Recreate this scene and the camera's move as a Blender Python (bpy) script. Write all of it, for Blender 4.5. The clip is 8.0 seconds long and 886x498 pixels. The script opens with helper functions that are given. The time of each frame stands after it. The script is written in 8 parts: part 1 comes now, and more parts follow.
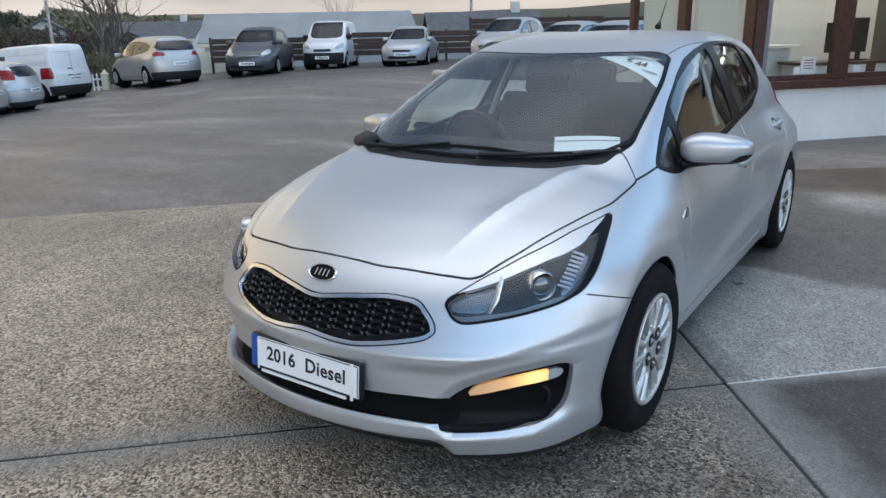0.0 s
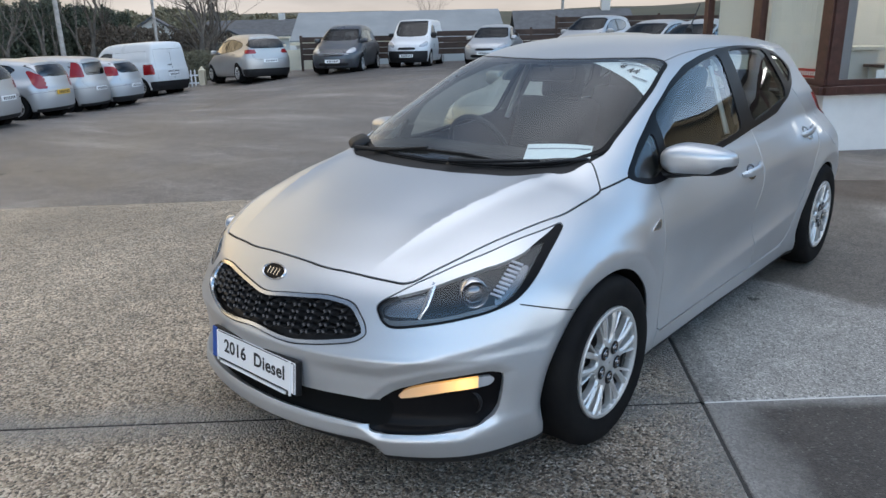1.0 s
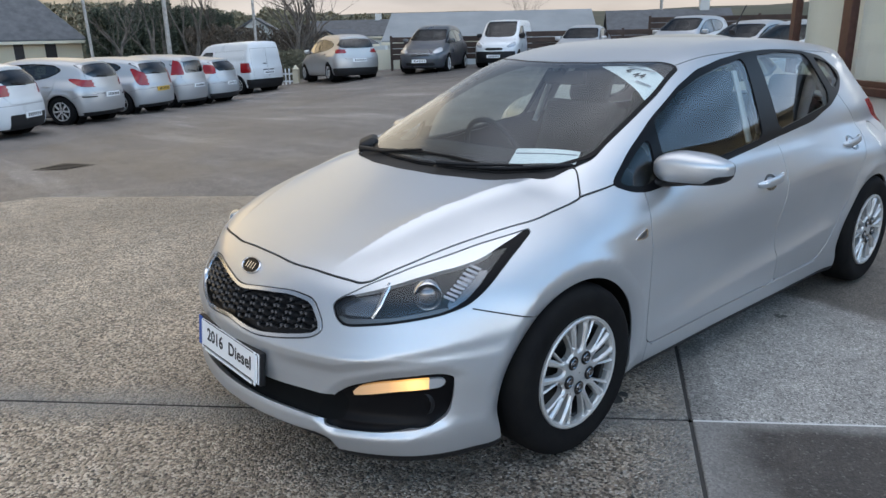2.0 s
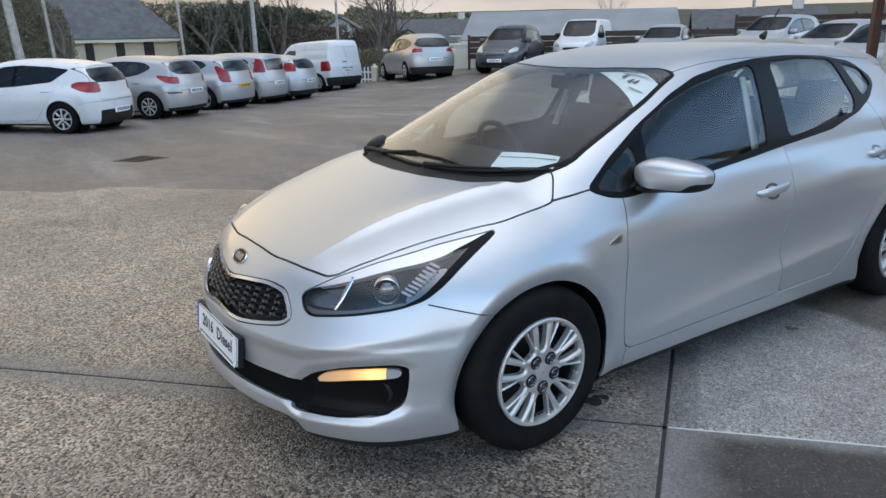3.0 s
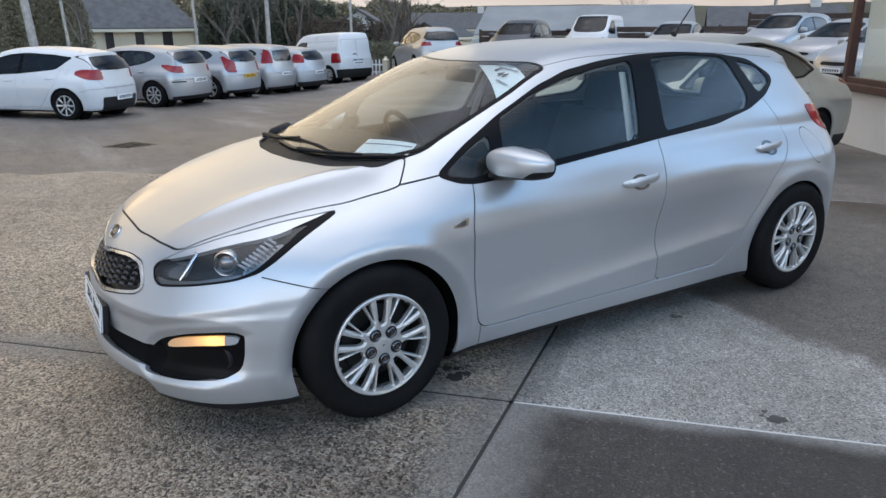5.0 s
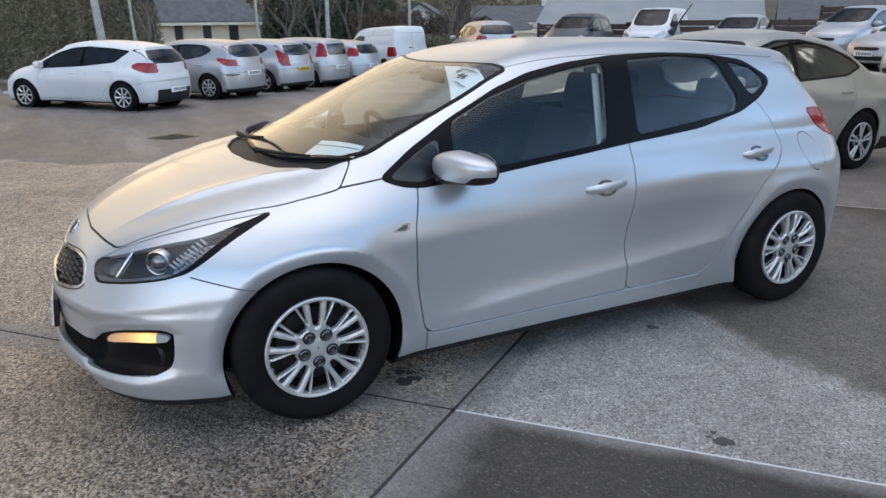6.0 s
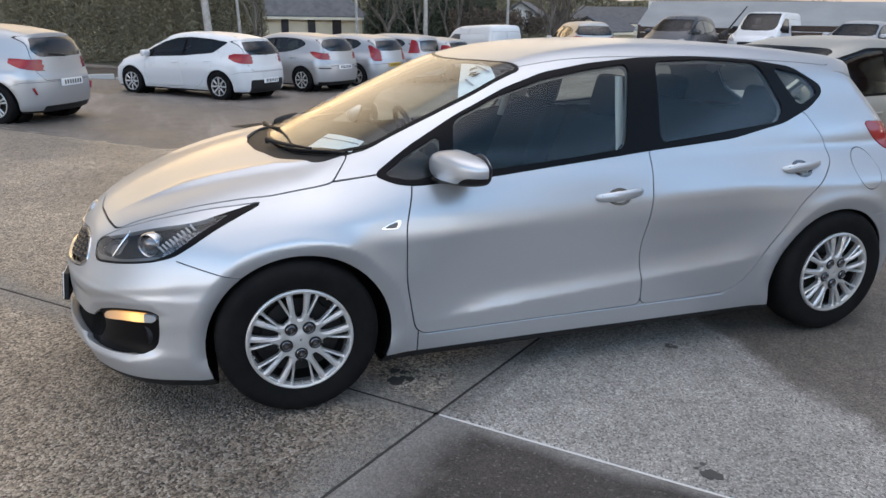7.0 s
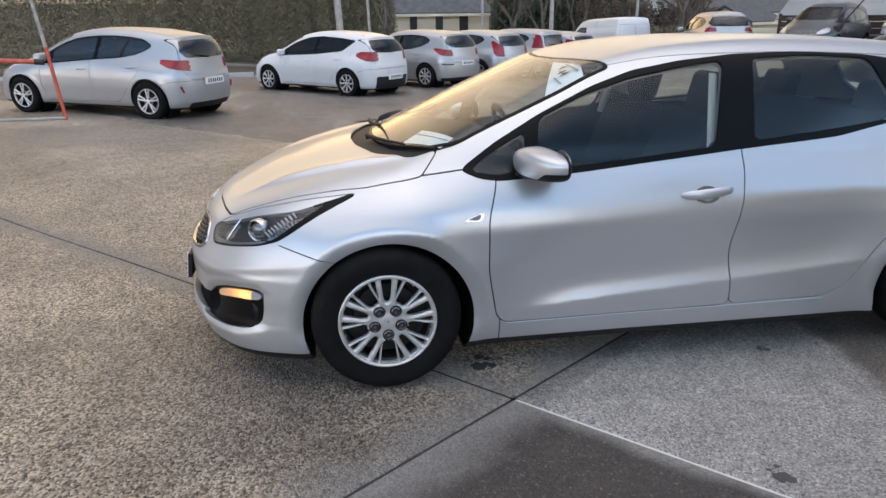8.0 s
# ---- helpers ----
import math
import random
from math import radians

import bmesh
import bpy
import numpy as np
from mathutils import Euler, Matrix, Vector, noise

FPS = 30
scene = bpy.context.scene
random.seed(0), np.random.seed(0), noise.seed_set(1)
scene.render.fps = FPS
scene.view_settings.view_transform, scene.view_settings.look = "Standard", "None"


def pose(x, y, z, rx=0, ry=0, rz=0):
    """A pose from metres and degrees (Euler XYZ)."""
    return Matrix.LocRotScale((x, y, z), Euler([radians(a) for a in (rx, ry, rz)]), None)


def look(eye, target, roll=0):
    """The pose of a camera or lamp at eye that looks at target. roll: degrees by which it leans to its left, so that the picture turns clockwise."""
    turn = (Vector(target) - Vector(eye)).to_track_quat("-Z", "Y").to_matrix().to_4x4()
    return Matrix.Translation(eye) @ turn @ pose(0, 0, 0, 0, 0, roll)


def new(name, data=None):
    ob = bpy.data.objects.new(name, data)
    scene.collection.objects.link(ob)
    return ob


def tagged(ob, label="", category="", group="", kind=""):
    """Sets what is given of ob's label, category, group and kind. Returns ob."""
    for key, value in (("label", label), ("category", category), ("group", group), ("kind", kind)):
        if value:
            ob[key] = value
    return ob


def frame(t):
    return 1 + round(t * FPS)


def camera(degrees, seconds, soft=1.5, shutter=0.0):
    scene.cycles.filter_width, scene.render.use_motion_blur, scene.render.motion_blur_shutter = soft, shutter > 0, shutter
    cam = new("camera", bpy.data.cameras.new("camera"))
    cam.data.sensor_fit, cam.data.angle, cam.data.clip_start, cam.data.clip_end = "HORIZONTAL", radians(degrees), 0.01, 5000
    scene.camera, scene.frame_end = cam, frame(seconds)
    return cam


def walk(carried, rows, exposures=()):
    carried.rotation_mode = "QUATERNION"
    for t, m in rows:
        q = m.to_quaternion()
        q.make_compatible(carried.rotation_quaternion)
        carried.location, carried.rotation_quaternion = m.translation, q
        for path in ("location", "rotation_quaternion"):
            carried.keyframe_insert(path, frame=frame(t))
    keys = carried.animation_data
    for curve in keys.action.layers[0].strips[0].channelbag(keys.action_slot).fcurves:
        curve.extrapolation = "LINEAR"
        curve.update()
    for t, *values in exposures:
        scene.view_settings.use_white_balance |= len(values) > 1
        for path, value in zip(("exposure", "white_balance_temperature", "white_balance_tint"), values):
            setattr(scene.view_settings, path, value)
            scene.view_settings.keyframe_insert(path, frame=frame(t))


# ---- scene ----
cam = camera(63.5, 8.0)
METRES, EYE, TILT, LEAN, TURN = 3.263, 1.445, 0.0, 0.0, 34.3
EX, EY = 1.582, -2.389
ROWS = [
    (0.0, 0.0, 0.0, 0.0, -0.37, -17.11, 1.22),
    (0.5, 0.0592, 0.0211, 0.0007, 3.86, -17.08, 1.21),
    (1.0, 0.1456, -0.0002, 0.0075, 7.01, -17.13, 1.22),
    (1.5, 0.2063, 0.0087, 0.0068, 10.75, -17.09, 1.23),
    (1.7, 0.2295, 0.0140, 0.0075, 12.29, -17.03, 1.2),
    (2.8, 0.3810, 0.0220, 0.0145, 20.17, -16.96, 1.11),
    (3.0, 0.3948, 0.0245, 0.0162, 21.26, -16.96, 1.1),
    (3.5, 0.4486, 0.0185, 0.0104, 22.4, -17.04, 0.95),
    (4.0, 0.5318, -0.0006, 0.0165, 22.8, -17.1, 0.75),
    (4.5, 0.5729, 0.0331, 0.0125, 22.91, -17.21, 0.54),
    (4.7, 0.5800, 0.0360, 0.0125, 22.92, -17.27, 0.44),
    (5.8, 0.7089, 0.1146, 0.0212, 27.17, -17.84, 0.44),
    (6.0, 0.7297, 0.1272, 0.0226, 28.62, -17.89, 0.42),
    (6.5, 0.7556, 0.1844, 0.0189, 32.09, -17.95, -1.15),
    (7.0, 0.8232, 0.208, 0.0196, 36.74, -18.0, -0.79),
    (7.5, 0.8669, 0.2236, 0.0255, 43.76, -17.88, 0.5),
    (8.0, 0.8889, 0.2077, 0.0294, 46.57, -18.42, 0.6),
]
walk(cam, [(t, pose(EX, EY, EYE, TILT, LEAN, TURN) @ pose(METRES * x, METRES * y, METRES * z, 90 + pitch, roll, yaw)) for t, x, y, z, yaw, pitch, roll in ROWS],
     [(0.0, 1.60, 6120, 12), (3.5, 1.60, 6180, 13), (6.0, 1.64, 6330, 15), (7.5, 1.66, 6700, 18), (8.0, 1.67, 6800, 19)])

# ---- light: an overcast evening sky, brighter and warmer towards the low sun ----
SUN_AZ, SUN_EL = 266.0, 4.0          # degrees from +y towards +x, and above the horizon
world = bpy.data.worlds.new("evening_sky")
scene.world = world
world.use_nodes = True
wn, wl = world.node_tree.nodes, world.node_tree.links
sky = wn.new("ShaderNodeTexSky")
sky.sky_type, sky.sun_disc = "NISHITA", False
sky.sun_elevation, sky.sun_rotation = radians(SUN_EL), radians(SUN_AZ)
sky.air_density, sky.dust_density, sky.ozone_density = 1.0, 1.0, 1.5
clear = wn["Background"]
wl.new(sky.outputs[0], clear.inputs["Color"])
clear.inputs["Strength"].default_value = 0.15
way = wn.new("ShaderNodeTexCoord")
level = wn.new("ShaderNodeSeparateXYZ")
wl.new(way.outputs["Generated"], level.inputs[0])
cloud = wn.new("ShaderNodeValToRGB")          # cloud colour by height over the horizon
for e, (at, c) in zip((cloud.color_ramp.elements[0], cloud.color_ramp.elements[1], cloud.color_ramp.elements.new(0.2), cloud.color_ramp.elements.new(0.08), cloud.color_ramp.elements.new(0.6)),
                      ((0.0, (0.25, 0.215, 0.175, 1)), (1.0, (0.045, 0.08, 0.14, 1)), (0.34, (0.088, 0.106, 0.132, 1)), (0.07, (0.25, 0.237, 0.22, 1)), (0.62, (0.050, 0.073, 0.11, 1)))):
    e.position, e.color = at, c
wl.new(level.outputs["Z"], cloud.inputs["Fac"])
stretch = wn.new("ShaderNodeMapping")
stretch.inputs["Scale"].default_value = (1.0, 1.0, 4.5)
wl.new(way.outputs["Generated"], stretch.inputs["Vector"])
puffs = wn.new("ShaderNodeTexNoise")
puffs.inputs["Scale"].default_value, puffs.inputs["Detail"].default_value, puffs.inputs["Roughness"].default_value = 2.2, 6.0, 0.55
wl.new(stretch.outputs[0], puffs.inputs["Vector"])
shade = wn.new("ShaderNodeMapRange")
for key, value in (("From Min", 0.3), ("From Max", 0.7), ("To Min", 0.66), ("To Max", 1.24)):
    shade.inputs[key].default_value = value
wl.new(puffs.outputs["Fac"], shade.inputs["Value"])
deck = wn.new("ShaderNodeBackground")
toward = wn.new("ShaderNodeVectorMath")          # clouds near the sun are lit warm
toward.operation = "DOT_PRODUCT"
wl.new(way.outputs["Generated"], toward.inputs[0])
GLOW_AZ, GLOW_EL = 268.0, 22.0        # the lit cloud stands over the sun
toward.inputs[1].default_value = (math.sin(radians(GLOW_AZ)) * math.cos(radians(GLOW_EL)), math.cos(radians(GLOW_AZ)) * math.cos(radians(GLOW_EL)), math.sin(radians(GLOW_EL)))
near_sun = wn.new("ShaderNodeMapRange")
near_sun.interpolation_type = "SMOOTHSTEP"
for key, value in (("From Min", 0.80), ("From Max", 0.97), ("To Min", 0.0), ("To Max", 1.0)):
    near_sun.inputs[key].default_value = value
wl.new(toward.outputs["Value"], near_sun.inputs["Value"])
warm = wn.new("ShaderNodeMixRGB")
wl.new(near_sun.outputs[0], warm.inputs["Fac"])
east = wn.new("ShaderNodeMapRange")               # thin blue haze in the east
east.interpolation_type = "SMOOTHSTEP"
for key, value in (("From Min", -0.20), ("From Max", 0.60), ("To Min", 0.0), ("To Max", 0.95)):
    east.inputs[key].default_value = value
wl.new(level.outputs["X"], east.inputs["Value"])
haze = wn.new("ShaderNodeMixRGB")
wl.new(east.outputs[0], haze.inputs["Fac"])
wl.new(cloud.outputs[0], haze.inputs["Color1"])
blue = wn.new("ShaderNodeValToRGB")
for e, (at, c) in zip((blue.color_ramp.elements[0], blue.color_ramp.elements[1], blue.color_ramp.elements.new(0.3)), ((0.0, (2.0, 1.78, 1.46, 1)), (1.0, (0.045, 0.10, 0.19, 1)), (0.30, (0.50, 0.80, 1.16, 1)))):
    e.position, e.color = at, c
blue_mid = blue.color_ramp.elements.new(0.6)
blue_mid.color = (0.11, 0.24, 0.40, 1)
wl.new(level.outputs["Z"], blue.inputs["Fac"])
wl.new(blue.outputs[0], haze.inputs["Color2"])
wl.new(haze.outputs[0], warm.inputs["Color1"])
warm.inputs["Color2"].default_value = (0.14, 0.113, 0.07, 1)
wl.new(warm.outputs[0], deck.inputs["Color"])
wl.new(shade.outputs[0], deck.inputs["Strength"])
cover = wn.new("ShaderNodeMapRange")
for key, value in (("From Min", 0.38), ("From Max", 0.62), ("To Min", 0.75), ("To Max", 0.97)):
    cover.inputs[key].default_value = value
wl.new(puffs.outputs["Fac"], cover.inputs["Value"])
west = wn.new("ShaderNodeMapRange")               # the cloud lies in the west, the east is clear
west.interpolation_type = "SMOOTHSTEP"
for key, value in (("From Min", 0.35), ("From Max", -0.75), ("To Min", 0.8), ("To Max", 1.0)):
    west.inputs[key].default_value = value
wl.new(level.outputs["X"], west.inputs["Value"])
bank = wn.new("ShaderNodeMapRange")               # the cloud thickens towards the horizon
bank.interpolation_type = "SMOOTHSTEP"
for key, value in (("From Min", 0.04), ("From Max", 0.34), ("To Min", 1.0), ("To Max", 0.0)):
    bank.inputs[key].default_value = value
wl.new(level.outputs["Z"], bank.inputs["Value"])
thick = wn.new("ShaderNodeMath")
thick.operation = "MAXIMUM"
wl.new(cover.outputs[0], thick.inputs[0])
wl.new(bank.outputs[0], thick.inputs[1])
spread = wn.new("ShaderNodeMath")
spread.operation = "MULTIPLY"
wl.new(thick.outputs[0], spread.inputs[0])
wl.new(west.outputs[0], spread.inputs[1])
both = wn.new("ShaderNodeMixShader")
wl.new(spread.outputs[0], both.inputs[0])
wl.new(clear.outputs[0], both.inputs[1])
wl.new(deck.outputs[0], both.inputs[2])
wl.new(both.outputs[0], wn["World Output"].inputs["Surface"])
sun = new("sun", bpy.data.lights.new("sun", "SUN"))
sun.data.energy, sun.data.angle, sun.data.color = 0.25, radians(74), (1.0, 0.78, 0.46)
sa, se = radians(SUN_AZ), radians(SUN_EL)
sun.matrix_world = look((0, 0, 0), (-math.sin(sa) * math.cos(se), -math.cos(sa) * math.cos(se), -math.sin(se)))

# ---- materials ----
def material(name, colour=(0.5, 0.5, 0.5), rough=0.5, metal=0.0, **more):
    """A principled material: more holds further sockets by name, with _ for a space."""
    m = bpy.data.materials.new(name)
    m.use_nodes = True
    b = m.node_tree.nodes["Principled BSDF"]
    b.inputs["Base Color"].default_value = (*colour, 1)
    b.inputs["Roughness"].default_value, b.inputs["Metallic"].default_value = rough, metal
    for key, value in more.items():
        b.inputs[key.replace("_", " ")].default_value = value
    return m


def node(m, kind, **settings):
    n = m.node_tree.nodes.new(kind)
    for key, value in settings.items():
        key = key.replace("_", " ")
        if key in n.inputs:
            n.inputs[key].default_value = value
    return n


def link(m, a, b):
    m.node_tree.links.new(a, b)


def shader(m):
    return m.node_tree.nodes["Principled BSDF"]


def noise_of(m, scale, detail=4, rough=0.55, coords=None):
    n = node(m, "ShaderNodeTexNoise", Scale=scale, Detail=detail, Roughness=rough)
    if coords is None:
        coords = node(m, "ShaderNodeTexCoord").outputs["Object"]
    link(m, coords, n.inputs["Vector"])
    return n.outputs["Fac"]


def blend_of(m, fac, stops):
    """A colour ramp over fac; stops: (place, colour)."""
    r = m.node_tree.nodes.new("ShaderNodeValToRGB")
    while len(r.color_ramp.elements) < len(stops):
        r.color_ramp.elements.new(0.5)
    for e, (at, c) in zip(r.color_ramp.elements, stops):
        e.position, e.color = at, (*c, 1) if len(c) == 3 else c
    link(m, fac, r.inputs["Fac"])
    return r.outputs["Color"]


def grey(v):
    return (v, v, v)


def bump_of(m, height, strength, distance):
    b = node(m, "ShaderNodeBump", Strength=strength, Distance=distance)
    link(m, height, b.inputs["Height"])
    link(m, b.outputs[0], shader(m).inputs["Normal"])


def paint(name, colour, metal, rough=0.36, dirt=0.08, coat=0.4, gloss=0.10):
    m = material(name, colour, rough, metal, Coat_Weight=coat, Coat_Roughness=gloss)
    film = noise_of(m, 2.3, 5)
    link(m, blend_of(m, film, [(0.3, grey(rough - 0.05)), (0.7, grey(rough + dirt))]), shader(m).inputs["Roughness"])
    film2 = noise_of(m, 5.0, 8, 0.7)
    link(m, blend_of(m, film2, [(0.35, grey(gloss)), (0.75, grey(gloss + 0.02 + 0.5 * dirt))]), shader(m).inputs["Coat Roughness"])
    flakes = node(m, "ShaderNodeTexVoronoi", Scale=900.0)
    link(m, node(m, "ShaderNodeTexCoord").outputs["Object"], flakes.inputs["Vector"])
    mix = m.node_tree.nodes.new("ShaderNodeMixRGB")
    mix.inputs["Fac"].default_value = 0.045 if metal > 0.2 else 0.01
    mix.inputs["Color1"].default_value = (*colour, 1)
    link(m, flakes.outputs["Color"], mix.inputs["Color2"])
    link(m, mix.outputs[0], shader(m).inputs["Base Color"])
    return m


def pane(name, tint, gloss=0.03, dust=0.0, f0=0.06, sharp=4.2):
    """Thin window glass: it lets tinted light through and mirrors by Fresnel."""
    m = bpy.data.materials.new(name)
    m.use_nodes = True
    t = m.node_tree
    t.nodes.remove(t.nodes["Principled BSDF"])
    clear, gl, mix = t.nodes.new("ShaderNodeBsdfTransparent"), t.nodes.new("ShaderNodeBsdfGlossy"), t.nodes.new("ShaderNodeMixShader")
    clear.inputs["Color"].default_value = (*tint, 1)
    gl.inputs["Color"].default_value = (0.95, 0.97, 1.0, 1)
    gl.inputs["Roughness"].default_value = gloss
    facing, steep, fr = t.nodes.new("ShaderNodeLayerWeight"), t.nodes.new("ShaderNodeMath"), t.nodes.new("ShaderNodeMath")
    facing.inputs["Blend"].default_value = 0.5
    steep.operation, fr.operation = "POWER", "MULTIPLY_ADD"
    link(m, facing.outputs["Facing"], steep.inputs[0])
    steep.inputs[1].default_value = sharp
    link(m, steep.outputs[0], fr.inputs[0])
    fr.inputs[1].default_value, fr.inputs[2].default_value = 1.0 - f0, f0
    link(m, fr.outputs[0], mix.inputs[0])
    link(m, clear.outputs[0], mix.inputs[1])
    link(m, gl.outputs[0], mix.inputs[2])
    out = mix.outputs[0]
    if dust:
        film, add = t.nodes.new("ShaderNodeBsdfDiffuse"), t.nodes.new("ShaderNodeMixShader")
        film.inputs["Color"].default_value = (0.55, 0.55, 0.53, 1)
        spread = noise_of(m, 3.0, 6)
        link(m, blend_of(m, spread, [(0.35, grey(0.0)), (0.75, grey(dust))]), add.inputs[0])
        link(m, out, add.inputs[1])
        link(m, film.outputs[0], add.inputs[2])
        out = add.outputs[0]
    link(m, out, t.nodes["Material Output"].inputs["Surface"])
    return m


M_SILVER = paint("silver_metallic_paint", (0.505, 0.525, 0.552), 0.67, 0.34, 0.05, 0.35, 0.05)
M_GAP = material("panel_gap", (0.012, 0.012, 0.013), 0.7)
M_BLACK = material("black_plastic", (0.010, 0.010, 0.011), 0.5, 0.0, Specular_IOR_Level=0.3)
M_BLACKGLOSS = material("gloss_black_trim", (0.004, 0.004, 0.005), 0.3, 0.0, Specular_IOR_Level=0.10)
M_GRAIN = material("grained_black_plastic", (0.014, 0.014, 0.015), 0.6, 0.0, Specular_IOR_Level=0.3)
bump_of(M_GRAIN, noise_of(M_GRAIN, 400, 2), 0.25, 0.002)
M_RUBBER = material("tyre_rubber", (0.008, 0.008, 0.009), 0.75, 0.0, Specular_IOR_Level=0.12)
link(M_RUBBER, blend_of(M_RUBBER, noise_of(M_RUBBER, 9, 6, 0.7), [(0.35, (0.005, 0.005, 0.006)), (0.75, (0.012, 0.0115, 0.011))]), shader(M_RUBBER).inputs["Base Color"])
M_CHROME = material("chrome", (0.60, 0.61, 0.63), 0.18, 1.0)
M_MIRROR = material("dull_mirror", (0.45, 0.46, 0.48), 0.4, 1.0)
M_SATIN = material("satin_metal", (0.54, 0.56, 0.59), 0.30, 0.8)
M_BOWL = material("headlight_bowl", (0.038, 0.040, 0.043), 0.25, 0.3)
M_LAMPGREY = material("grey_lamp_reflector", (0.19, 0.195, 0.205), 0.22, 0.8)
M_NUT = material("dark_chrome", (0.20, 0.20, 0.21), 0.25, 1.0)
M_NET = material("grey_black_grille", (0.016, 0.0165, 0.018), 0.34, 0.0)
M_TAIL = material("smoky_lamp_tail", (0.10, 0.102, 0.105), 0.28, 0.4)
M_TRIM = material("silver_wheel_trim", (0.58, 0.58, 0.575), 0.32, 0.6)
link(M_TRIM, blend_of(M_TRIM, noise_of(M_TRIM, 30, 6, 0.7), [(0.3, grey(0.30)), (0.75, grey(0.45))]), shader(M_TRIM).inputs["Roughness"])
M_DISC = material("dark_cast_metal", (0.016, 0.015, 0.015), 0.5, 0.3)
M_WELL = material("wheel_well_liner", (0.006, 0.006, 0.006), 0.9, 0.0, Specular_IOR_Level=0.1)
M_GLASS = pane("window_glass", (0.80, 0.85, 0.82), 0.02, 0.0, 0.042)
M_SCREEN = pane("windscreen_glass", (0.78, 0.84, 0.83), 0.15, 0.0, 0.015, 3.3)
M_LENS = pane("clear_lens", (0.93, 0.94, 0.95), 0.04, 0.0, 0.055)
M_RED = material("red_lamp_lens", (0.26, 0.006, 0.010), 0.2, 0.0, Coat_Weight=0.3)
M_WHITELENS = material("white_lamp_lens", (0.42, 0.43, 0.45), 0.2, 0.3, Coat_Weight=0.4)
M_CABIN = material("dark_cabin_trim", (0.012, 0.0125, 0.014), 0.7, 0.0, Specular_IOR_Level=0.12)
M_HEADLINER = material("grey_headliner", (0.13, 0.13, 0.125), 0.9)
M_GREYTRIM = material("pale_grey_trim", (0.42, 0.43, 0.43), 0.7)
M_SEAT = material("charcoal_seat_cloth", (0.014, 0.0145, 0.016), 0.95, 0.0, Specular_IOR_Level=0.08)
bump_of(M_SEAT, noise_of(M_SEAT, 350, 2), 0.4, 0.002)
M_PAPER = material("white_paper", (0.80, 0.81, 0.82), 0.6)
link(M_PAPER, blend_of(M_PAPER, noise_of(M_PAPER, 40, 3), [(0.3, (0.74, 0.76, 0.78)), (0.7, (0.84, 0.85, 0.86))]), shader(M_PAPER).inputs["Base Color"])
M_INK = material("black_print", (0.02, 0.02, 0.022), 0.6)
M_GREYINK = material("grey_print", (0.30, 0.31, 0.34), 0.6)
M_BLUE = material("blue_print", (0.02, 0.08, 0.34), 0.45)
M_PLATE = material("white_plate", (0.82, 0.83, 0.84), 0.3)
M_AMBER = material("lit_amber_lamp", (0.62, 0.40, 0.24), 0.15, 0.0, Coat_Weight=1.0)
glow = node(M_AMBER, "ShaderNodeVectorMath")
glow.operation = "DISTANCE"
glow.inputs[1].default_value = (0.70, -0.60, 0.412)
link(M_AMBER, node(M_AMBER, "ShaderNodeTexCoord").outputs["Object"], glow.inputs[0])
shader(M_AMBER).inputs["Emission Color"].default_value = (1.0, 0.47, 0.10, 1)
link(M_AMBER, blend_of(M_AMBER, glow.outputs["Value"], [(0.0, grey(1.0)), (0.035, grey(0.45)), (0.09, grey(0.16)), (0.2, grey(0.06))]), shader(M_AMBER).inputs["Emission Strength"])


# ---- car surfaces: every body is the smooth common part of a top, a side, a front and a rear surface ----
def curve(points):
    """A smooth function through (u, v) points that never overshoots."""
    u = np.array([p[0] for p in points], float)
    v = np.array([p[1] for p in points], float)
    h, d = np.diff(u), np.diff(v) / np.diff(u)
    m = np.zeros(len(u))
    m[0], m[-1] = d[0], d[-1]
    for i in range(1, len(u) - 1):
        if d[i - 1] * d[i] > 0:
            a, b = 2 * h[i] + h[i - 1], h[i] + 2 * h[i - 1]
            m[i] = (a + b) / (a / d[i - 1] + b / d[i])

    def at(q):
        q = np.clip(q, u[0], u[-1])
        i = np.clip(np.searchsorted(u, q) - 1, 0, len(h) - 1)
        s = (q - u[i]) / h[i]
        return ((1 + 2 * s) * (1 - s) ** 2 * v[i] + s * (1 - s) ** 2 * h[i] * m[i]
                + s * s * (3 - 2 * s) * v[i + 1] + s * s * (s - 1) * h[i] * m[i + 1])
    return at


def ramp(q, a, b):
    s = np.clip((q - a) / (b - a), 0, 1)
    return s * s * (3 - 2 * s)


def smax(a, b, r):
    h = np.clip(0.5 + 0.5 * (a - b) / r, 0, 1)
    return a * h + b * (1 - h) + r * h * (1 - h)


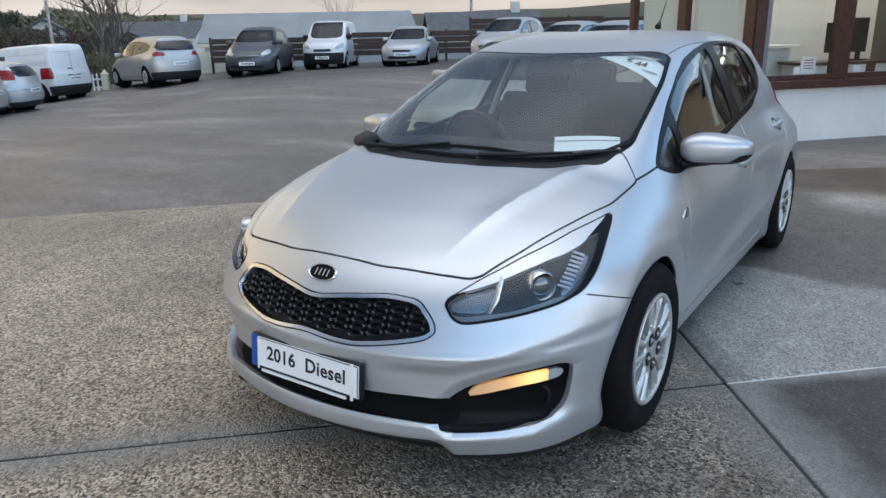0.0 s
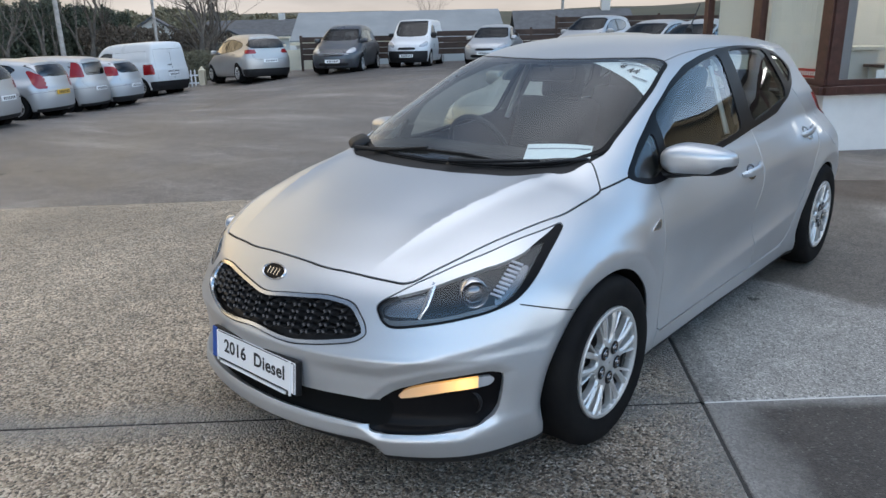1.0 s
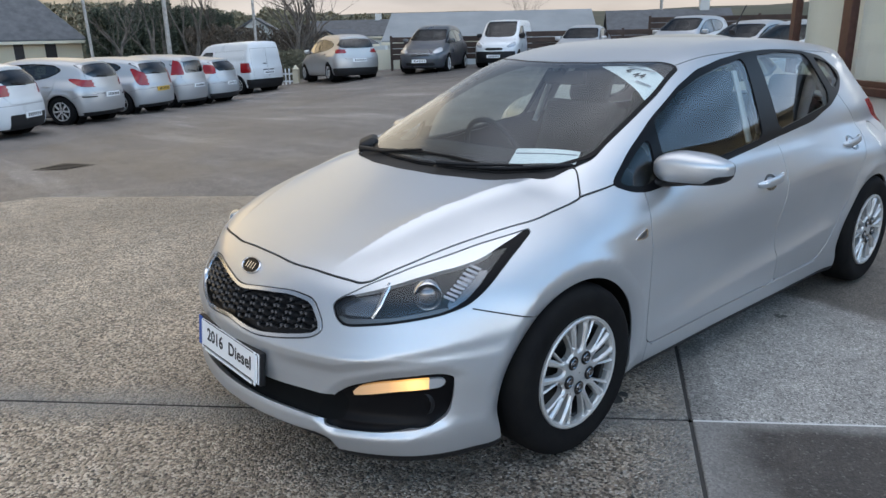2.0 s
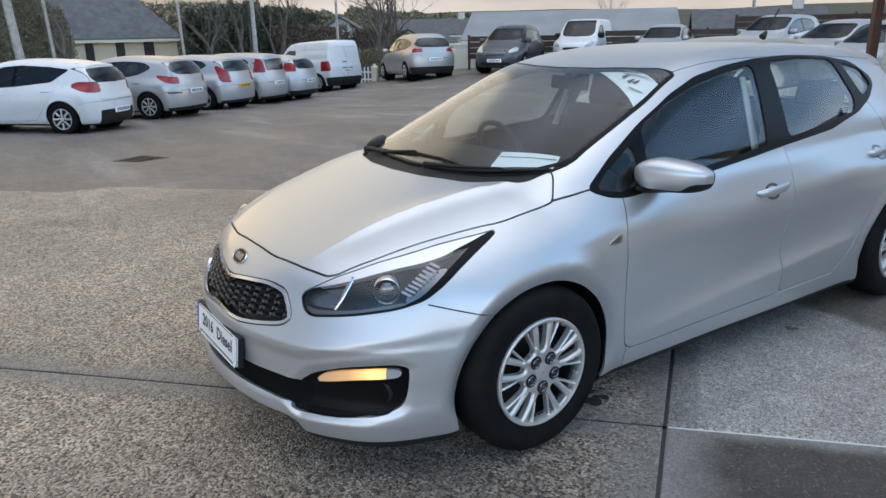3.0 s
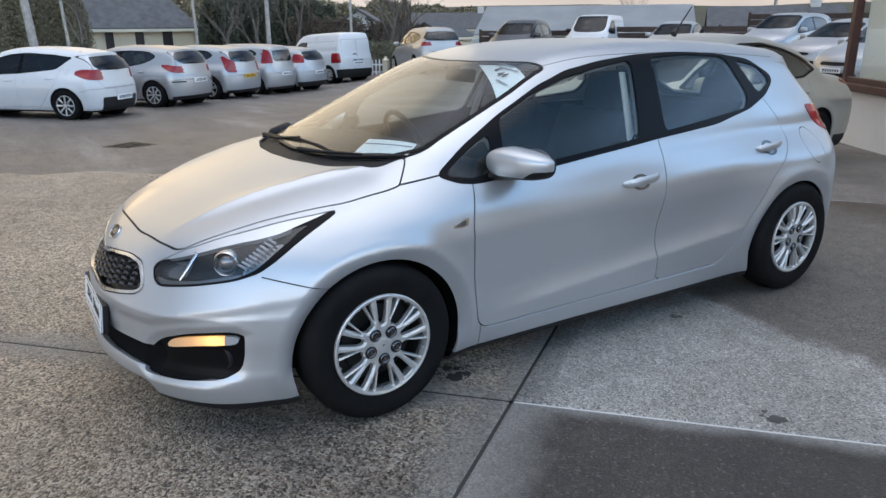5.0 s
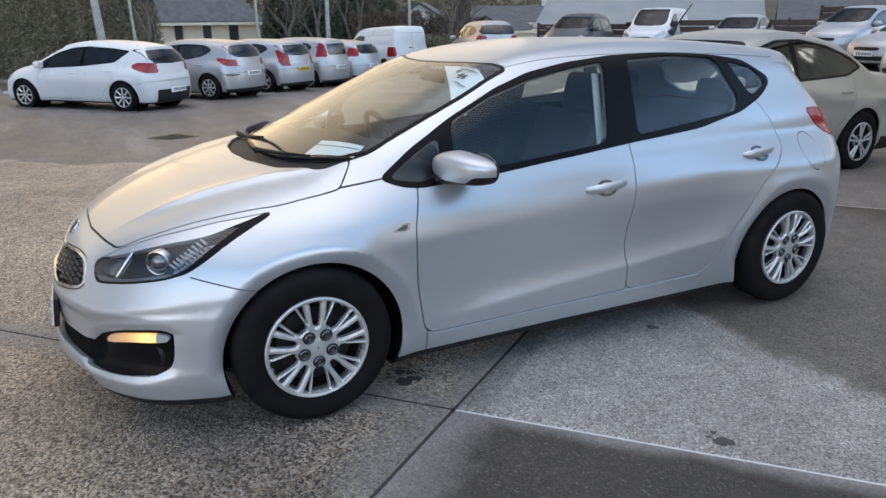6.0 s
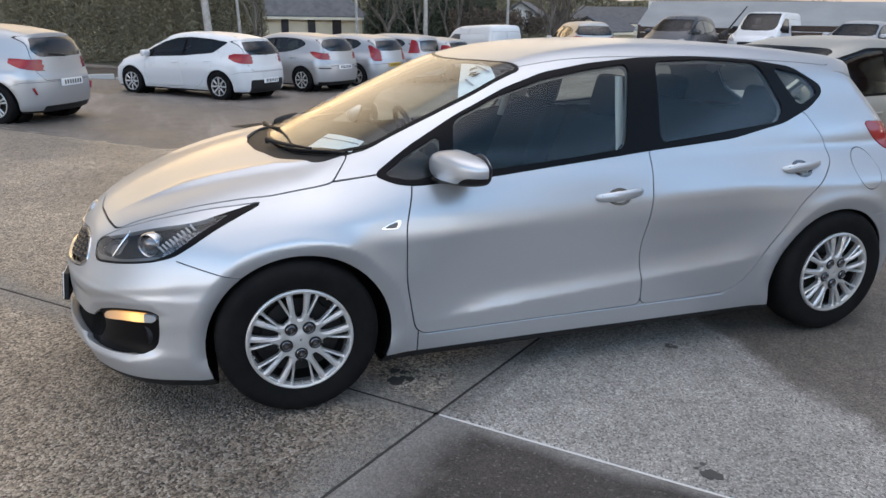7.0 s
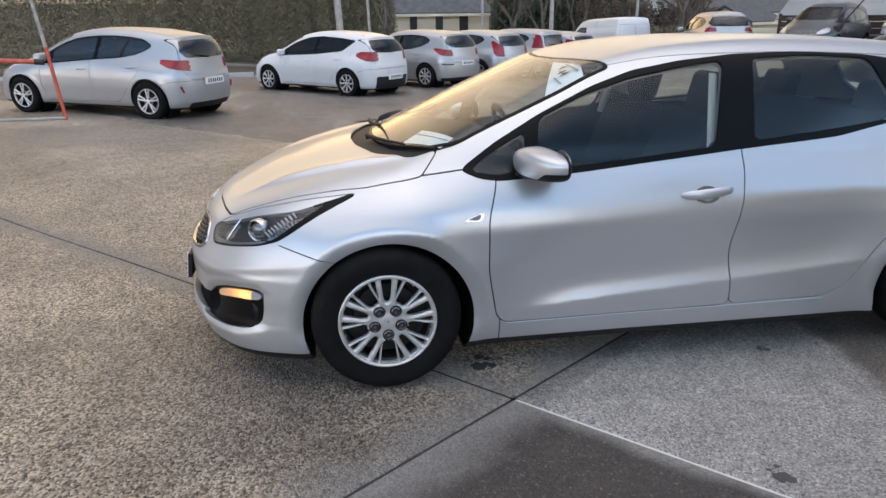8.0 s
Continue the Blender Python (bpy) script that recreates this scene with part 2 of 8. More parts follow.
class Shape:
    """A car body: it faces -y, its front axle is at y 0, the ground at z 0."""

    def __init__(self, top, side, low, high, nose, tail, wheels, radius, bow=(0.43, 0.47), tailbow=(0.32, 0.4), floor=0.19,
                 belt=(0.75, 0.95), crown=(0.08, 0.34), wrap=(0.25, -0.16), extra=None, ridge=None, face=None, round_top=0.11, skeleton=(-0.35, 3.0, 0.6)):
        self.top, self.side, self.low, self.high = curve(top), curve(side), curve(low), curve(high)
        self.nose, self.tail = curve(nose), curve(tail)
        self.wheels, self.radius, self.bow, self.tailbow = wheels, radius, bow, tailbow
        self.floor, self.belt, self.crown, self.wrap, self.extra = floor, belt, crown, wrap, extra
        self.round_top, self.skeleton = round_top, skeleton
        self.ridge, self.face = ridge, face

    def slide(self, x, y):
        mid = 0.5 * (self.wheels[0] + self.wheels[1])
        k = self.wrap[0] * (1 - ramp(y, mid - 0.5, mid + 0.4)) + self.wrap[1] * ramp(y, mid + 0.5, mid + 1.4)
        return y - k * x * x

    def field(self, p):
        x, y, z = np.abs(p[:, 0]), p[:, 1], p[:, 2]
        top = self.top(self.slide(x, y)) - self.crown[0] * x ** 2 - self.crown[1] * x ** 6
        if self.ridge:
            top = top + self.ridge(x, y)
        t = ramp(z, *self.belt)
        half = self.side(z) * (self.low(y) * (1 - t) + self.high(y) * t)
        for w in self.wheels:
            d = np.hypot(y - w, z - self.radius)
            half = half + 0.013 * np.exp(-((d - self.radius - 0.075) / 0.05) ** 2) * (1 - ramp(z, 0.68, 0.8))
        if self.extra:
            half = half + self.extra(y, z)
        front = self.nose(z) + self.bow[0] * x ** 2 + self.bow[1] * x ** 6
        if self.face:
            front = front + self.face(x, z)
        rear = self.tail(z) - self.tailbow[0] * x ** 2 - self.tailbow[1] * x ** 6
        g = smax(z - top, x - half, self.round_top)
        g = smax(g, front - y, 0.10)
        g = smax(g, y - rear, 0.09)
        return smax(g, self.floor - z, 0.05)

    def normal(self, p):
        n = np.zeros_like(p)
        for k in range(3):
            e = np.zeros(3)
            e[k] = 0.002
            n[:, k] = self.field(p + e) - self.field(p - e)
        near = np.abs(p[:, 0]) < 1e-5
        n[near, 0] = 0
        return n / np.linalg.norm(n, axis=1)[:, None]

    def mesh(self, step):
        """The half with x >= 0 as points and triangles."""
        y0, y1, zc = self.skeleton
        around = int(2.7 / step)
        a = np.linspace(-math.pi / 2, math.pi / 2, around + 1)
        ring = np.stack([np.cos(a), 0 * a, np.sin(a)], 1)
        rows = []
        for ph in np.linspace(math.pi / 2, 0.0, int(1.0 / step) + 1)[:-1]:
            rows.append((y0, -math.sin(ph), math.cos(ph)))
        for y in np.linspace(y0, y1, int((y1 - y0) / step) + 1):
            rows.append((y, 0.0, 1.0))
        for ph in np.linspace(0.0, math.pi / 2, int(0.9 / step) + 1)[1:]:
            rows.append((y1, math.sin(ph), math.cos(ph)))
        c = np.array([[0, r[0], zc] for r in rows])
        d = np.array([[q[0] * r[2], r[1], q[2] * r[2]] for r in rows for q in ring])
        c = np.repeat(c, len(ring), 0)
        lo, hi = np.zeros(len(d)), np.full(len(d), 2.2)
        for _ in range(26):
            m = 0.5 * (lo + hi)
            out = self.field(c + d * m[:, None]) > 0
            hi, lo = np.where(out, m, hi), np.where(out, lo, m)
        v = c + d * lo[:, None]
        v[np.abs(v[:, 0]) < 1e-4, 0] = 0.0
        n, k = len(rows), len(ring)
        i = (np.arange(n - 1)[:, None] * k + np.arange(k - 1)[None, :]).ravel()
        t = np.concatenate([np.stack([i, i + 1, i + k + 1], 1), np.stack([i, i + k + 1, i + k], 1)])
        area = np.linalg.norm(np.cross(v[t[:, 1]] - v[t[:, 0]], v[t[:, 2]] - v[t[:, 0]]), axis=1)
        t = t[area > 1e-9]
        return v, t


def clip(v, t, f):
    """Cut triangles along f = 0: points, the triangles where f < 0, and those where f > 0."""
    f = np.where(np.abs(f) < 1e-6, 1e-6, f)
    s = f[t] > 0
    count = s.sum(1)
    inside, outside, mixed = t[count == 0], t[count == 3], t[(count > 0) & (count < 3)]
    if len(mixed) == 0:
        return v, inside, outside
    sm = f[mixed] > 0
    lone_sign = sm.sum(1) == 1
    lone = np.argmax(sm == lone_sign[:, None], 1)
    r = np.arange(len(mixed))
    a, b, c = mixed[r, lone], mixed[r, (lone + 1) % 3], mixed[r, (lone + 2) % 3]

    keys = np.concatenate([np.stack([np.minimum(a, b), np.maximum(a, b)], 1), np.stack([np.minimum(a, c), np.maximum(a, c)], 1)])
    uniq, inv = np.unique(keys[:, 0].astype(np.int64) * (len(v) + 1) + keys[:, 1], return_inverse=True)
    p, q = uniq // (len(v) + 1), uniq % (len(v) + 1)
    w = (f[p] / (f[p] - f[q]))[:, None]
    fresh = v[p] * (1 - w) + v[q] * w
    ab, ac = inv[:len(mixed)] + len(v), inv[len(mixed):] + len(v)
    one = np.stack([a, ab, ac], 1)
    two = np.concatenate([np.stack([ab, b, c], 1), np.stack([ab, c, ac], 1)])
    pos = np.concatenate([lone_sign, lone_sign])
    inside = np.concatenate([inside, one[~lone_sign], two[pos]])
    outside = np.concatenate([outside, one[lone_sign], two[~pos]])
    return np.concatenate([v, fresh]), inside, outside


def outline(points, turns=3, reach=0.022):
    """A closed outline with its corners rounded off by cutting them a few times."""
    p = np.array(points, float)
    for _ in range(turns):
        q = np.roll(p, -1, 0)
        k = np.minimum(0.18, reach / np.maximum(np.linalg.norm(q - p, axis=1), 1e-9))[:, None]
        p = np.stack([(1 - k) * p + k * q, k * p + (1 - k) * q], 1).reshape(-1, 2)
        reach *= 0.5
    return p


def inside_of(u, w, poly):
    """Signed distance to a closed outline, negative inside."""
    p, best = np.stack([u, w], 1), np.full(len(u), 1e9)
    odd = np.zeros(len(u), bool)
    for a, b in zip(poly, np.roll(poly, -1, 0)):
        e = b - a
        s = np.clip(((p - a) @ e) / max(e @ e, 1e-12), 0, 1)
        best = np.minimum(best, np.linalg.norm(p - a - s[:, None] * e, axis=1))
        if a[1] != b[1]:
            hit = ((a[1] > w) != (b[1] > w)) & (u < (b[0] - a[0]) * (w - a[1]) / (b[1] - a[1]) + a[0])
            odd ^= hit
    return np.where(odd, -best, best)


def hero_extra(y, z):
    """The crease under the handles and the hollow over the sharp line along the foot of the doors."""
    mid = ramp(y, 0.40, 0.85) * (1 - ramp(y, 2.02, 2.32))
    q = z - 0.318 - 0.080 * (y - 0.632)
    u = np.clip((np.sqrt(q * q + 0.00005) + q) / 0.22, 0, 1)
    hollow = np.where(q < 0.11, 1 - (1 - u) ** 2, 1 - ramp(q, 0.11, 0.38))
    shoulder = 0.046 * ramp(y, 2.2, 2.85) * np.exp(-((z - 0.98) / 0.15) ** 2)
    crease = 0.004 * np.exp(-((z - (0.70 + 0.055 * (y - 0.4))) / 0.05) ** 2) * ramp(y, 0.0, 1.2) * (1 - ramp(y, 2.0, 3.0))
    arch = 0.0
    for y0, z0, r, slope in ((0.012, 0.29, 0.425, 0.30), (2.635, 0.285, 0.418, 0.22)):      # the turned-in band round each wheel arch
        arch = arch + slope * np.clip(r - np.hypot(y - y0, z - z0), 0, 0.075) * ramp(z, 0.20, 0.30)
    return shoulder + crease - 0.034 * hollow * mid - arch


def hero_ridge(x, y):
    """The two raised creases of the bonnet, drawn apart towards the windscreen."""
    d = (x - 0.37 - 0.235 * (y + 0.64)) * 0.97
    long = ramp(y, -0.70, -0.45) * (1 - ramp(y, -0.05, 0.25))
    return 0.017 * np.exp(-(np.abs(d) / np.where(d > 0, 0.024, 0.048)) ** 1.2) * long


FOG_RIM = np.array([(0.46, 0.29), (0.47, 0.345), (0.53, 0.402), (0.63, 0.438), (0.755, 0.458), (0.772, 0.44), (0.755, 0.285), (0.70, 0.262), (0.50, 0.256)])


def hero_face(x, z):
    """The crease across the bumper with the hollow below it, and the rolled-in edge round the fog lamp recess."""
    d = 0.476 + 0.27 * np.clip(x - 0.5, 0, 0.4) - z
    face = 0.013 * ramp(d, -0.006, 0.036) * (1 - ramp(d, 0.036, 0.16)) * ramp(x, 0.24, 0.42)
    face = face + 0.055 * (1 - ramp(x, 0.43, 0.50)) * (1 - ramp(z, 0.17, 0.236))
    near = (x > 0.38) & (x < 0.84) & (z > 0.2) & (z < 0.52)
    if near.any():
        face[near] += 0.020 * (1 - ramp(inside_of(x[near], z[near], FOG_RIM), -0.010, 0.030))
    return face


HATCH_TOP = [(-0.95, 0.66), (-0.80, 0.725), (-0.65, 0.785), (-0.45, 0.85), (-0.25, 0.908), (-0.09, 0.943), (0.0, 0.960), (0.16, 1.022), (0.35, 1.107), (0.6, 1.215), (0.85, 1.317),
             (1.0, 1.354), (1.2, 1.386), (1.45, 1.406), (1.7, 1.414), (2.1, 1.408), (2.6, 1.378), (2.9, 1.345), (3.02, 1.325), (3.15, 1.27), (3.4, 0.97), (3.6, 0.7)]
hero_shape = Shape(
    top=HATCH_TOP,
    side=[(0.10, 0.79), (0.15, 0.808), (0.2, 0.822), (0.27, 0.835), (0.40, 0.852), (0.55, 0.868), (0.66, 0.868), (0.75, 0.853), (0.82, 0.83), (0.88, 0.804),
          (0.93, 0.776), (1.0, 0.745), (1.2, 0.645), (1.32, 0.575), (1.42, 0.51), (1.55, 0.42)],
    low=[(-0.95, 0.91), (-0.55, 0.95), (-0.3, 0.985), (0, 1.005), (0.4, 0.985), (1.0, 0.985), (1.6, 0.995), (2.2, 1.0), (2.65, 1.01), (3.0, 0.98), (3.45, 0.92)],
    high=[(-0.3, 0.94), (0.3, 0.945), (0.8, 0.975), (1.3, 1.0), (1.8, 0.985), (2.5, 0.915), (3.0, 0.83), (3.4, 0.76)],
    nose=[(0.10, -0.82), (0.15, -0.868), (0.2, -0.893), (0.245, -0.906), (0.268, -0.906), (0.31, -0.889), (0.36, -0.884), (0.42, -0.889), (0.495, -0.890), (0.52, -0.878), (0.578, -0.845), (0.65, -0.805), (0.70, -0.772), (0.75, -0.72), (0.82, -0.60), (1.0, -0.3)],
    tail=[(0.15, 3.30), (0.3, 3.39), (0.5, 3.41), (0.7, 3.395), (0.8, 3.36), (0.9, 3.315), (1.0, 3.245), (1.1, 3.16), (1.2, 3.07), (1.3, 2.985), (1.5, 2.82)],
    wheels=(0.0, 2.65), radius=0.316, crown=(0.055, 0.34), extra=hero_extra, ridge=hero_ridge, face=hero_face, floor=0.125)


# ---- mesh helpers ----
def part(name, bm, mat, parent=None, label="", smooth=False):
    """Link a bmesh as one mesh object under a thing or a part."""
    me = bpy.data.meshes.new(name)
    bm.to_mesh(me)
    bm.free()
    if smooth:
        me.polygons.foreach_set("use_smooth", [True] * len(me.polygons))
        me.set_sharp_from_angle(angle=radians(38))
    for m in (mat if isinstance(mat, (list, tuple)) else [mat]):
        me.materials.append(m)
    ob = new(name, me)
    ob.parent = parent
    if label:
        tagged(ob, label)
    return ob


def arrays(name, v, t, mat, parent, normals=None, label=""):
    """A mesh object from points, triangles or quads, and the points' normals."""
    me = bpy.data.meshes.new(name)
    me.from_pydata(np.asarray(v).tolist(), [], np.asarray(t).tolist())
    me.polygons.foreach_set("use_smooth", [True] * len(me.polygons))
    if normals is not None:
        me.normals_split_custom_set_from_vertices(np.asarray(normals).tolist())
    me.materials.append(mat)
    ob = new(name, me)
    ob.parent = parent
    if label:
        tagged(ob, label)
    return ob


def compact(v, t):
    used, inv = np.unique(t, return_inverse=True)
    return v[used], inv.reshape(t.shape)


def panel(name, shape, v, t, mat, parent, sides="both", flange=0.012, shift=0.0, label=""):
    """A piece of a body surface, its rim turned inwards. sides: both (one piece over the middle), left, right."""
    v, t = compact(v, t)
    n = shape.normal(v)
    if facing(v, t, n) < 0:
        t = t[:, ::-1]
    vv, nn, tt = v + n * shift, n, t
    if flange:
        e = np.concatenate([t[:, [0, 1]], t[:, [1, 2]], t[:, [2, 0]]])
        key = np.sort(e, 1).astype(np.int64)
        key = key[:, 0] * (len(v) + 1) + key[:, 1]
        u, first, count = np.unique(key, return_index=True, return_counts=True)
        rim = e[first[count == 1]]
        rim = rim[~((np.abs(v[rim[:, 0], 0]) < 1e-4) & (np.abs(v[rim[:, 1], 0]) < 1e-4))]
        ids, inv = np.unique(rim, return_inverse=True)
        inv = inv.reshape(rim.shape)
        out = np.zeros((len(ids), 3))
        w = np.cross(v[rim[:, 1]] - v[rim[:, 0]], n[rim[:, 0]])
        np.add.at(out, inv[:, 0], w)
        np.add.at(out, inv[:, 1], w)
        out /= np.linalg.norm(out, axis=1)[:, None] + 1e-12
        a, b = len(vv), len(vv) + len(ids)
        blend = out * 0.75 + n[ids] * 0.25
        vv = np.concatenate([vv, vv[ids], vv[ids] - n[ids] * flange])
        nn = np.concatenate([nn, blend, out])
        quads = np.stack([inv[:, 1] + a, inv[:, 0] + a, inv[:, 0] + b, inv[:, 1] + b], 1)
        tt = np.concatenate([t, quads[:, [0, 1, 2]], quads[:, [0, 2, 3]]])
    flip = np.array([-1.0, 1, 1])
    face = tt
    if sides == "both":
        vv, nn, face = np.concatenate([vv, vv * flip]), np.concatenate([nn, nn * flip]), np.concatenate([face, face[:, ::-1] + len(vv)])
    elif sides == "right":
        vv, nn, face = vv * flip, nn * flip, face[:, ::-1]
    return arrays(name, vv, face, mat, parent, nn, label)


def facing(v, t, n):
    c = np.cross(v[t[:, 1]] - v[t[:, 0]], v[t[:, 2]] - v[t[:, 0]])
    return np.einsum("ij,ij->i", c, n[t].mean(1)).sum()


def shoot(shape, p, d, far=2.5):
    """Where the way d from the outer points p first meets the surface."""
    p, d = np.atleast_2d(np.array(p, float)), np.array(d, float)
    d = d / np.linalg.norm(d)
    s = np.linspace(0, far, 400)
    hit = np.zeros(len(p))
    for i, q in enumerate(p):
        g = shape.field(q + s[:, None] * d)
        k = int(np.argmax(g < 0))
        lo, hi = s[max(k - 1, 0)], s[k]
        for _ in range(18):
            m = 0.5 * (lo + hi)
            if shape.field((q + m * d)[None])[0] < 0:
                hi = m
            else:
                lo = m
        hit[i] = lo
    return p + hit[:, None] * d


def tube(bm, path, radius, sides=8, flat=1.0, up=(0, 0, 1), caps=True):
    """A round bar along a path; radius: a number or one for each point."""
    path = [Vector(p) for p in path]
    radii = radius if isinstance(radius, (list, tuple)) else [radius] * len(path)
    rings = []
    for i, p in enumerate(path):
        d = (path[min(i + 1, len(path) - 1)] - path[max(i - 1, 0)]).normalized()
        s = d.cross(Vector(up))
        if s.length < 1e-4:
            s = d.cross(Vector((1, 0, 0)))
        s.normalize()
        q = s.cross(d)
        rings.append([bm.verts.new(p + s * math.cos(a) * radii[i] + q * math.sin(a) * radii[i] * flat)
                      for a in (2 * math.pi * k / sides for k in range(sides))])
    for a, b in zip(rings, rings[1:]):
        for k in range(sides):
            bm.faces.new((a[k], a[(k + 1) % sides], b[(k + 1) % sides], b[k]))
    if caps:
        bm.faces.new(rings[0][::-1])
        bm.faces.new(rings[-1])
    return bm


def box(bm, size, m=Matrix(), bevel=0.0):
    made = bmesh.ops.create_cube(bm, size=1, matrix=m @ Matrix.Diagonal((*size, 1)))
    if bevel:
        edges = list({e for v in made["verts"] for e in v.link_edges})
        bmesh.ops.bevel(bm, geom=edges, offset=bevel, segments=2, affect="EDGES", profile=0.6)
    return bm


def slab(bm, points, depth, m=Matrix(), bevel=0.0):
    """A plate with the given outline in its own x and y, depth thick along z."""
    low = [bm.verts.new(m @ Vector((x, y, 0))) for x, y in points]
    high = [bm.verts.new(m @ Vector((x, y, depth))) for x, y in points]
    fs = [bm.faces.new(high), bm.faces.new(low[::-1])]
    n = len(points)
    for i in range(n):
        fs.append(bm.faces.new((low[i], low[(i + 1) % n], high[(i + 1) % n], high[i])))
    if bevel:
        bmesh.ops.bevel(bm, geom=list(fs[0].edges), offset=bevel, segments=2, affect="EDGES")
    return bm


def lathe(bm, profile, segments=48, m=Matrix()):
    """Turn (radius, height) points round the z axis."""
    rings = [[bm.verts.new(m @ Vector((r * math.cos(a), r * math.sin(a), h))) for a in (2 * math.pi * k / segments for k in range(segments))] for r, h in profile]
    for a, b in zip(rings, rings[1:]):
        for k in range(segments):
            bm.faces.new((a[k], a[(k + 1) % segments], b[(k + 1) % segments], b[k]))
    return rings


def empty(name, m, label, category, group="", kind=""):
    ob = new(name)
    ob.empty_display_size = 0.2
    ob.matrix_world = m
    return tagged(ob, label, category, group, kind)


def lettering(name, text, size, m, mat, parent=None, depth=0.0004, spacing=1.0):
    """Raised letters in the built-in font, as a mesh."""
    cu = bpy.data.curves.new(name, "FONT")
    cu.body, cu.size, cu.extrude, cu.align_x, cu.align_y, cu.space_character = text, size, depth, "CENTER", "CENTER", spacing
    cu.resolution_u = 3
    cu.offset = 0.022 * size                   # a bolder stroke
    ob = bpy.data.objects.new(name, cu)
    me = bpy.data.meshes.new_from_object(ob)
    bpy.data.objects.remove(ob)
    me.materials.clear()
    me.materials.append(mat)
    t = new(name, me)
    t.parent, t.matrix_local = parent, m
    return t


# ---- wheels: hub at the origin, outer face towards +x ----
def tyre_mesh(bm, R, r, width):
    m = pose(0, 0, 0, 0, 90, 0)
    w = width / 2
    prof = [(r, -w * 0.8), (r + 0.02, -w * 0.95), (r + 0.55 * (R - r), -w), (R - 0.018, -w * 0.9), (R - 0.005, -w * 0.72), (R, -w * 0.5),
            (R, w * 0.5), (R - 0.005, w * 0.72), (R - 0.018, w * 0.9), (r + 0.72 * (R - r), w * 0.985), (r + 0.55 * (R - r), w), (r + 0.3 * (R - r), w * 0.98), (r + 0.022, w * 0.95), (r + 0.006, w * 0.9), (r, w * 0.8)]
    lathe(bm, prof, 64, m)
    return bm


TRIM_WINDOWS = [[(0.1885, -7.0), (0.1885, 7.0), (0.108, 8.4), (0.084, 5.8), (0.084, -5.8), (0.108, -8.4)],
                [(0.1905, 14.6), (0.1905, 21.8), (0.106, 18.2)], [(0.1905, -14.6), (0.1905, -21.8), (0.106, -18.2)],
                [(0.1905, 24.8), (0.1905, 36.0), (0.085, 36.0), (0.088, 25.5), (0.102, 21.6)], [(0.1905, -24.8), (0.1905, -36.0), (0.085, -36.0), (0.088, -25.5), (0.102, -21.6)]]


def trim_face(bm, r, w):
    """The pressed face of the wheel trim: thick and thin spokes left standing between its openings."""
    nr, na = 74, 90
    rad = np.linspace(0.004, r - 0.010, nr)
    ang = np.radians(np.linspace(-36, 36, na))
    v = np.array([(q * math.sin(a), q * math.cos(a)) for q in rad for a in ang])
    i = (np.arange(nr - 1)[:, None] * na + np.arange(na - 1)[None, :]).ravel()
    t = np.concatenate([np.stack([i, i + na, i + na + 1], 1), np.stack([i, i + na + 1, i + 1], 1)])
    v = np.concatenate([v, np.zeros((len(v), 1))], 1)
    polys = []
    for win in TRIM_WINDOWS:
        edge = [(q * math.sin(radians(d)), q * math.cos(radians(d))) for q, d in win]
        polys.append(outline(edge, 3, 0.004))

    def open_of(v):
        return np.min([inside_of(v[:, 0], v[:, 1], q) for q in polys], 0)
    v, _, t = clip(v, t, open_of(v))
    d = np.clip(open_of(v), 0, 1)
    q = np.hypot(v[:, 0], v[:, 1])
    face = w * (0.91 + 0.05 * ramp(q, 0.05, 0.14) + 0.03 * (1 - ramp(q, 0.02, 0.045)) - 0.02 * ramp(q, 0.16, 0.19)) - 0.009 * (1 - ramp(d, 0.0, 0.007))
    ids, inv = np.unique(t, return_inverse=True)
    v, face, t = v[ids], face[ids], inv.reshape(-1, 3)
    e = np.concatenate([t[:, [0, 1]], t[:, [1, 2]], t[:, [2, 0]]])
    key = np.sort(e, 1).astype(np.int64)
    key = key[:, 0] * (len(v) + 1) + key[:, 1]
    _, first, count = np.unique(key, return_index=True, return_counts=True)
    rim = e[first[count == 1]]
    seam = np.abs(np.abs(np.degrees(np.arctan2(v[:, 0], v[:, 1]))) - 36) < 0.01
    rim = rim[~(seam[rim[:, 0]] & seam[rim[:, 1]])]
    for k in range(5):
        c, sn = math.cos(radians(72 * k)), math.sin(radians(72 * k))
        top = [bm.verts.new((f, x * c + z * sn, -x * sn + z * c)) for (x, z, _), f in zip(v, face)]
        for a, b, g in t:
            bm.faces.new((top[a], top[b], top[g]))
        back = {j: bm.verts.new((face[j] - 0.022, top[j].co.y, top[j].co.z)) for j in set(rim.ravel().tolist())}
        for a, b in rim.tolist():
            bm.faces.new((top[b], top[a], back[a], back[b]))
    bmesh.ops.remove_doubles(bm, verts=bm.verts, dist=1e-5)


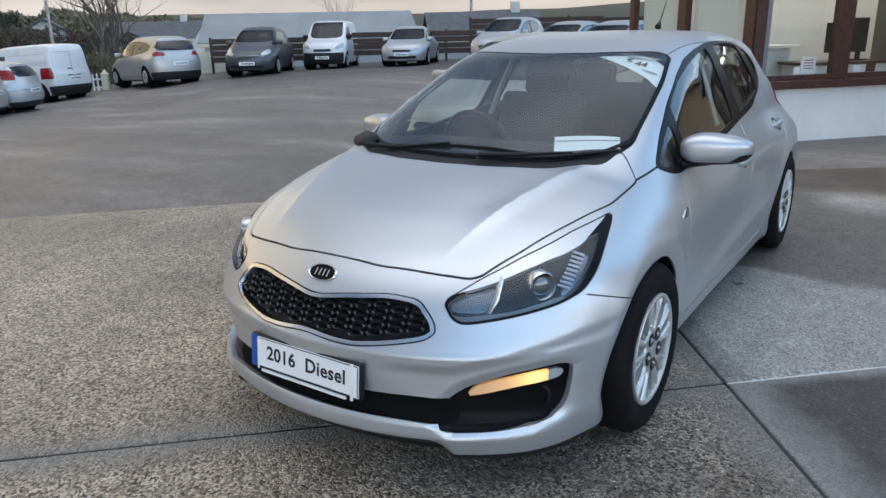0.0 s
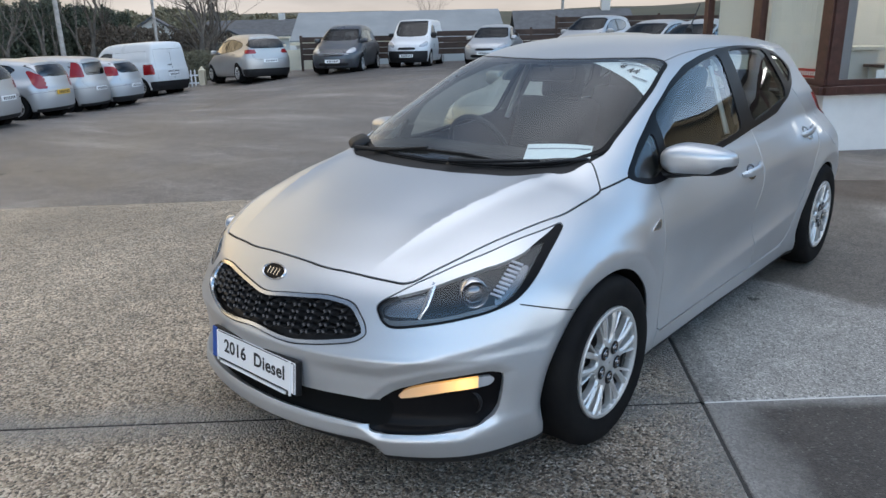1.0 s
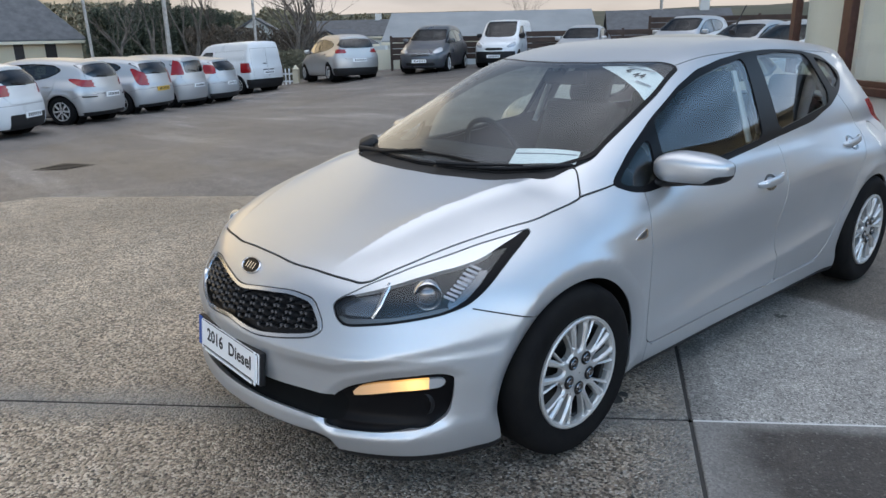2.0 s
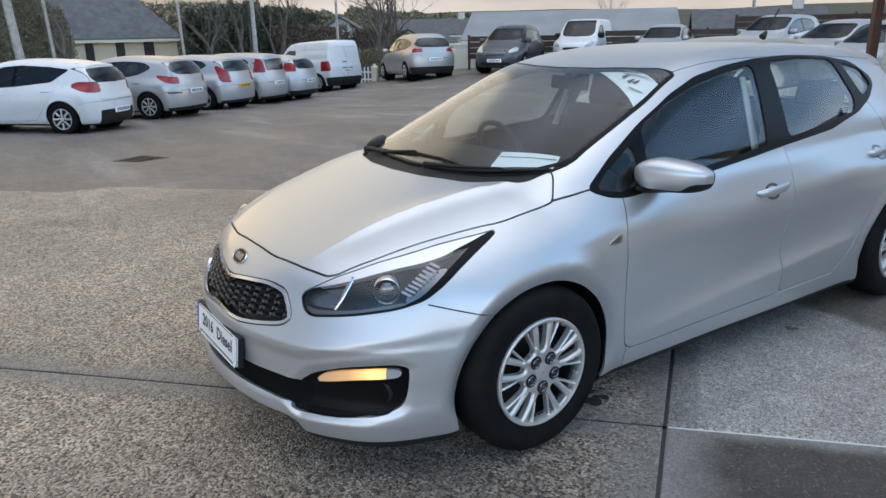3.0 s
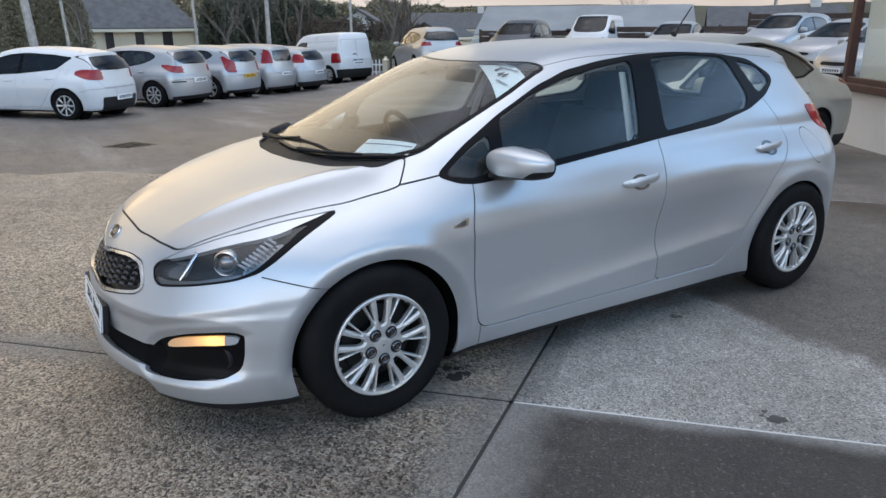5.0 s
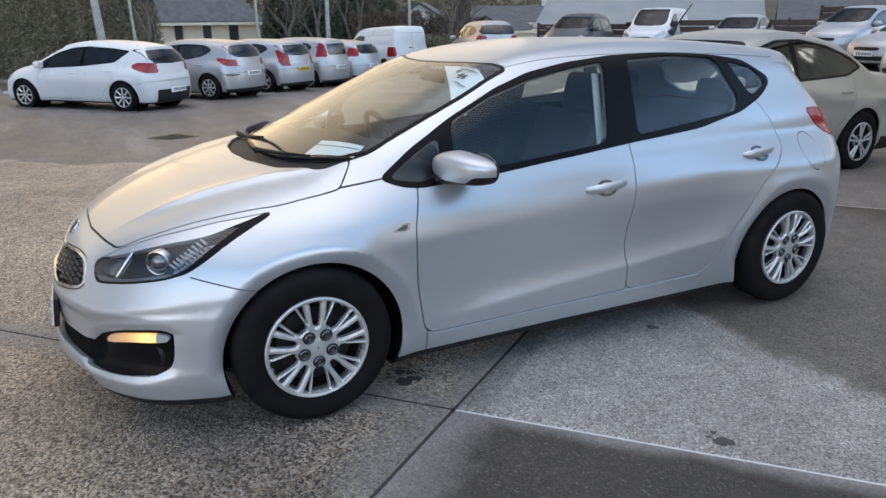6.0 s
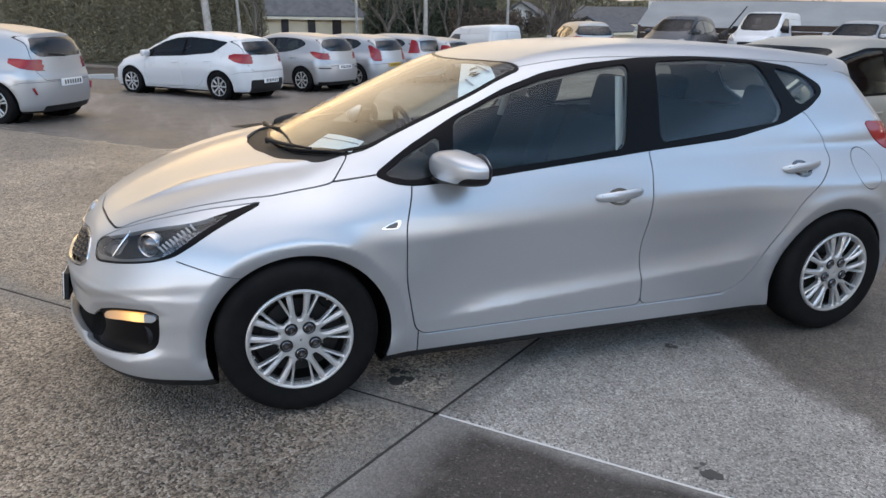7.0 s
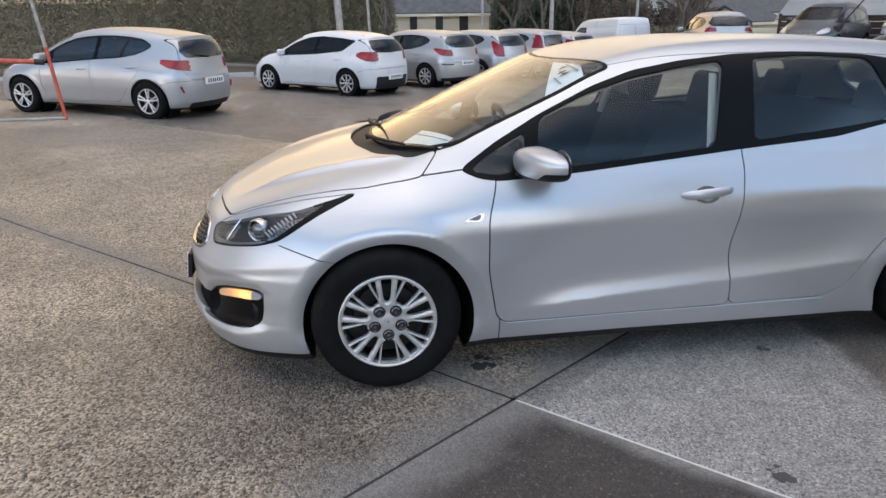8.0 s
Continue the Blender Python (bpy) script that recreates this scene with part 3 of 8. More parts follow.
def wheel(parent, m, R=0.316, r=0.203, width=0.205, style="twin", name="wheel"):
    hub = new(name)
    hub.parent, hub.matrix_local = parent, m
    part("tyre", tyre_mesh(bmesh.new(), R, r, width), M_RUBBER, hub, smooth=True)
    w = width / 2
    bm = bmesh.new()
    turn = pose(0, 0, 0, 0, 90, 0)
    lathe(bm, [(r + 0.004, w * 0.88), (r + 0.003, w * 0.96), (r - 0.002, w * 0.99), (r - 0.010, w * 0.965), (r - 0.0125, w * 0.86), (r - 0.0125, w * 0.7)], 64, turn)
    def at(rad, deg, lift):
        a = radians(deg)
        return (lift, rad * math.sin(a), rad * math.cos(a))
    if style == "twin":
        trim_face(bm, r, w)
    else:
        count, wide, fork = {"ten": (10, 0.013, False), "five": (5, 0.016, True), "eight": (8, 0.022, False)}[style]
        for i in range(count):
            c = 360 * i / count
            for s in ((-1, 1) if fork else (0,)):
                tube(bm, [at(0.045, c + s * 14, w * 0.82), at(0.10, c + s * 9, w * 0.88), at(r - 0.012, c + s * 9, w * 0.90)], [wide, wide * 0.85, wide], 7, 0.7, up=(1, 0, 0))
    if style != "twin":
        lathe(bm, [(0.001, w * 0.93), (0.030, w * 0.93), (0.036, w * 0.915), (0.042, w * 0.90), (0.060, w * 0.87), (0.066, w * 0.78), (0.068, w * 0.5)], 30, turn)
    part("wheel_trim" if style == "twin" else "rim", bm, M_TRIM, hub, smooth=True)
    for i in range(5):
        bm = bmesh.new()
        a = 2 * math.pi * (i + 0.5) / 5
        lathe(bm, [(0.001, 0.015), (0.008, 0.014), (0.0105, 0.006), (0.012, 0.006), (0.0165, 0.010), (0.019, 0.008), (0.0195, -0.004)], 14, pose(w * 0.90, 0.058 * math.sin(a), 0.056 * math.cos(a), 0, 90, 0))
        nut = part("wheel_nut", bm, M_NUT, hub, smooth=True)
        if style == "twin":
            bm = bmesh.new()
            lathe(bm, [(0.0255, 0.004), (0.024, 0.006), (0.019, 0.004), (0.018, 0.0)], 20, pose(w * 0.90, 0.058 * math.sin(a), 0.058 * math.cos(a), 0, 90, 0))
            part("nut_pocket", bm, M_BLACK, nut, smooth=True)
    bm = bmesh.new()
    lathe(bm, [(r - 0.004, w * 0.72), (r - 0.022, w * 0.6), (r - 0.026, w * 0.2), (r - 0.026, -w * 0.7)], 48, turn)
    part("rim_barrel", bm, M_DISC, hub, smooth=True)
    bm = bmesh.new()
    lathe(bm, [(0.001, w * 0.25), (0.075, w * 0.25), (0.08, w * 0.12), (0.14, w * 0.12), (0.142, -0.01)], 40, turn)
    lathe(bm, [(r - 0.02, -w * 0.1), (0.10, -w * 0.2)], 40, turn)
    part("brake_disc", bm, M_DISC, hub, smooth=True)
    return hub


# ---- the silver hatchback ----
HEADLIGHT = [(-0.312, 0.656), (-0.30, 0.610), (-0.273, 0.592), (-0.132, 0.610), (0.031, 0.636), (0.116, 0.660), (0.174, 0.698), (0.248, 0.758), (0.368, 0.838),
             (0.162, 0.808), (-0.047, 0.760), (-0.191, 0.713)]
DLO = [(0.325, 0.913), (0.409, 0.880), (0.493, 0.870), (0.836, 0.892), (1.145, 0.922), (1.563, 0.958), (2.047, 0.990), (2.364, 1.043), (2.551, 1.109), (2.657, 1.171), (2.659, 1.211),
       (2.493, 1.298), (2.249, 1.331), (1.915, 1.349), (1.604, 1.345), (1.337, 1.323), (1.113, 1.288), (0.925, 1.229), (0.685, 1.123), (0.482, 1.015)]
PANES = {"front_quarter_glass": [(0.362, 0.912), (0.489, 0.890), (0.591, 0.915), (0.616, 1.058), (0.474, 0.984)],
         "front_door_glass": [(0.682, 1.109), (0.648, 0.915), (0.826, 0.918), (1.447, 0.975), (1.541, 1.322), (1.328, 1.298), (1.103, 1.260), (0.89, 1.199)],
         "rear_door_glass": [(1.682, 1.328), (1.632, 0.990), (2.335, 1.052), (2.382, 1.114), (2.279, 1.316), (1.976, 1.336)],
         "rear_quarter_glass": [(2.363, 1.299), (2.484, 1.116), (2.637, 1.177), (2.556, 1.257)]}
SCREEN = [(-0.2, 0.0), (0.0, 0.0), (0.2, 0.02), (0.4, 0.075), (0.55, 0.175), (0.635, 0.33), (0.615, 0.6), (0.595, 0.8), (0.548, 1.035), (0.4, 0.955), (0.2, 0.885), (0.0, 0.86), (-0.2, 0.885)]
BONNET = [(-0.2, -0.713), (0.0, -0.716), (0.194, -0.712), (0.382, -0.674), (0.505, -0.634), (0.574, -0.496), (0.645, -0.287), (0.706, -0.07), (0.710, 0.05), (0.711, 0.135), (0.711, 0.170), (0.692, 0.190), (0.640, 0.238), (0.612, 0.25),
          (0.584, 0.135), (0.422, -0.002), (0.204, -0.072), (0.0, -0.09), (-0.2, -0.072)]
GRILLE = [(-0.2, 0.656), (-0.12, 0.648), (0.0, 0.630), (0.12, 0.648), (0.27, 0.664), (0.37, 0.655), (0.425, 0.602), (0.440, 0.568), (0.410, 0.545), (0.30, 0.524), (0.2, 0.510), (0.12, 0.511), (0.0, 0.522), (-0.12, 0.511), (-0.2, 0.510)]
INTAKE = [(-0.2, 0.366), (0.40, 0.366), (0.490, 0.362), (0.520, 0.330), (0.500, 0.272), (0.46, 0.282), (0.36, 0.288), (-0.2, 0.290)]
FOG = [(0.452, 0.300), (0.48, 0.362), (0.531, 0.402), (0.63, 0.438), (0.74, 0.458), (0.772, 0.448), (0.775, 0.41), (0.762, 0.31), (0.73, 0.272), (0.63, 0.257), (0.475, 0.252)]
FOGLAMP = [(0.520, 0.360), (0.548, 0.394), (0.614, 0.416), (0.701, 0.431), (0.752, 0.434), (0.761, 0.420), (0.752, 0.401), (0.724, 0.397), (0.653, 0.387), (0.575, 0.369)]
FRONT_DOOR = [(0.474, 0.95), (0.474, 0.866), (0.432, 0.732), (0.432, 0.50), (0.472, 0.286), (0.510, 0.252), (1.172, 0.256), (1.549, 0.262), (1.535, 0.40), (1.52, 0.542), (1.567, 0.884), (1.563, 1.05)]
REAR_DOOR = [(1.563, 1.05), (1.567, 0.884), (1.52, 0.542), (1.535, 0.40), (1.549, 0.262), (2.000, 0.270), (2.060, 0.290), (2.125, 0.34), (2.241, 0.521), (2.368, 0.693), (2.497, 0.788), (2.601, 0.876), (2.590, 0.96), (2.565, 1.004), (2.50, 1.10)]
TAIL_LAMP = [(2.89, 1.035), (3.02, 1.030), (3.2, 1.0), (3.45, 0.97), (3.45, 0.87), (3.14, 0.862), (3.02, 0.895), (2.93, 0.965)]


class Cutter:
    """The half body that is still to be shared out; each cut takes a piece away and keeps the dark joint round it."""

    def __init__(self, shape, step):
        self.shape = shape
        self.v, self.t = shape.mesh(step)
        self.joints = []

    def coords(self, plane):
        x, y, z = self.v.T
        return {"yz": (y, z), "xz": (x, z), "xy": (x, y), "sz": (0.6 * x + 0.8 * y, z)}[plane]

    def cut(self, f, gap=0.0):
        self.v, a, rest = clip(self.v, self.t, f(self) + gap / 2)
        if gap:
            self.v, j, rest = clip(self.v, rest, f(self) - gap / 2)
            self.joints.append(j)
        self.t = rest
        return a

    def shape_cut(self, plane, poly, where, gap=0.0, turns=3):
        poly = outline(poly, turns)

        def f(c):
            u, w = c.coords(plane)
            x, y, z = c.v.T
            d = np.full(len(u), 1.0)
            ok = where(x, y, z)
            d[ok] = inside_of(u[ok], w[ok], poly)
            return d
        return self.cut(f, gap)


def split(v, t, u, w, poly, turns=2):
    return clip(v, t, inside_of(u, w, outline(poly, turns)))


def hero_car(m):
    car = empty("hatchback_car", m, "silver metallic five-door hatchback parked on the concrete, front indicator lit", "car")
    S = hero_shape
    c = Cutter(S, 0.012)
    # wheel openings and floor
    for y0, z0, r in ((0.012, 0.29, 0.362), (2.635, 0.285, 0.360)):
        c.cut(lambda k: np.where(k.v[:, 0] > 0.42, np.hypot(k.v[:, 1] - y0, k.v[:, 2] - z0) - r, 1.0))
    under = c.cut(lambda k: k.v[:, 2] - 0.172 - 0.058 * ramp(-k.v[:, 1], 0.50, 0.64) * (1 - ramp(k.v[:, 0], 0.44, 0.50)))
    panel("underbody", S, c.v, under, M_GRAIN, car, label="black plastic chin and underside")
    side = lambda x, y, z: (x > 0.3) & (z > 0.8)
    # windscreen with its dark band, then the bonnet and the black cowl between them
    scr = c.shape_cut("xy", SCREEN, lambda x, y, z: (z > 0.9) & (y < 1.3), 0.003)
    v, glass, band = clip(c.v, scr, inside_of(c.v[:, 0], c.v[:, 1], outline(SCREEN, 2)) + 0.016)
    panel("windscreen", S, v, glass, M_SCREEN, car, flange=0, label="clear windscreen glass")
    panel("windscreen_band", S, v, band, M_BLACKGLOSS, car, flange=0.004)
    bonnet = c.shape_cut("xy", BONNET, lambda x, y, z: (z > 0.6) & (y < 0.5), 0.007, 2)
    panel("bonnet", S, c.v, bonnet, M_SILVER, car)
    cowl = c.shape_cut("xy", [(-0.2, -0.2), (0.2, -0.2), (0.60, 0.0), (0.618, 0.235), (0.640, 0.33), (0.62, 0.5), (-0.2, 0.5)], lambda x, y, z: (z > 0.9) & (y < 0.6), 0.0, 1)
    panel("cowl", S, c.v, cowl, M_GRAIN, car, shift=-0.012, label="black plastic cowl below the windscreen")
    # headlights
    lamp = c.shape_cut("sz", HEADLIGHT, lambda x, y, z: (x > 0.3) & (y < 0.1) & (z > 0.5), 0.003, 2)
    headlight(car, S, c.v, lamp)
    # grille, intake, fog lamp recess
    front = lambda x, y, z: y < -0.3
    gr = c.shape_cut("xz", GRILLE, front, 0.004, 2)
    d = inside_of(c.v[:, 0], c.v[:, 2], outline(GRILLE, 2))
    v, core, ring = clip(c.v, gr, d + 0.0125)
    panel("grille_frame", S, v, ring, M_CHROME, car, flange=0.03, shift=0.004, label="chrome grille surround")
    panel("grille_backing", S, v, core, M_BLACK, car, flange=0, shift=-0.035)
    grille_net(car, S)
    it = c.shape_cut("xz", INTAKE, front, 0.0, 2)
    panel("lower_intake", S, c.v, it, M_WELL, car, flange=0, shift=-0.03, label="black lower air intake")
    fg = c.shape_cut("xz", FOG, front, 0.0, 1)
    v, fl, rest = split(c.v, fg, c.v[:, 0], c.v[:, 2], FOGLAMP)
    for s in ("left", "right"):
        panel("fog_surround", S, v, rest, M_BLACKGLOSS, car, s, flange=0, shift=-0.028, label="black fog lamp surround")
        w, strip, end = clip(v, fl, v[:, 0] - 0.728)
        unit = panel("indicator_lamp", S, w, strip, M_AMBER if s == "left" else M_WHITELENS, car, s, flange=0.014, shift=-0.014, label="lit amber indicator strip" if s == "left" else "unlit clear lamp strip")
        panel("lamp_end", S, w, end, M_WHITELENS, unit, s, flange=0.014, shift=-0.014, label="clear end of the lamp strip")
        sg = 1 if s == "left" else -1
        q = shoot(S, [(0.672, -1.5, 0.335)], (0, 1, 0))[0]
        at = Matrix.Translation((sg * q[0], q[1] + 0.068, q[2])) @ Vector((sg * 0.45, -0.89, 0.0)).to_track_quat("Z", "Y").to_matrix().to_4x4()
        bm = bmesh.new()
        lathe(bm, [(0.050, -0.02), (0.050, 0.004), (0.044, 0.012), (0.040, 0.006)], 28, at)
        fog = part("fog_lamp", bm, M_BLACK, car, "small round fog lamp in the black surround", smooth=True)
        bm = bmesh.new()
        lathe(bm, [(0.041, 0.004), (0.030, 0.010), (0.012, 0.013), (0.001, 0.0135)], 28, at)
        part("fog_lens", bm, M_BLACKGLOSS, fog, smooth=True)
    # side windows
    win = c.shape_cut("yz", DLO, side, 0.0, 2)
    v, left = c.v, win
    for name, poly in PANES.items():
        v, g, left = split(v, left, v[:, 1], v[:, 2], poly)
        for s in ("left", "right"):
            panel(name, S, v, g, M_GLASS, car, s, flange=0, shift=-0.004)
    for s in ("left", "right"):
        panel("window_surround", S, v, left, M_BLACKGLOSS, car, s, flange=0.015, shift=0.0005, label="gloss black window surround")
    # rear window and lamps
    tl = c.shape_cut("yz", TAIL_LAMP, lambda x, y, z: (x > 0.4) & (y > 2.6), 0.003, 2)
    rg = c.shape_cut("xz", [(-0.2, 1.02), (0.5, 1.03), (0.56, 1.10), (0.50, 1.27), (-0.2, 1.29)], lambda x, y, z: (y > 2.7) & (x < 0.6), 0.003, 2)
    panel("rear_window", S, c.v, rg, M_GLASS, car, flange=0)
    flap = c.cut(lambda k: np.where(k.v[:, 0] > 0.3, np.hypot((k.v[:, 1] - 2.803) * 1.1, k.v[:, 2] - 0.825) - 0.092, 1.0), 0.005)
    fd = c.shape_cut("yz", FRONT_DOOR, lambda x, y, z: (x > 0.5) & (z < 1.06), 0.006, 2)
    rd = c.shape_cut("yz", REAR_DOOR, lambda x, y, z: (x > 0.5) & (z < 1.12), 0.005, 2)
    bumper = c.cut(lambda k: np.where(k.v[:, 1] < -0.43, -1.0, np.where(k.v[:, 1] < 0.0, k.v[:, 2] - 0.649 + 0.307 * (k.v[:, 1] + 0.425), 1.0)), 0.005)
    panel("front_bumper", S, c.v, bumper, M_SILVER, car, flange=0.04)
    roof = c.shape_cut("xy", [(-0.2, 0.5), (0.52, 0.5), (0.532, 1.08), (0.536, 1.6), (0.522, 2.28), (0.50, 2.74), (0.48, 2.80), (-0.2, 2.86)], lambda x, y, z: z > 1.2, 0.004, 2)
    panel("roof", S, c.v, roof, M_SILVER, car)
    rear_bumper = c.cut(lambda k: np.where(k.v[:, 1] > 2.85, k.v[:, 2] - 0.72 + 0.35 * (3.2 - k.v[:, 1]), 1.0), 0.003)
    panel("rear_bumper", S, c.v, rear_bumper, M_SILVER, car)
    for s in ("left", "right"):
        panel("tail_lamp", S, c.v, tl, M_RED, car, s, shift=0.003, label="red tail lamp")
        panel("fuel_flap" if s == "left" else "rear_wing_plate", S, c.v, flap, M_SILVER, car, s)
        door = panel("front_door", S, c.v, fd, M_SILVER, car, s)
        handle(door, S, 1.384, 0.795, s)
        door = panel("rear_door", S, c.v, rd, M_SILVER, car, s)
        handle(door, S, 2.400, 0.857, s)
    fender = c.shape_cut("yz", [(-1.2, 0.02), (-1.2, 0.97), (0.168, 0.893), (0.335, 0.915), (0.488, 0.93), (0.488, 0.02)], lambda x, y, z: y < 0.6, 0.006, 0)
    for s in ("left", "right"):
        wing = panel("front_wing", S, c.v, fender, M_SILVER, car, s)
        repeater(wing, S, s)
    panel("body_shell", S, c.v, c.t, M_SILVER, car)
    joint = np.concatenate([j for j in c.joints if len(j)])
    panel("panel_joints", S, c.v, joint, M_GAP, car, flange=0.0, shift=-0.006)
    # inner faces of the cabin
    v, t = S.mesh(0.04)
    for poly in PANES.values():
        v, _, t = clip(v, t, np.where((v[:, 0] > 0.3) & (v[:, 2] > 0.8), inside_of(v[:, 1], v[:, 2], outline(poly, 2)), 1.0))
    v, _, t = clip(v, t, np.where((v[:, 2] > 0.9) & (v[:, 1] < 1.3), inside_of(v[:, 0], v[:, 1], outline(SCREEN, 2)), 1.0))
    v, _, t = clip(v, t, np.where(v[:, 1] > 2.7, inside_of(v[:, 0], v[:, 2], outline([(-0.2, 1.02), (0.5, 1.03), (0.56, 1.10), (0.50, 1.27), (-0.2, 1.29)], 2)), 1.0))
    for y0, z0, r in ((0.012, 0.29, 0.366), (2.635, 0.285, 0.364)):
        v, _, t = clip(v, t, np.where(v[:, 0] > 0.4, np.hypot(v[:, 1] - y0, v[:, 2] - z0) - r, 1.0))
    v, low, top = clip(v, t, v[:, 2] - 1.0)
    panel("cabin_lining", S, v, low, M_CABIN, car, flange=0, shift=-0.035)
    panel("headliner", S, v, top, M_HEADLINER, car, flange=0, shift=-0.03)
    # wheel wells
    for y0, z0, r in ((0.012, 0.29, 0.366), (2.635, 0.285, 0.364)):
        for s in (1, -1):
            bm = bmesh.new()
            rings = []
            for x in (0.875, 0.55):
                ring = []
                for k in range(41):
                    a = math.pi * (-0.12 + 1.24 * k / 40)
                    yy, zz = y0 + r * math.cos(a), z0 + r * math.sin(a)
                    if x > 0.6:
                        q = shoot(S, [(1.3, yy, max(zz, 0.19))], (-1, 0, 0))[0]
                        ring.append(bm.verts.new((s * (q[0] - 0.012), yy, zz)))
                    else:
                        ring.append(bm.verts.new((s * x, yy, zz)))
                rings.append(ring)
            for k in range(40):
                bm.faces.new((rings[0][k], rings[0][k + 1], rings[1][k + 1], rings[1][k]))
            bm.faces.new(rings[1])
            part("wheel_well", bm, M_WELL, car, smooth=True)
    for y in (0.0, 2.65):
        wheel(car, pose(0.772, y, 0.316), style="twin")
        wheel(car, pose(-0.772, y, 0.316, 0, 0, 180), style="twin")
    # added bright tube: stands in for light caught along the sill's top edge
    for sg in (1, -1):
        bm = bmesh.new()
        ys = [0.52 + 1.50 * k / 20 for k in range(21)]
        h = shoot(S, [(1.3, y, 0.248 + 0.008 * (y - 0.5)) for y in ys], (-1, 0, 0))
        tube(bm, [(sg * (p[0] + 0.001), p[1], p[2]) for p in h], 0.003, 6)
        part("sill_highlight", bm, M_SATIN, car, smooth=True)
    mirrors(car)
    wipers(car, S)
    cowl_cap(car, S)
    number_plate(car, S)
    emblem(car, S)
    aerial(car, S)
    cabin(car)
    spoiler(car, S)
    return car


def handle(door, S, y, z, s):
    sg = 1 if s == "left" else -1
    bm = bmesh.new()
    ys = [y - 0.116, y - 0.10, y - 0.055, y, y + 0.055, y + 0.10, y + 0.116]
    lift = [0.002, 0.016, 0.030, 0.034, 0.030, 0.016, 0.002]
    slope = 0.08
    base = shoot(S, [(1.3, q, z + slope * (q - y)) for q in ys], (-1, 0, 0))
    path = [(sg * (b[0] + l), b[1], b[2]) for b, l in zip(base, lift)]
    tube(bm, path, [0.009, 0.017, 0.021, 0.0215, 0.021, 0.017, 0.009], 12, 0.55, up=(1, 0, 0))
    part("door_handle", bm, M_SILVER, door, "silver pull handle with a bright edge", smooth=True)
    bm = bmesh.new()
    tube(bm, [(p[0] + sg * 0.006, p[1], p[2] + 0.009) for p in path[1:-1]], 0.003, 6)
    part("handle_edge", bm, M_CHROME, door, "chrome handle edge", smooth=True)
    # the finger cup, a shallow dish; its darker grey paints in the recess's shade
    bm = bmesh.new()
    rings = []
    for k, q in enumerate((1.0, 0.8, 0.5, 0.15)):
        ring = []
        for i in range(24):
            a = 2 * math.pi * i / 24
            yy, zz = y + 0.058 * q * math.cos(a), z - 0.012 + 0.036 * q * math.sin(a)
            ring.append((yy, zz))
        h = shoot(S, [(1.3, yy, zz) for yy, zz in ring], (-1, 0, 0))
        rings.append([bm.verts.new((sg * (p[0] + 0.0012 - 0.0008 * k), p[1], p[2])) for p in h])
    for a, b in zip(rings, rings[1:]):
        for i in range(24):
            f = (a[i], a[(i + 1) % 24], b[(i + 1) % 24], b[i])
            bm.faces.new(f)
    bm.faces.new(rings[-1])
    part("handle_cup", bm, M_LAMPGREY, door, smooth=True)


def repeater(wing, S, s):
    sg = 1 if s == "left" else -1
    pts = [(0.318, 0.727), (0.398, 0.758), (0.412, 0.752), (0.398, 0.722)]
    for name, grow, lift, mat in (("repeater_frame", 1.0, 0.004, M_CHROME), ("repeater_lens", 0.66, 0.006, M_TAIL)):
        cy, cz = 0.372, 0.738
        poly = outline([(cy + (a - cy) * grow, cz + (b - cz) * grow) for a, b in pts], 2)
        h = shoot(S, [(1.3, a, b) for a, b in poly], (-1, 0, 0))
        bm = bmesh.new()
        low = [bm.verts.new((sg * (p[0] - 0.004), p[1], p[2])) for p in h]
        high = [bm.verts.new((sg * (p[0] + lift), p[1], p[2])) for p in h]
        n = len(low)
        for i in range(n):
            bm.faces.new((low[i], low[(i + 1) % n], high[(i + 1) % n], high[i]))
        bm.faces.new(high)
        part(name, bm, mat, wing)


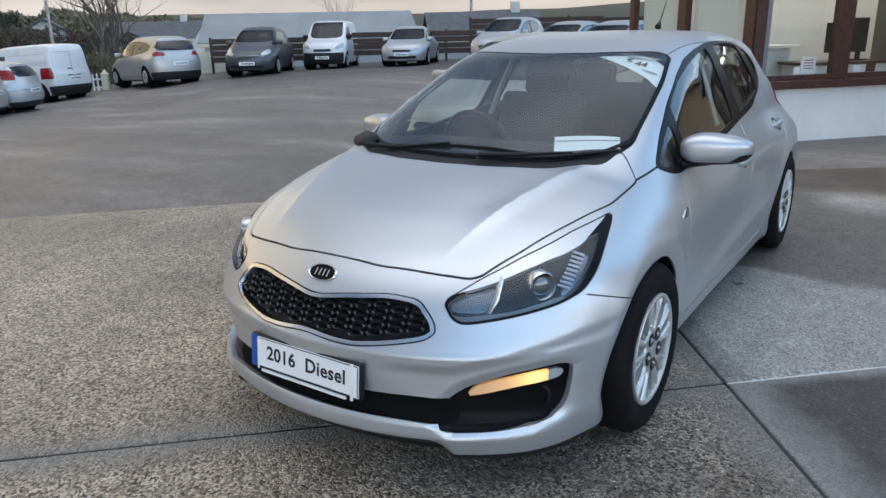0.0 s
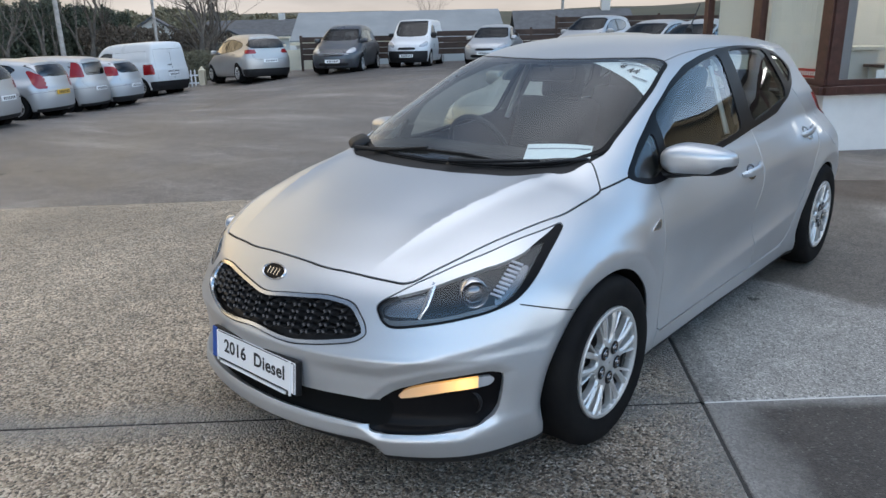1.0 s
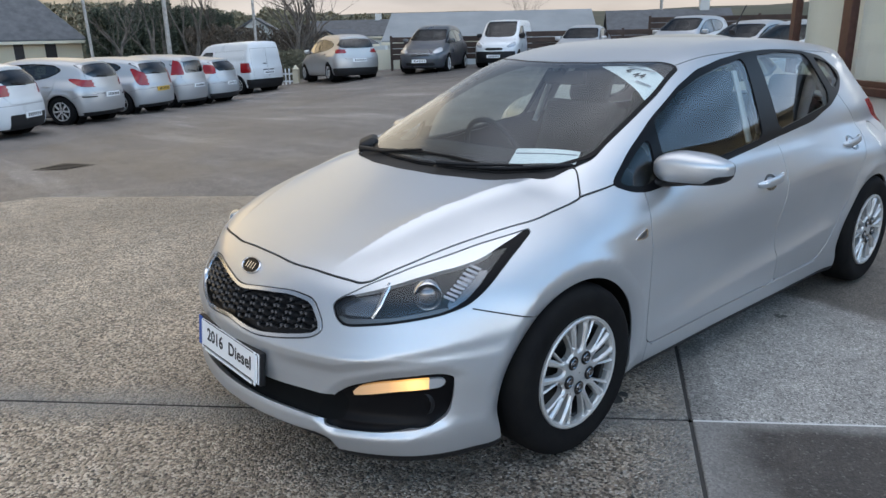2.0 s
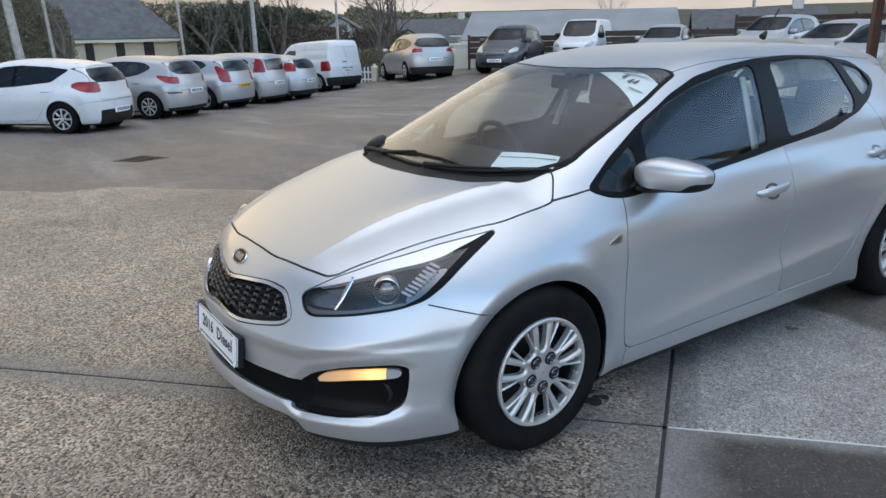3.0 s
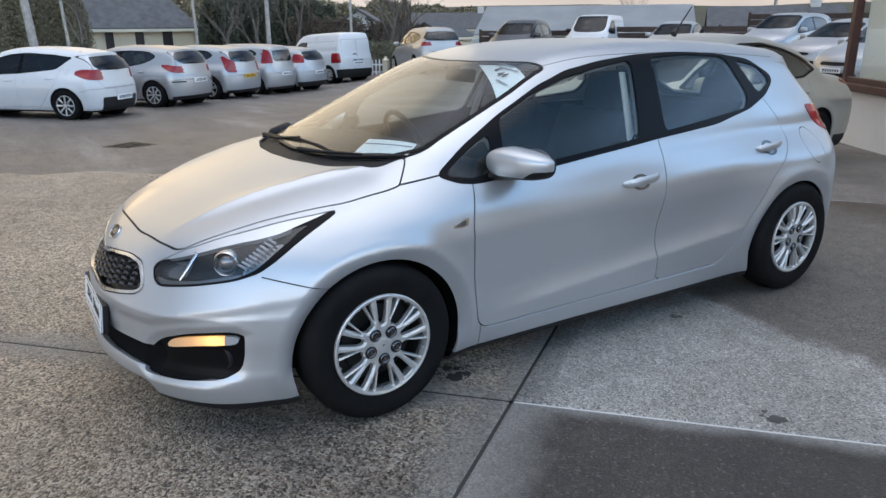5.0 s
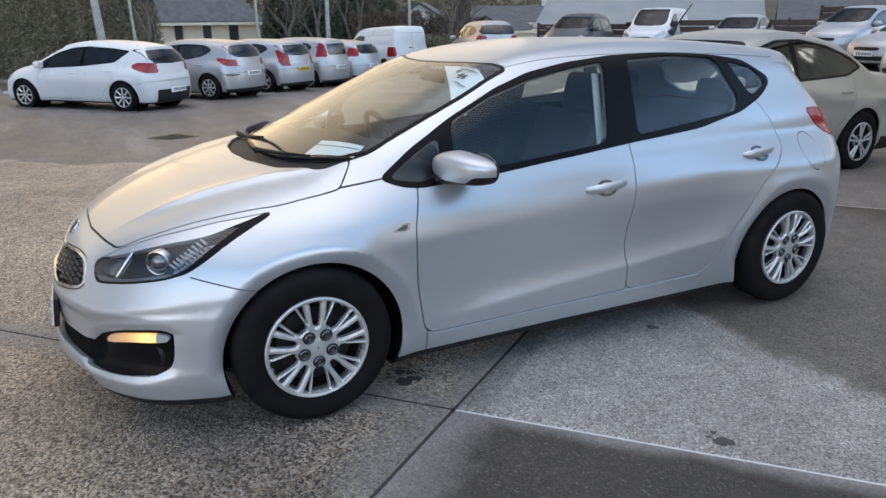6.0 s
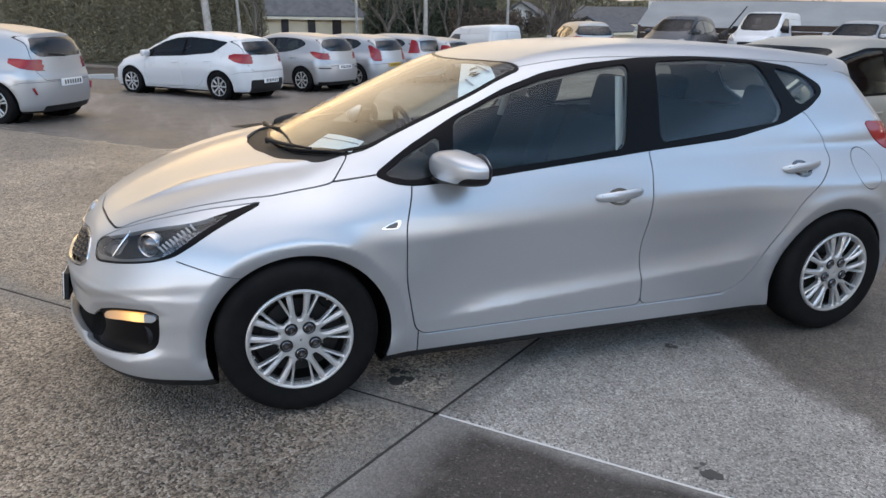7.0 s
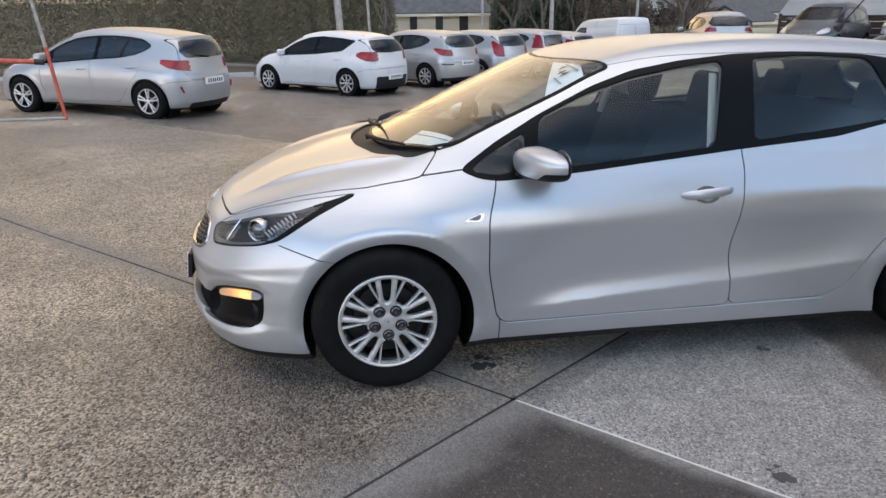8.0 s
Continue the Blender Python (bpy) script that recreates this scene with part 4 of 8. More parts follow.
def headlight(car, S, v, lamp):
    """A clear lens over a dark bowl with a projector, a reflector, bright fins and a bright brow along the top."""
    s, z = 0.6 * v[:, 0] + 0.8 * v[:, 1], v[:, 2]
    # silver brow, drawn wider to include part of the lens's sky reflection
    brow = [(-0.33, 0.661), (-0.19, 0.694), (-0.047, 0.733), (0.050, 0.754), (0.072, 0.756), (0.170, 0.776), (0.223, 0.796), (0.30, 0.822), (0.42, 0.868), (0.162, 0.85), (-0.047, 0.80), (-0.2, 0.75), (-0.36, 0.70)]
    v, top, lens = split(v, lamp, s, z, brow, 1)
    s = 0.6 * v[:, 0] + 0.8 * v[:, 1]
    d = inside_of(s, v[:, 2], outline(HEADLIGHT, 2))
    v, lens, rim = clip(v, lens, d + 0.0065 + 0.018 * ramp(s, 0.03, 0.19))
    v, tail, core = clip(v, lens, 0.185 - (0.6 * v[:, 0] + 0.8 * v[:, 1]) + 0.9 * (v[:, 2] - 0.70))

    def inset(v, t, poly):
        v, t, _ = split(v, t, 0.6 * v[:, 0] + 0.8 * v[:, 1], v[:, 2], poly, 1)
        return v, t
    for sd in ("left", "right"):
        sg = 1 if sd == "left" else -1
        unit = panel("headlight", S, v, core, M_LENS, car, sd, flange=0, shift=-0.002, label="clear headlight lens over a grey bowl")
        panel("headlight_brow", S, v, top, M_SATIN, unit, sd, flange=0.02, shift=-0.001)
        panel("headlight_tail", S, v, tail, M_TAIL, unit, sd, flange=0.02, shift=-0.003)
        panel("headlight_rim", S, v, rim, M_BLACKGLOSS, unit, sd, flange=0.03, shift=-0.001)
        panel("headlight_bowl", S, v, core, M_BOWL, unit, sd, flange=0, shift=-0.055)
        way = Vector((-0.8, 0.6, 0.0))
        out = -way

        def inner(px, pz, deep):
            base = Vector((0.6 * px, 0.8 * px, pz)) + Vector((0.8, -0.6, 0)) * 0.80
            q = shoot(S, [base + out * 0.8], way)[0]
            q = q + np.array(way) * deep
            return Vector((sg * q[0], q[1], q[2]))
        ax = Vector((sg * out.x, out.y, 0))
        for name, poly, deep, mat in (
                ("reflector", [(-0.30, 0.628), (-0.185, 0.628), (-0.150, 0.700), (-0.19, 0.700), (-0.30, 0.668)], 0.034, M_LAMPGREY),
                ("projector_surround", [(-0.065, 0.632), (0.045, 0.650), (0.075, 0.742), (-0.03, 0.728)], 0.046, M_LAMPGREY),
                ("side_reflector", [(0.045, 0.648), (0.100, 0.662), (0.150, 0.705), (0.20, 0.762), (0.12, 0.748), (0.075, 0.720)], 0.026, M_LAMPGREY),
                ("lower_bezel", [(-0.312, 0.628), (-0.29, 0.594), (-0.13, 0.610), (0.05, 0.642), (0.06, 0.660), (-0.12, 0.628), (-0.275, 0.614)], 0.010, M_TAIL)):
            w, piece = inset(v, core, poly)
            if len(piece):
                panel(name, S, w, piece, mat, unit, sd, flange=0.02, shift=-deep)
        bm = bmesh.new()
        m = Matrix.Translation(inner(-0.010, 0.684, 0.026)) @ ax.to_track_quat("Z", "Y").to_matrix().to_4x4()
        lathe(bm, [(0.047, -0.02), (0.047, 0.010), (0.043, 0.016), (0.038, 0.010), (0.036, -0.004)], 32, m)
        part("projector_ring", bm, M_CHROME, unit, smooth=True)
        bm = bmesh.new()
        lathe(bm, [(0.037, -0.006), (0.032, 0.008), (0.021, 0.016), (0.008, 0.020), (0.001, 0.0205)], 28, m)
        part("projector_lens", bm, M_NUT, unit, smooth=True)
        bm = bmesh.new()
        tube(bm, [inner(-0.186, 0.618, 0.020), inner(-0.160, 0.656, 0.014), inner(-0.126, 0.716, 0.010)], [0.008, 0.010, 0.010], 8, 0.7)
        tube(bm, [inner(-0.128, 0.712, 0.010), inner(-0.17, 0.697, 0.014), inner(-0.235, 0.690, 0.016)], [0.008, 0.006, 0.004], 8, 0.7)
        part("headlight_fin", bm, M_CHROME, unit, smooth=True)
        for k in range(9):
            a, b = inner(0.072 + 0.0112 * k, 0.672 + 0.0094 * k, 0.008), inner(0.040 + 0.0112 * k, 0.683 + 0.0094 * k, 0.016)
            bm = bmesh.new()
            tube(bm, [a, b], 0.0050, 6, 0.8)
            part("reflector_rib", bm, M_SATIN, unit, smooth=True)


def grille_net(car, S):
    """Rows of small flat links, staggered, that follow the curve of the nose."""
    poly = outline([(x, z) for x, z in GRILLE if x >= -0.01] + [(-x, z) for x, z in GRILLE[::-1] if x > 0.01], 2)
    bm = bmesh.new()
    for k in range(-7, 8):
        for r in range(9):
            x = k * 0.062
            z = 0.512 + 0.0195 * r + (0.0097 if k % 2 else 0.0)
            if inside_of(np.array([x]), np.array([z]), poly)[0] > -0.022:
                continue
            w, h = 0.0275, 0.0082
            loop = [(-w, 0), (-w * 0.72, h), (w * 0.72, h), (w, 0), (w * 0.72, -h), (-w * 0.72, -h)]
            outer = shoot(S, [(x + a, -1.6, z + b) for a, b in loop], (0, 1, 0))
            rings = []
            for q, dy in ((1.0, 0.034), (1.0, 0.012), (0.88, 0.006), (0.76, 0.012), (0.74, 0.034)):
                rings.append([bm.verts.new((x + (o[0] - x) * q, o[1] + dy, z + (o[2] - z) * q)) for o in outer])
            for a, b in zip(rings, rings[1:]):
                for i in range(6):
                    bm.faces.new((a[i], a[(i + 1) % 6], b[(i + 1) % 6], b[i]))
    part("grille_net", bm, M_NET, car, "gloss black honeycomb grille")


def mirrors(car):
    """A wedge of a housing: full height by the arm, thinner at the blunt outer end, black below and behind."""
    def place_on(p, s, grow=1.0):
        q = Vector([math.copysign(abs(a) ** k, a) for a, k in zip(p, (0.5, 0.62, 0.72))])
        out = max(0.0, q.x + 0.35) / 1.35
        x = q.x * 0.132
        z = q.z * (0.062 * (1 - 0.45 * out ** 1.4) * (1 - 0.25 * max(0.0, q.y)) if q.z > 0 else 0.070 * (1 - 0.12 * out)) * (1 - 0.20 * max(0.0, -q.x) ** 2)
        y = q.y * (0.058 if q.y > 0 else 0.092) * (1 - 0.35 * max(0.0, q.x) ** 2) + 0.040 * q.x
        return Vector((s * (0.876 + x * grow), 0.655 + y * grow + (grow - 1) * 0.1, 0.958 + z * grow))
    nu, nv = 72, 44
    ball = [(math.sin(math.pi * i / nv) * math.cos(2 * math.pi * j / nu), math.sin(math.pi * i / nv) * math.sin(2 * math.pi * j / nu), math.cos(math.pi * i / nv)) for i in range(nv + 1) for j in range(nu)]
    t = []
    for i in range(nv):
        for j in range(nu):
            q = (i * nu + j, (i + 1) * nu + j, (i + 1) * nu + (j + 1) % nu, i * nu + (j + 1) % nu)
            t += [(q[0], q[1], q[2])] * (i < nv - 1) + [(q[0], q[2], q[3])] * (i > 0)
    shell = np.array(t)
    for s in (1, -1):
        v = np.array([place_on(q, s) for q in ball])
        edge = 0.906 + 0.030 * ramp(np.abs(v[:, 0]), 0.925, 0.985)
        v, low, cap = clip(v, shell, np.minimum(v[:, 2] - edge, 0.702 - v[:, 1]))
        outer = np.array([place_on(q, s, 1.016) for q in ball])
        lv, line, _ = clip(outer, shell, np.maximum(np.abs(outer[:, 2] - 0.910 - 0.030 * ramp(np.abs(outer[:, 0]), 0.925, 0.985)) - 0.0026, outer[:, 1] - 0.69))
        for name, p, f, mat in (("door_mirror", v, cap, M_SILVER), ("mirror_base", v, low, M_BLACK), ("mirror_line", lv, line, M_SATIN)):
            p, f = compact(p, f)
            ob = arrays(name, p, f if s > 0 else f[:, ::-1], mat, car if name == "door_mirror" else body)
            if name == "door_mirror":
                body = tagged(ob, "silver door mirror with a black underside")
        bm = bmesh.new()
        tube(bm, [(s * 0.725, 0.600, 0.890), (s * 0.775, 0.622, 0.893), (s * 0.85, 0.645, 0.905)], [0.065, 0.048, 0.050], 16, 0.42, up=(0, 0, 1))
        part("mirror_arm", bm, M_BLACK, body, smooth=True)
        bm = bmesh.new()
        loop = [(0.128 * math.cos(a) * 0.78, 0.066 * math.sin(a) * 0.78) for a in (2 * math.pi * k / 28 for k in range(28))]
        slab(bm, loop, 0.003, Matrix.Translation((s * 0.876, 0.724, 0.952)) @ pose(0, 0, 0, -90, 0, 0))
        part("mirror_glass", bm, M_MIRROR, body)


def wipers(car, S):
    for pts, knuckle in (([(-0.52, 0.085), (-0.30, 0.055), (-0.05, 0.066), (0.15, 0.072), (0.345, 0.075)], (-0.46, 0.035)), ([(0.31, 0.045), (0.42, 0.095), (0.52, 0.165), (0.61, 0.245)], (0.14, -0.015))):
        bm = bmesh.new()
        h = shoot(S, [(x, y, 1.7) for x, y in pts], (0, 0, -1))
        path = [(p[0], p[1], p[2] + 0.006) for p in h]
        fine = []
        for a, b in zip(path, path[1:]):
            fine += [tuple(np.array(a) + (np.array(b) - np.array(a)) * k / 4) for k in range(4)]
        fine.append(path[-1])
        tube(bm, fine, 0.0042, 6, 1.5)
        blade = part("wiper", bm, M_BLACK, car, "black wiper arm and blade", smooth=True)
        bm = bmesh.new()
        base = shoot(S, [(knuckle[0], knuckle[1], 1.7)], (0, 0, -1))[0]
        mid = fine[len(fine) // 2]
        tube(bm, [(base[0], base[1], base[2] + 0.004), (base[0], base[1], base[2] + 0.020), (0.6 * base[0] + 0.4 * mid[0], 0.6 * base[1] + 0.4 * mid[1], base[2] + 0.020), (mid[0], mid[1], mid[2] + 0.009)],
             [0.013, 0.011, 0.008, 0.005], 8)
        part("wiper_arm", bm, M_BLACK, blade, smooth=True)


def cowl_cap(car, S):
    """The raised black end of the cowl at the foot of the far pillar."""
    z = shoot(S, [(0.57, 0.155, 1.7)], (0, 0, -1))[0][2]
    bm = bmesh.new()
    cushion(bm, (0.17, 0.10, 0.058), pose(-0.575, 0.165, z + 0.000, 22, 0, -36), 0.48)
    part("cowl_cap", bm, M_GRAIN, car, smooth=True)


def number_plate(car, S):
    m = pose(0.0, -0.893, 0.405, 90 - 6, 0, 0)
    bm = bmesh.new()
    box(bm, (0.490, 0.118, 0.020), Matrix.Translation((0, 0, -0.009)), 0.004)
    holder = part("plate_holder", bm, M_BLACK, car)
    holder.matrix_local = m
    bm = bmesh.new()
    box(bm, (0.446, 0.106, 0.004), Matrix.Translation((0.014, 0, 0.003)), 0.0012)
    plate = part("sales_plate", bm, M_PLATE, car, "white sales plate reading 2016 Diesel")
    plate.matrix_local = m
    bm = bmesh.new()
    box(bm, (0.026, 0.112, 0.004), Matrix.Translation((-0.229, 0.002, 0.003)), 0.001)
    part("blue_strip", bm, M_BLUE, plate)
    bm = bmesh.new()
    box(bm, (0.010, 0.120, 0.005), Matrix.Translation((0.212, -0.004, 0.006)), 0.001)
    box(bm, (0.006, 0.112, 0.005), Matrix.Translation((-0.206, -0.004, 0.006)), 0.001)
    box(bm, (0.38, 0.010, 0.006), Matrix.Translation((-0.005, -0.064, 0.002)), 0.001)
    part("plate_clip", bm, M_PLATE, plate)
    bm = bmesh.new()
    for a, b, w, h in ((0.012, 0.0505, 0.44, 0.003), (0.0, -0.0505, 0.43, 0.003), (0.234, 0, 0.003, 0.100)):
        box(bm, (w, h, 0.001), Matrix.Translation((a, b, 0.0056)))
    part("plate_border", bm, M_INK, plate)
    lettering("plate_text", "2016", 0.066, pose(-0.100, 0.002, 0.0056), M_INK, plate, spacing=1.02)
    lettering("plate_text", "Diesel", 0.066, pose(0.098, 0.002, 0.0056), M_INK, plate, spacing=1.05)


def emblem(car, S):
    p = shoot(S, [(0, -1.5, 0.688)], (0, 1, 0))[0]
    n = Vector(S.normal(p[None])[0])
    m = Matrix.Translation(p) @ n.to_track_quat("Z", "Y").to_matrix().to_4x4()
    bm = bmesh.new()
    for q in (1.0,):
        rings = [[bm.verts.new(m @ Vector((0.062 * k * math.cos(a), 0.031 * k * math.sin(a), h))) for a in (2 * math.pi * i / 40 for i in range(40))]
                 for k, h in ((1.0, -0.004), (1.0, 0.004), (0.94, 0.007), (0.86, 0.005), (0.84, 0.002))]
        for a, b in zip(rings, rings[1:]):
            for i in range(40):
                bm.faces.new((a[i], a[(i + 1) % 40], b[(i + 1) % 40], b[i]))
    badge = part("badge", bm, M_CHROME, car, "oval chrome badge", smooth=True)
    bm = bmesh.new()
    slab(bm, [(0.053 * math.cos(a), 0.0265 * math.sin(a)) for a in (2 * math.pi * i / 40 for i in range(40))], 0.0035, m)
    part("badge_field", bm, M_BLACKGLOSS, badge)
    bm = bmesh.new()
    for x, tilt in ((-0.026, 0.0), (-0.009, 0.0), (0.008, 0.0), (0.025, 0.0)):
        box(bm, (0.0055, 0.026, 0.004), m @ Matrix.Translation((x, 0, 0.003)) @ pose(0, 0, 0, 0, 0, math.degrees(tilt)))
    part("badge_marks", bm, M_CHROME, badge)


def aerial(car, S):
    bm = bmesh.new()
    tube(bm, [(0, 2.50, 1.425), (0, 2.53, 1.452)], [0.022, 0.012], 12)
    base = part("aerial", bm, M_BLACK, car, smooth=True)
    bm = bmesh.new()
    tube(bm, [(0, 2.525, 1.450), (0, 2.645, 1.585)], [0.005, 0.0035], 8)
    part("aerial_mast", bm, M_BLACK, base, smooth=True)


def cushion(bm, size, m, bulge=0.25):
    made = bmesh.ops.create_cube(bm, size=1, matrix=Matrix.Diagonal((*size, 1)))
    vs = made["verts"]
    es = list({e for v in vs for e in v.link_edges})
    r = bmesh.ops.bevel(bm, geom=es, offset=min(size) * bulge, segments=4, affect="EDGES", profile=0.5)
    bmesh.ops.transform(bm, matrix=m, verts=list({v for f in r["faces"] for v in f.verts} | {v for v in vs if v.is_valid}))


def cabin(car):
    def seat(x, y, wide, rear=False):
        bm = bmesh.new()
        cushion(bm, (wide, 0.50, 0.17), pose(x, y, 0.46, 8))
        base = part("seat", bm, M_SEAT, car, "dark cloth seat", smooth=True)
        bm = bmesh.new()
        cushion(bm, (wide, 0.15, 0.60), pose(x, y + 0.34, 0.78, -22))
        part("backrest", bm, M_SEAT, base, smooth=True)
        for hx in ((x,) if not rear else (-0.40, 0.40)):
            bm = bmesh.new()
            cushion(bm, (0.26, 0.10, 0.20), pose(hx, y + (0.485 if not rear else 0.50), 1.155 if not rear else 1.09, -14), 0.4)
            tube(bm, [(hx - 0.06, y + 0.44, 0.98), (hx - 0.06, y + 0.47, 1.10)], 0.007, 6)
            tube(bm, [(hx + 0.06, y + 0.44, 0.98), (hx + 0.06, y + 0.47, 1.10)], 0.007, 6)
            part("headrest", bm, M_SEAT, base, smooth=True)
    seat(0.36, 1.12, 0.50)
    seat(-0.36, 1.12, 0.50)
    seat(0.0, 1.98, 1.20, True)
    for s in (1, -1):
        bm = bmesh.new()
        tube(bm, [(s * 0.675, 1.475, 0.94), (s * 0.605, 1.495, 1.12), (s * 0.545, 1.515, 1.26)], [0.024, 0.022, 0.020], 10, 0.5, up=(1, 0, 0))
        part("pillar_trim", bm, M_GREYTRIM, car, "pale grey inner trim of the middle pillar", smooth=True)
    bm = bmesh.new()
    cushion(bm, (1.24, 0.52, 0.30), pose(0, 0.42, 0.80, -6), 0.25)
    dash = part("dashboard", bm, M_CABIN, car, "dark dashboard", smooth=True)
    bm = bmesh.new()
    tube(bm, [(-0.36 + 0.185 * math.cos(a), 0.80 - 0.065 * math.sin(a), 0.86 + 0.175 * math.sin(a)) for a in (2 * math.pi * i / 36 for i in range(37))], 0.015, 8, caps=False)
    tube(bm, [(-0.53, 0.80, 0.86), (-0.36, 0.77, 0.85), (-0.19, 0.80, 0.86)], [0.014, 0.04, 0.014], 8)
    tube(bm, [(-0.36, 0.77, 0.85), (-0.36, 0.62, 0.80)], 0.03, 10)
    part("steering_wheel", bm, M_BLACK, car, smooth=True)
    bm = bmesh.new()
    box(bm, (0.24, 0.03, 0.065), pose(0.0, 0.93, 1.245, -10), 0.012)
    tube(bm, [(0, 0.93, 1.25), (0, 0.90, 1.31)], 0.01, 8)
    part("rear_view_mirror", bm, M_BLACK, car, smooth=True)


def spoiler(car, S):
    """The lip over the rear window."""
    xs = [-0.52 + 1.04 * k / 16 for k in range(17)]
    bm = bmesh.new()
    rows = []
    for x in xs:
        e = 1 - (abs(x) / 0.52) ** 4 * 0.35
        y0 = 2.80 - 0.10 * x * x
        z0 = shoot(S, [(x, y0, 1.9)], (0, 0, -1))[0][2]
        y1 = 3.02 + 0.03 * e - 0.50 * x * x
        rows.append([bm.verts.new(p) for p in ((x, y0, z0 + 0.001), (x, y0 + 0.08, z0 - 0.006), (x, y1, z0 - 0.030), (x, y1 + 0.006, z0 - 0.045), (x, y1 - 0.012, z0 - 0.088), (x, y0 + 0.06, z0 - 0.06))])
    for a, b in zip(rows, rows[1:]):
        for k in range(6):
            bm.faces.new((a[k], a[(k + 1) % 6], b[(k + 1) % 6], b[k]))
    bm.faces.new(rows[0])
    bm.faces.new(rows[-1][::-1])
    bmesh.ops.recalc_face_normals(bm, faces=bm.faces)
    part("roof_spoiler", bm, M_SILVER, car, smooth=True)


hero = hero_car(Matrix())


# ---- papers behind the windscreen ----
def under_glass(x, y, lift):
    q = shoot(hero_shape, [(x, y, 1.8)], (0, 0, -1))[0]
    return Vector((x, y, q[2] - lift))


def leaf_of(name, corners, mat, label, category, n=6):
    """A sheet of card that hugs the glass from inside."""
    bm = bmesh.new()
    a, b, c, d = [Vector((*p, 0)) for p in corners]
    grid = []
    for i in range(n + 1):
        row = []
        for j in range(n + 1):
            p = a.lerp(b, j / n).lerp(d.lerp(c, j / n), i / n)
            row.append(bm.verts.new(under_glass(p.x, p.y, 0.006)))
        grid.append(row)
    for i in range(n):
        for j in range(n):
            bm.faces.new((grid[i][j], grid[i][j + 1], grid[i + 1][j + 1], grid[i + 1][j]))
    return tagged(part(name, bm, mat, smooth=True), label, category)


card = leaf_of("price_card", [(0.262, 0.862), (0.445, 0.925), (0.568, 0.905), (0.592, 0.725)], M_PAPER, "white price card with a large printed 44 behind the windscreen", "price card")
for k, (x, y, w, h, mat, txt) in enumerate(((0.475, 0.838, 0.10, 0, M_INK, "44"), (0.415, 0.856, 0.07, 0, M_INK, "\u20ac"))):
    p = under_glass(x, y, 0.0022)
    n = Vector(hero_shape.normal(np.array([[p.x, p.y, p.z]]))[0])
    ax = Vector((1, 0.05, 0))
    ax = (ax - n * ax.dot(n)).normalized()
    m = Matrix((ax, n.cross(ax), n)).transposed().to_4x4()
    m.translation = p
    lettering("price_print", txt, 0.056 if k == 0 else 0.046, m, mat, card)
for x, y, w in ((0.41, 0.912, 0.09), (0.455, 0.888, 0.13), (0.525, 0.800, 0.07)):
    p = under_glass(x, y, 0.0022)
    n = Vector(hero_shape.normal(np.array([[p.x, p.y, p.z]]))[0])
    ax = Vector((1, 0.05, 0))
    ax = (ax - n * ax.dot(n)).normalized()
    m = Matrix((ax, n.cross(ax), n)).transposed().to_4x4()
    m.translation = p
    bm = bmesh.new()
    box(bm, (w, 0.010, 0.0006), m)
    part("print_bar", bm, M_GREYINK, card)
paper = leaf_of("windscreen_paper", [(0.350, 0.225), (0.580, 0.330), (0.606, 0.268), (0.392, 0.128)], M_PAPER, "white folded paper lying low behind the windscreen", "paper")
p0, p1 = under_glass(0.372, 0.195, 0.0022), under_glass(0.585, 0.305, 0.0022)
bm = bmesh.new()
tube(bm, [p0.lerp(p1, k / 6) * 0.5 + under_glass(*p0.lerp(p1, k / 6).xy, 0.0022) * 0.5 for k in range(7)], 0.0022, 4)
part("print_bar", bm, M_GREYINK, paper)


# ---- ground: asphalt yard, concrete slabs round the car, fields beyond ----
A0, B0 = radians(43.6), radians(126.2)  # the ways of the two joints: a along one, b along the other
CROSS = (1.03, 0.50)


def slab_axes(x, y):
    dx, dy = x - CROSS[0], y - CROSS[1]
    k = math.sin(B0 - A0)
    return (dx * math.sin(B0) - dy * math.cos(B0)) / k, (dy * math.cos(A0) - dx * math.sin(A0)) / k


def from_axes(a, b):
    return CROSS[0] + a * math.cos(A0) + b * math.cos(B0), CROSS[1] + a * math.sin(A0) + b * math.sin(B0)


def step(q, a, b):
    s = min(max((q - a) / (b - a), 0.0), 1.0)
    return s * s * (3 - 2 * s)


def ground_z(x, y):
    z = -0.028 * max(0.0, min(-x - 1.0, 24.0)) * (1 - 0.5 * step(x + 6, 5, 0) if x > -6 else 1)
    z *= 1 - 0.6 * step(-y, -1.0, 5.5)
    z += 0.54 * step(y + 0.5 * (x + 18), 6, 16.5) * step(-x, 2, 12)
    z -= 0.10 * step(y, 4.5, 8.0) * (1 - step(y, 10, 15))
    far = math.hypot(x, y)
    return z - 1.2 * step(far, 34, 80)


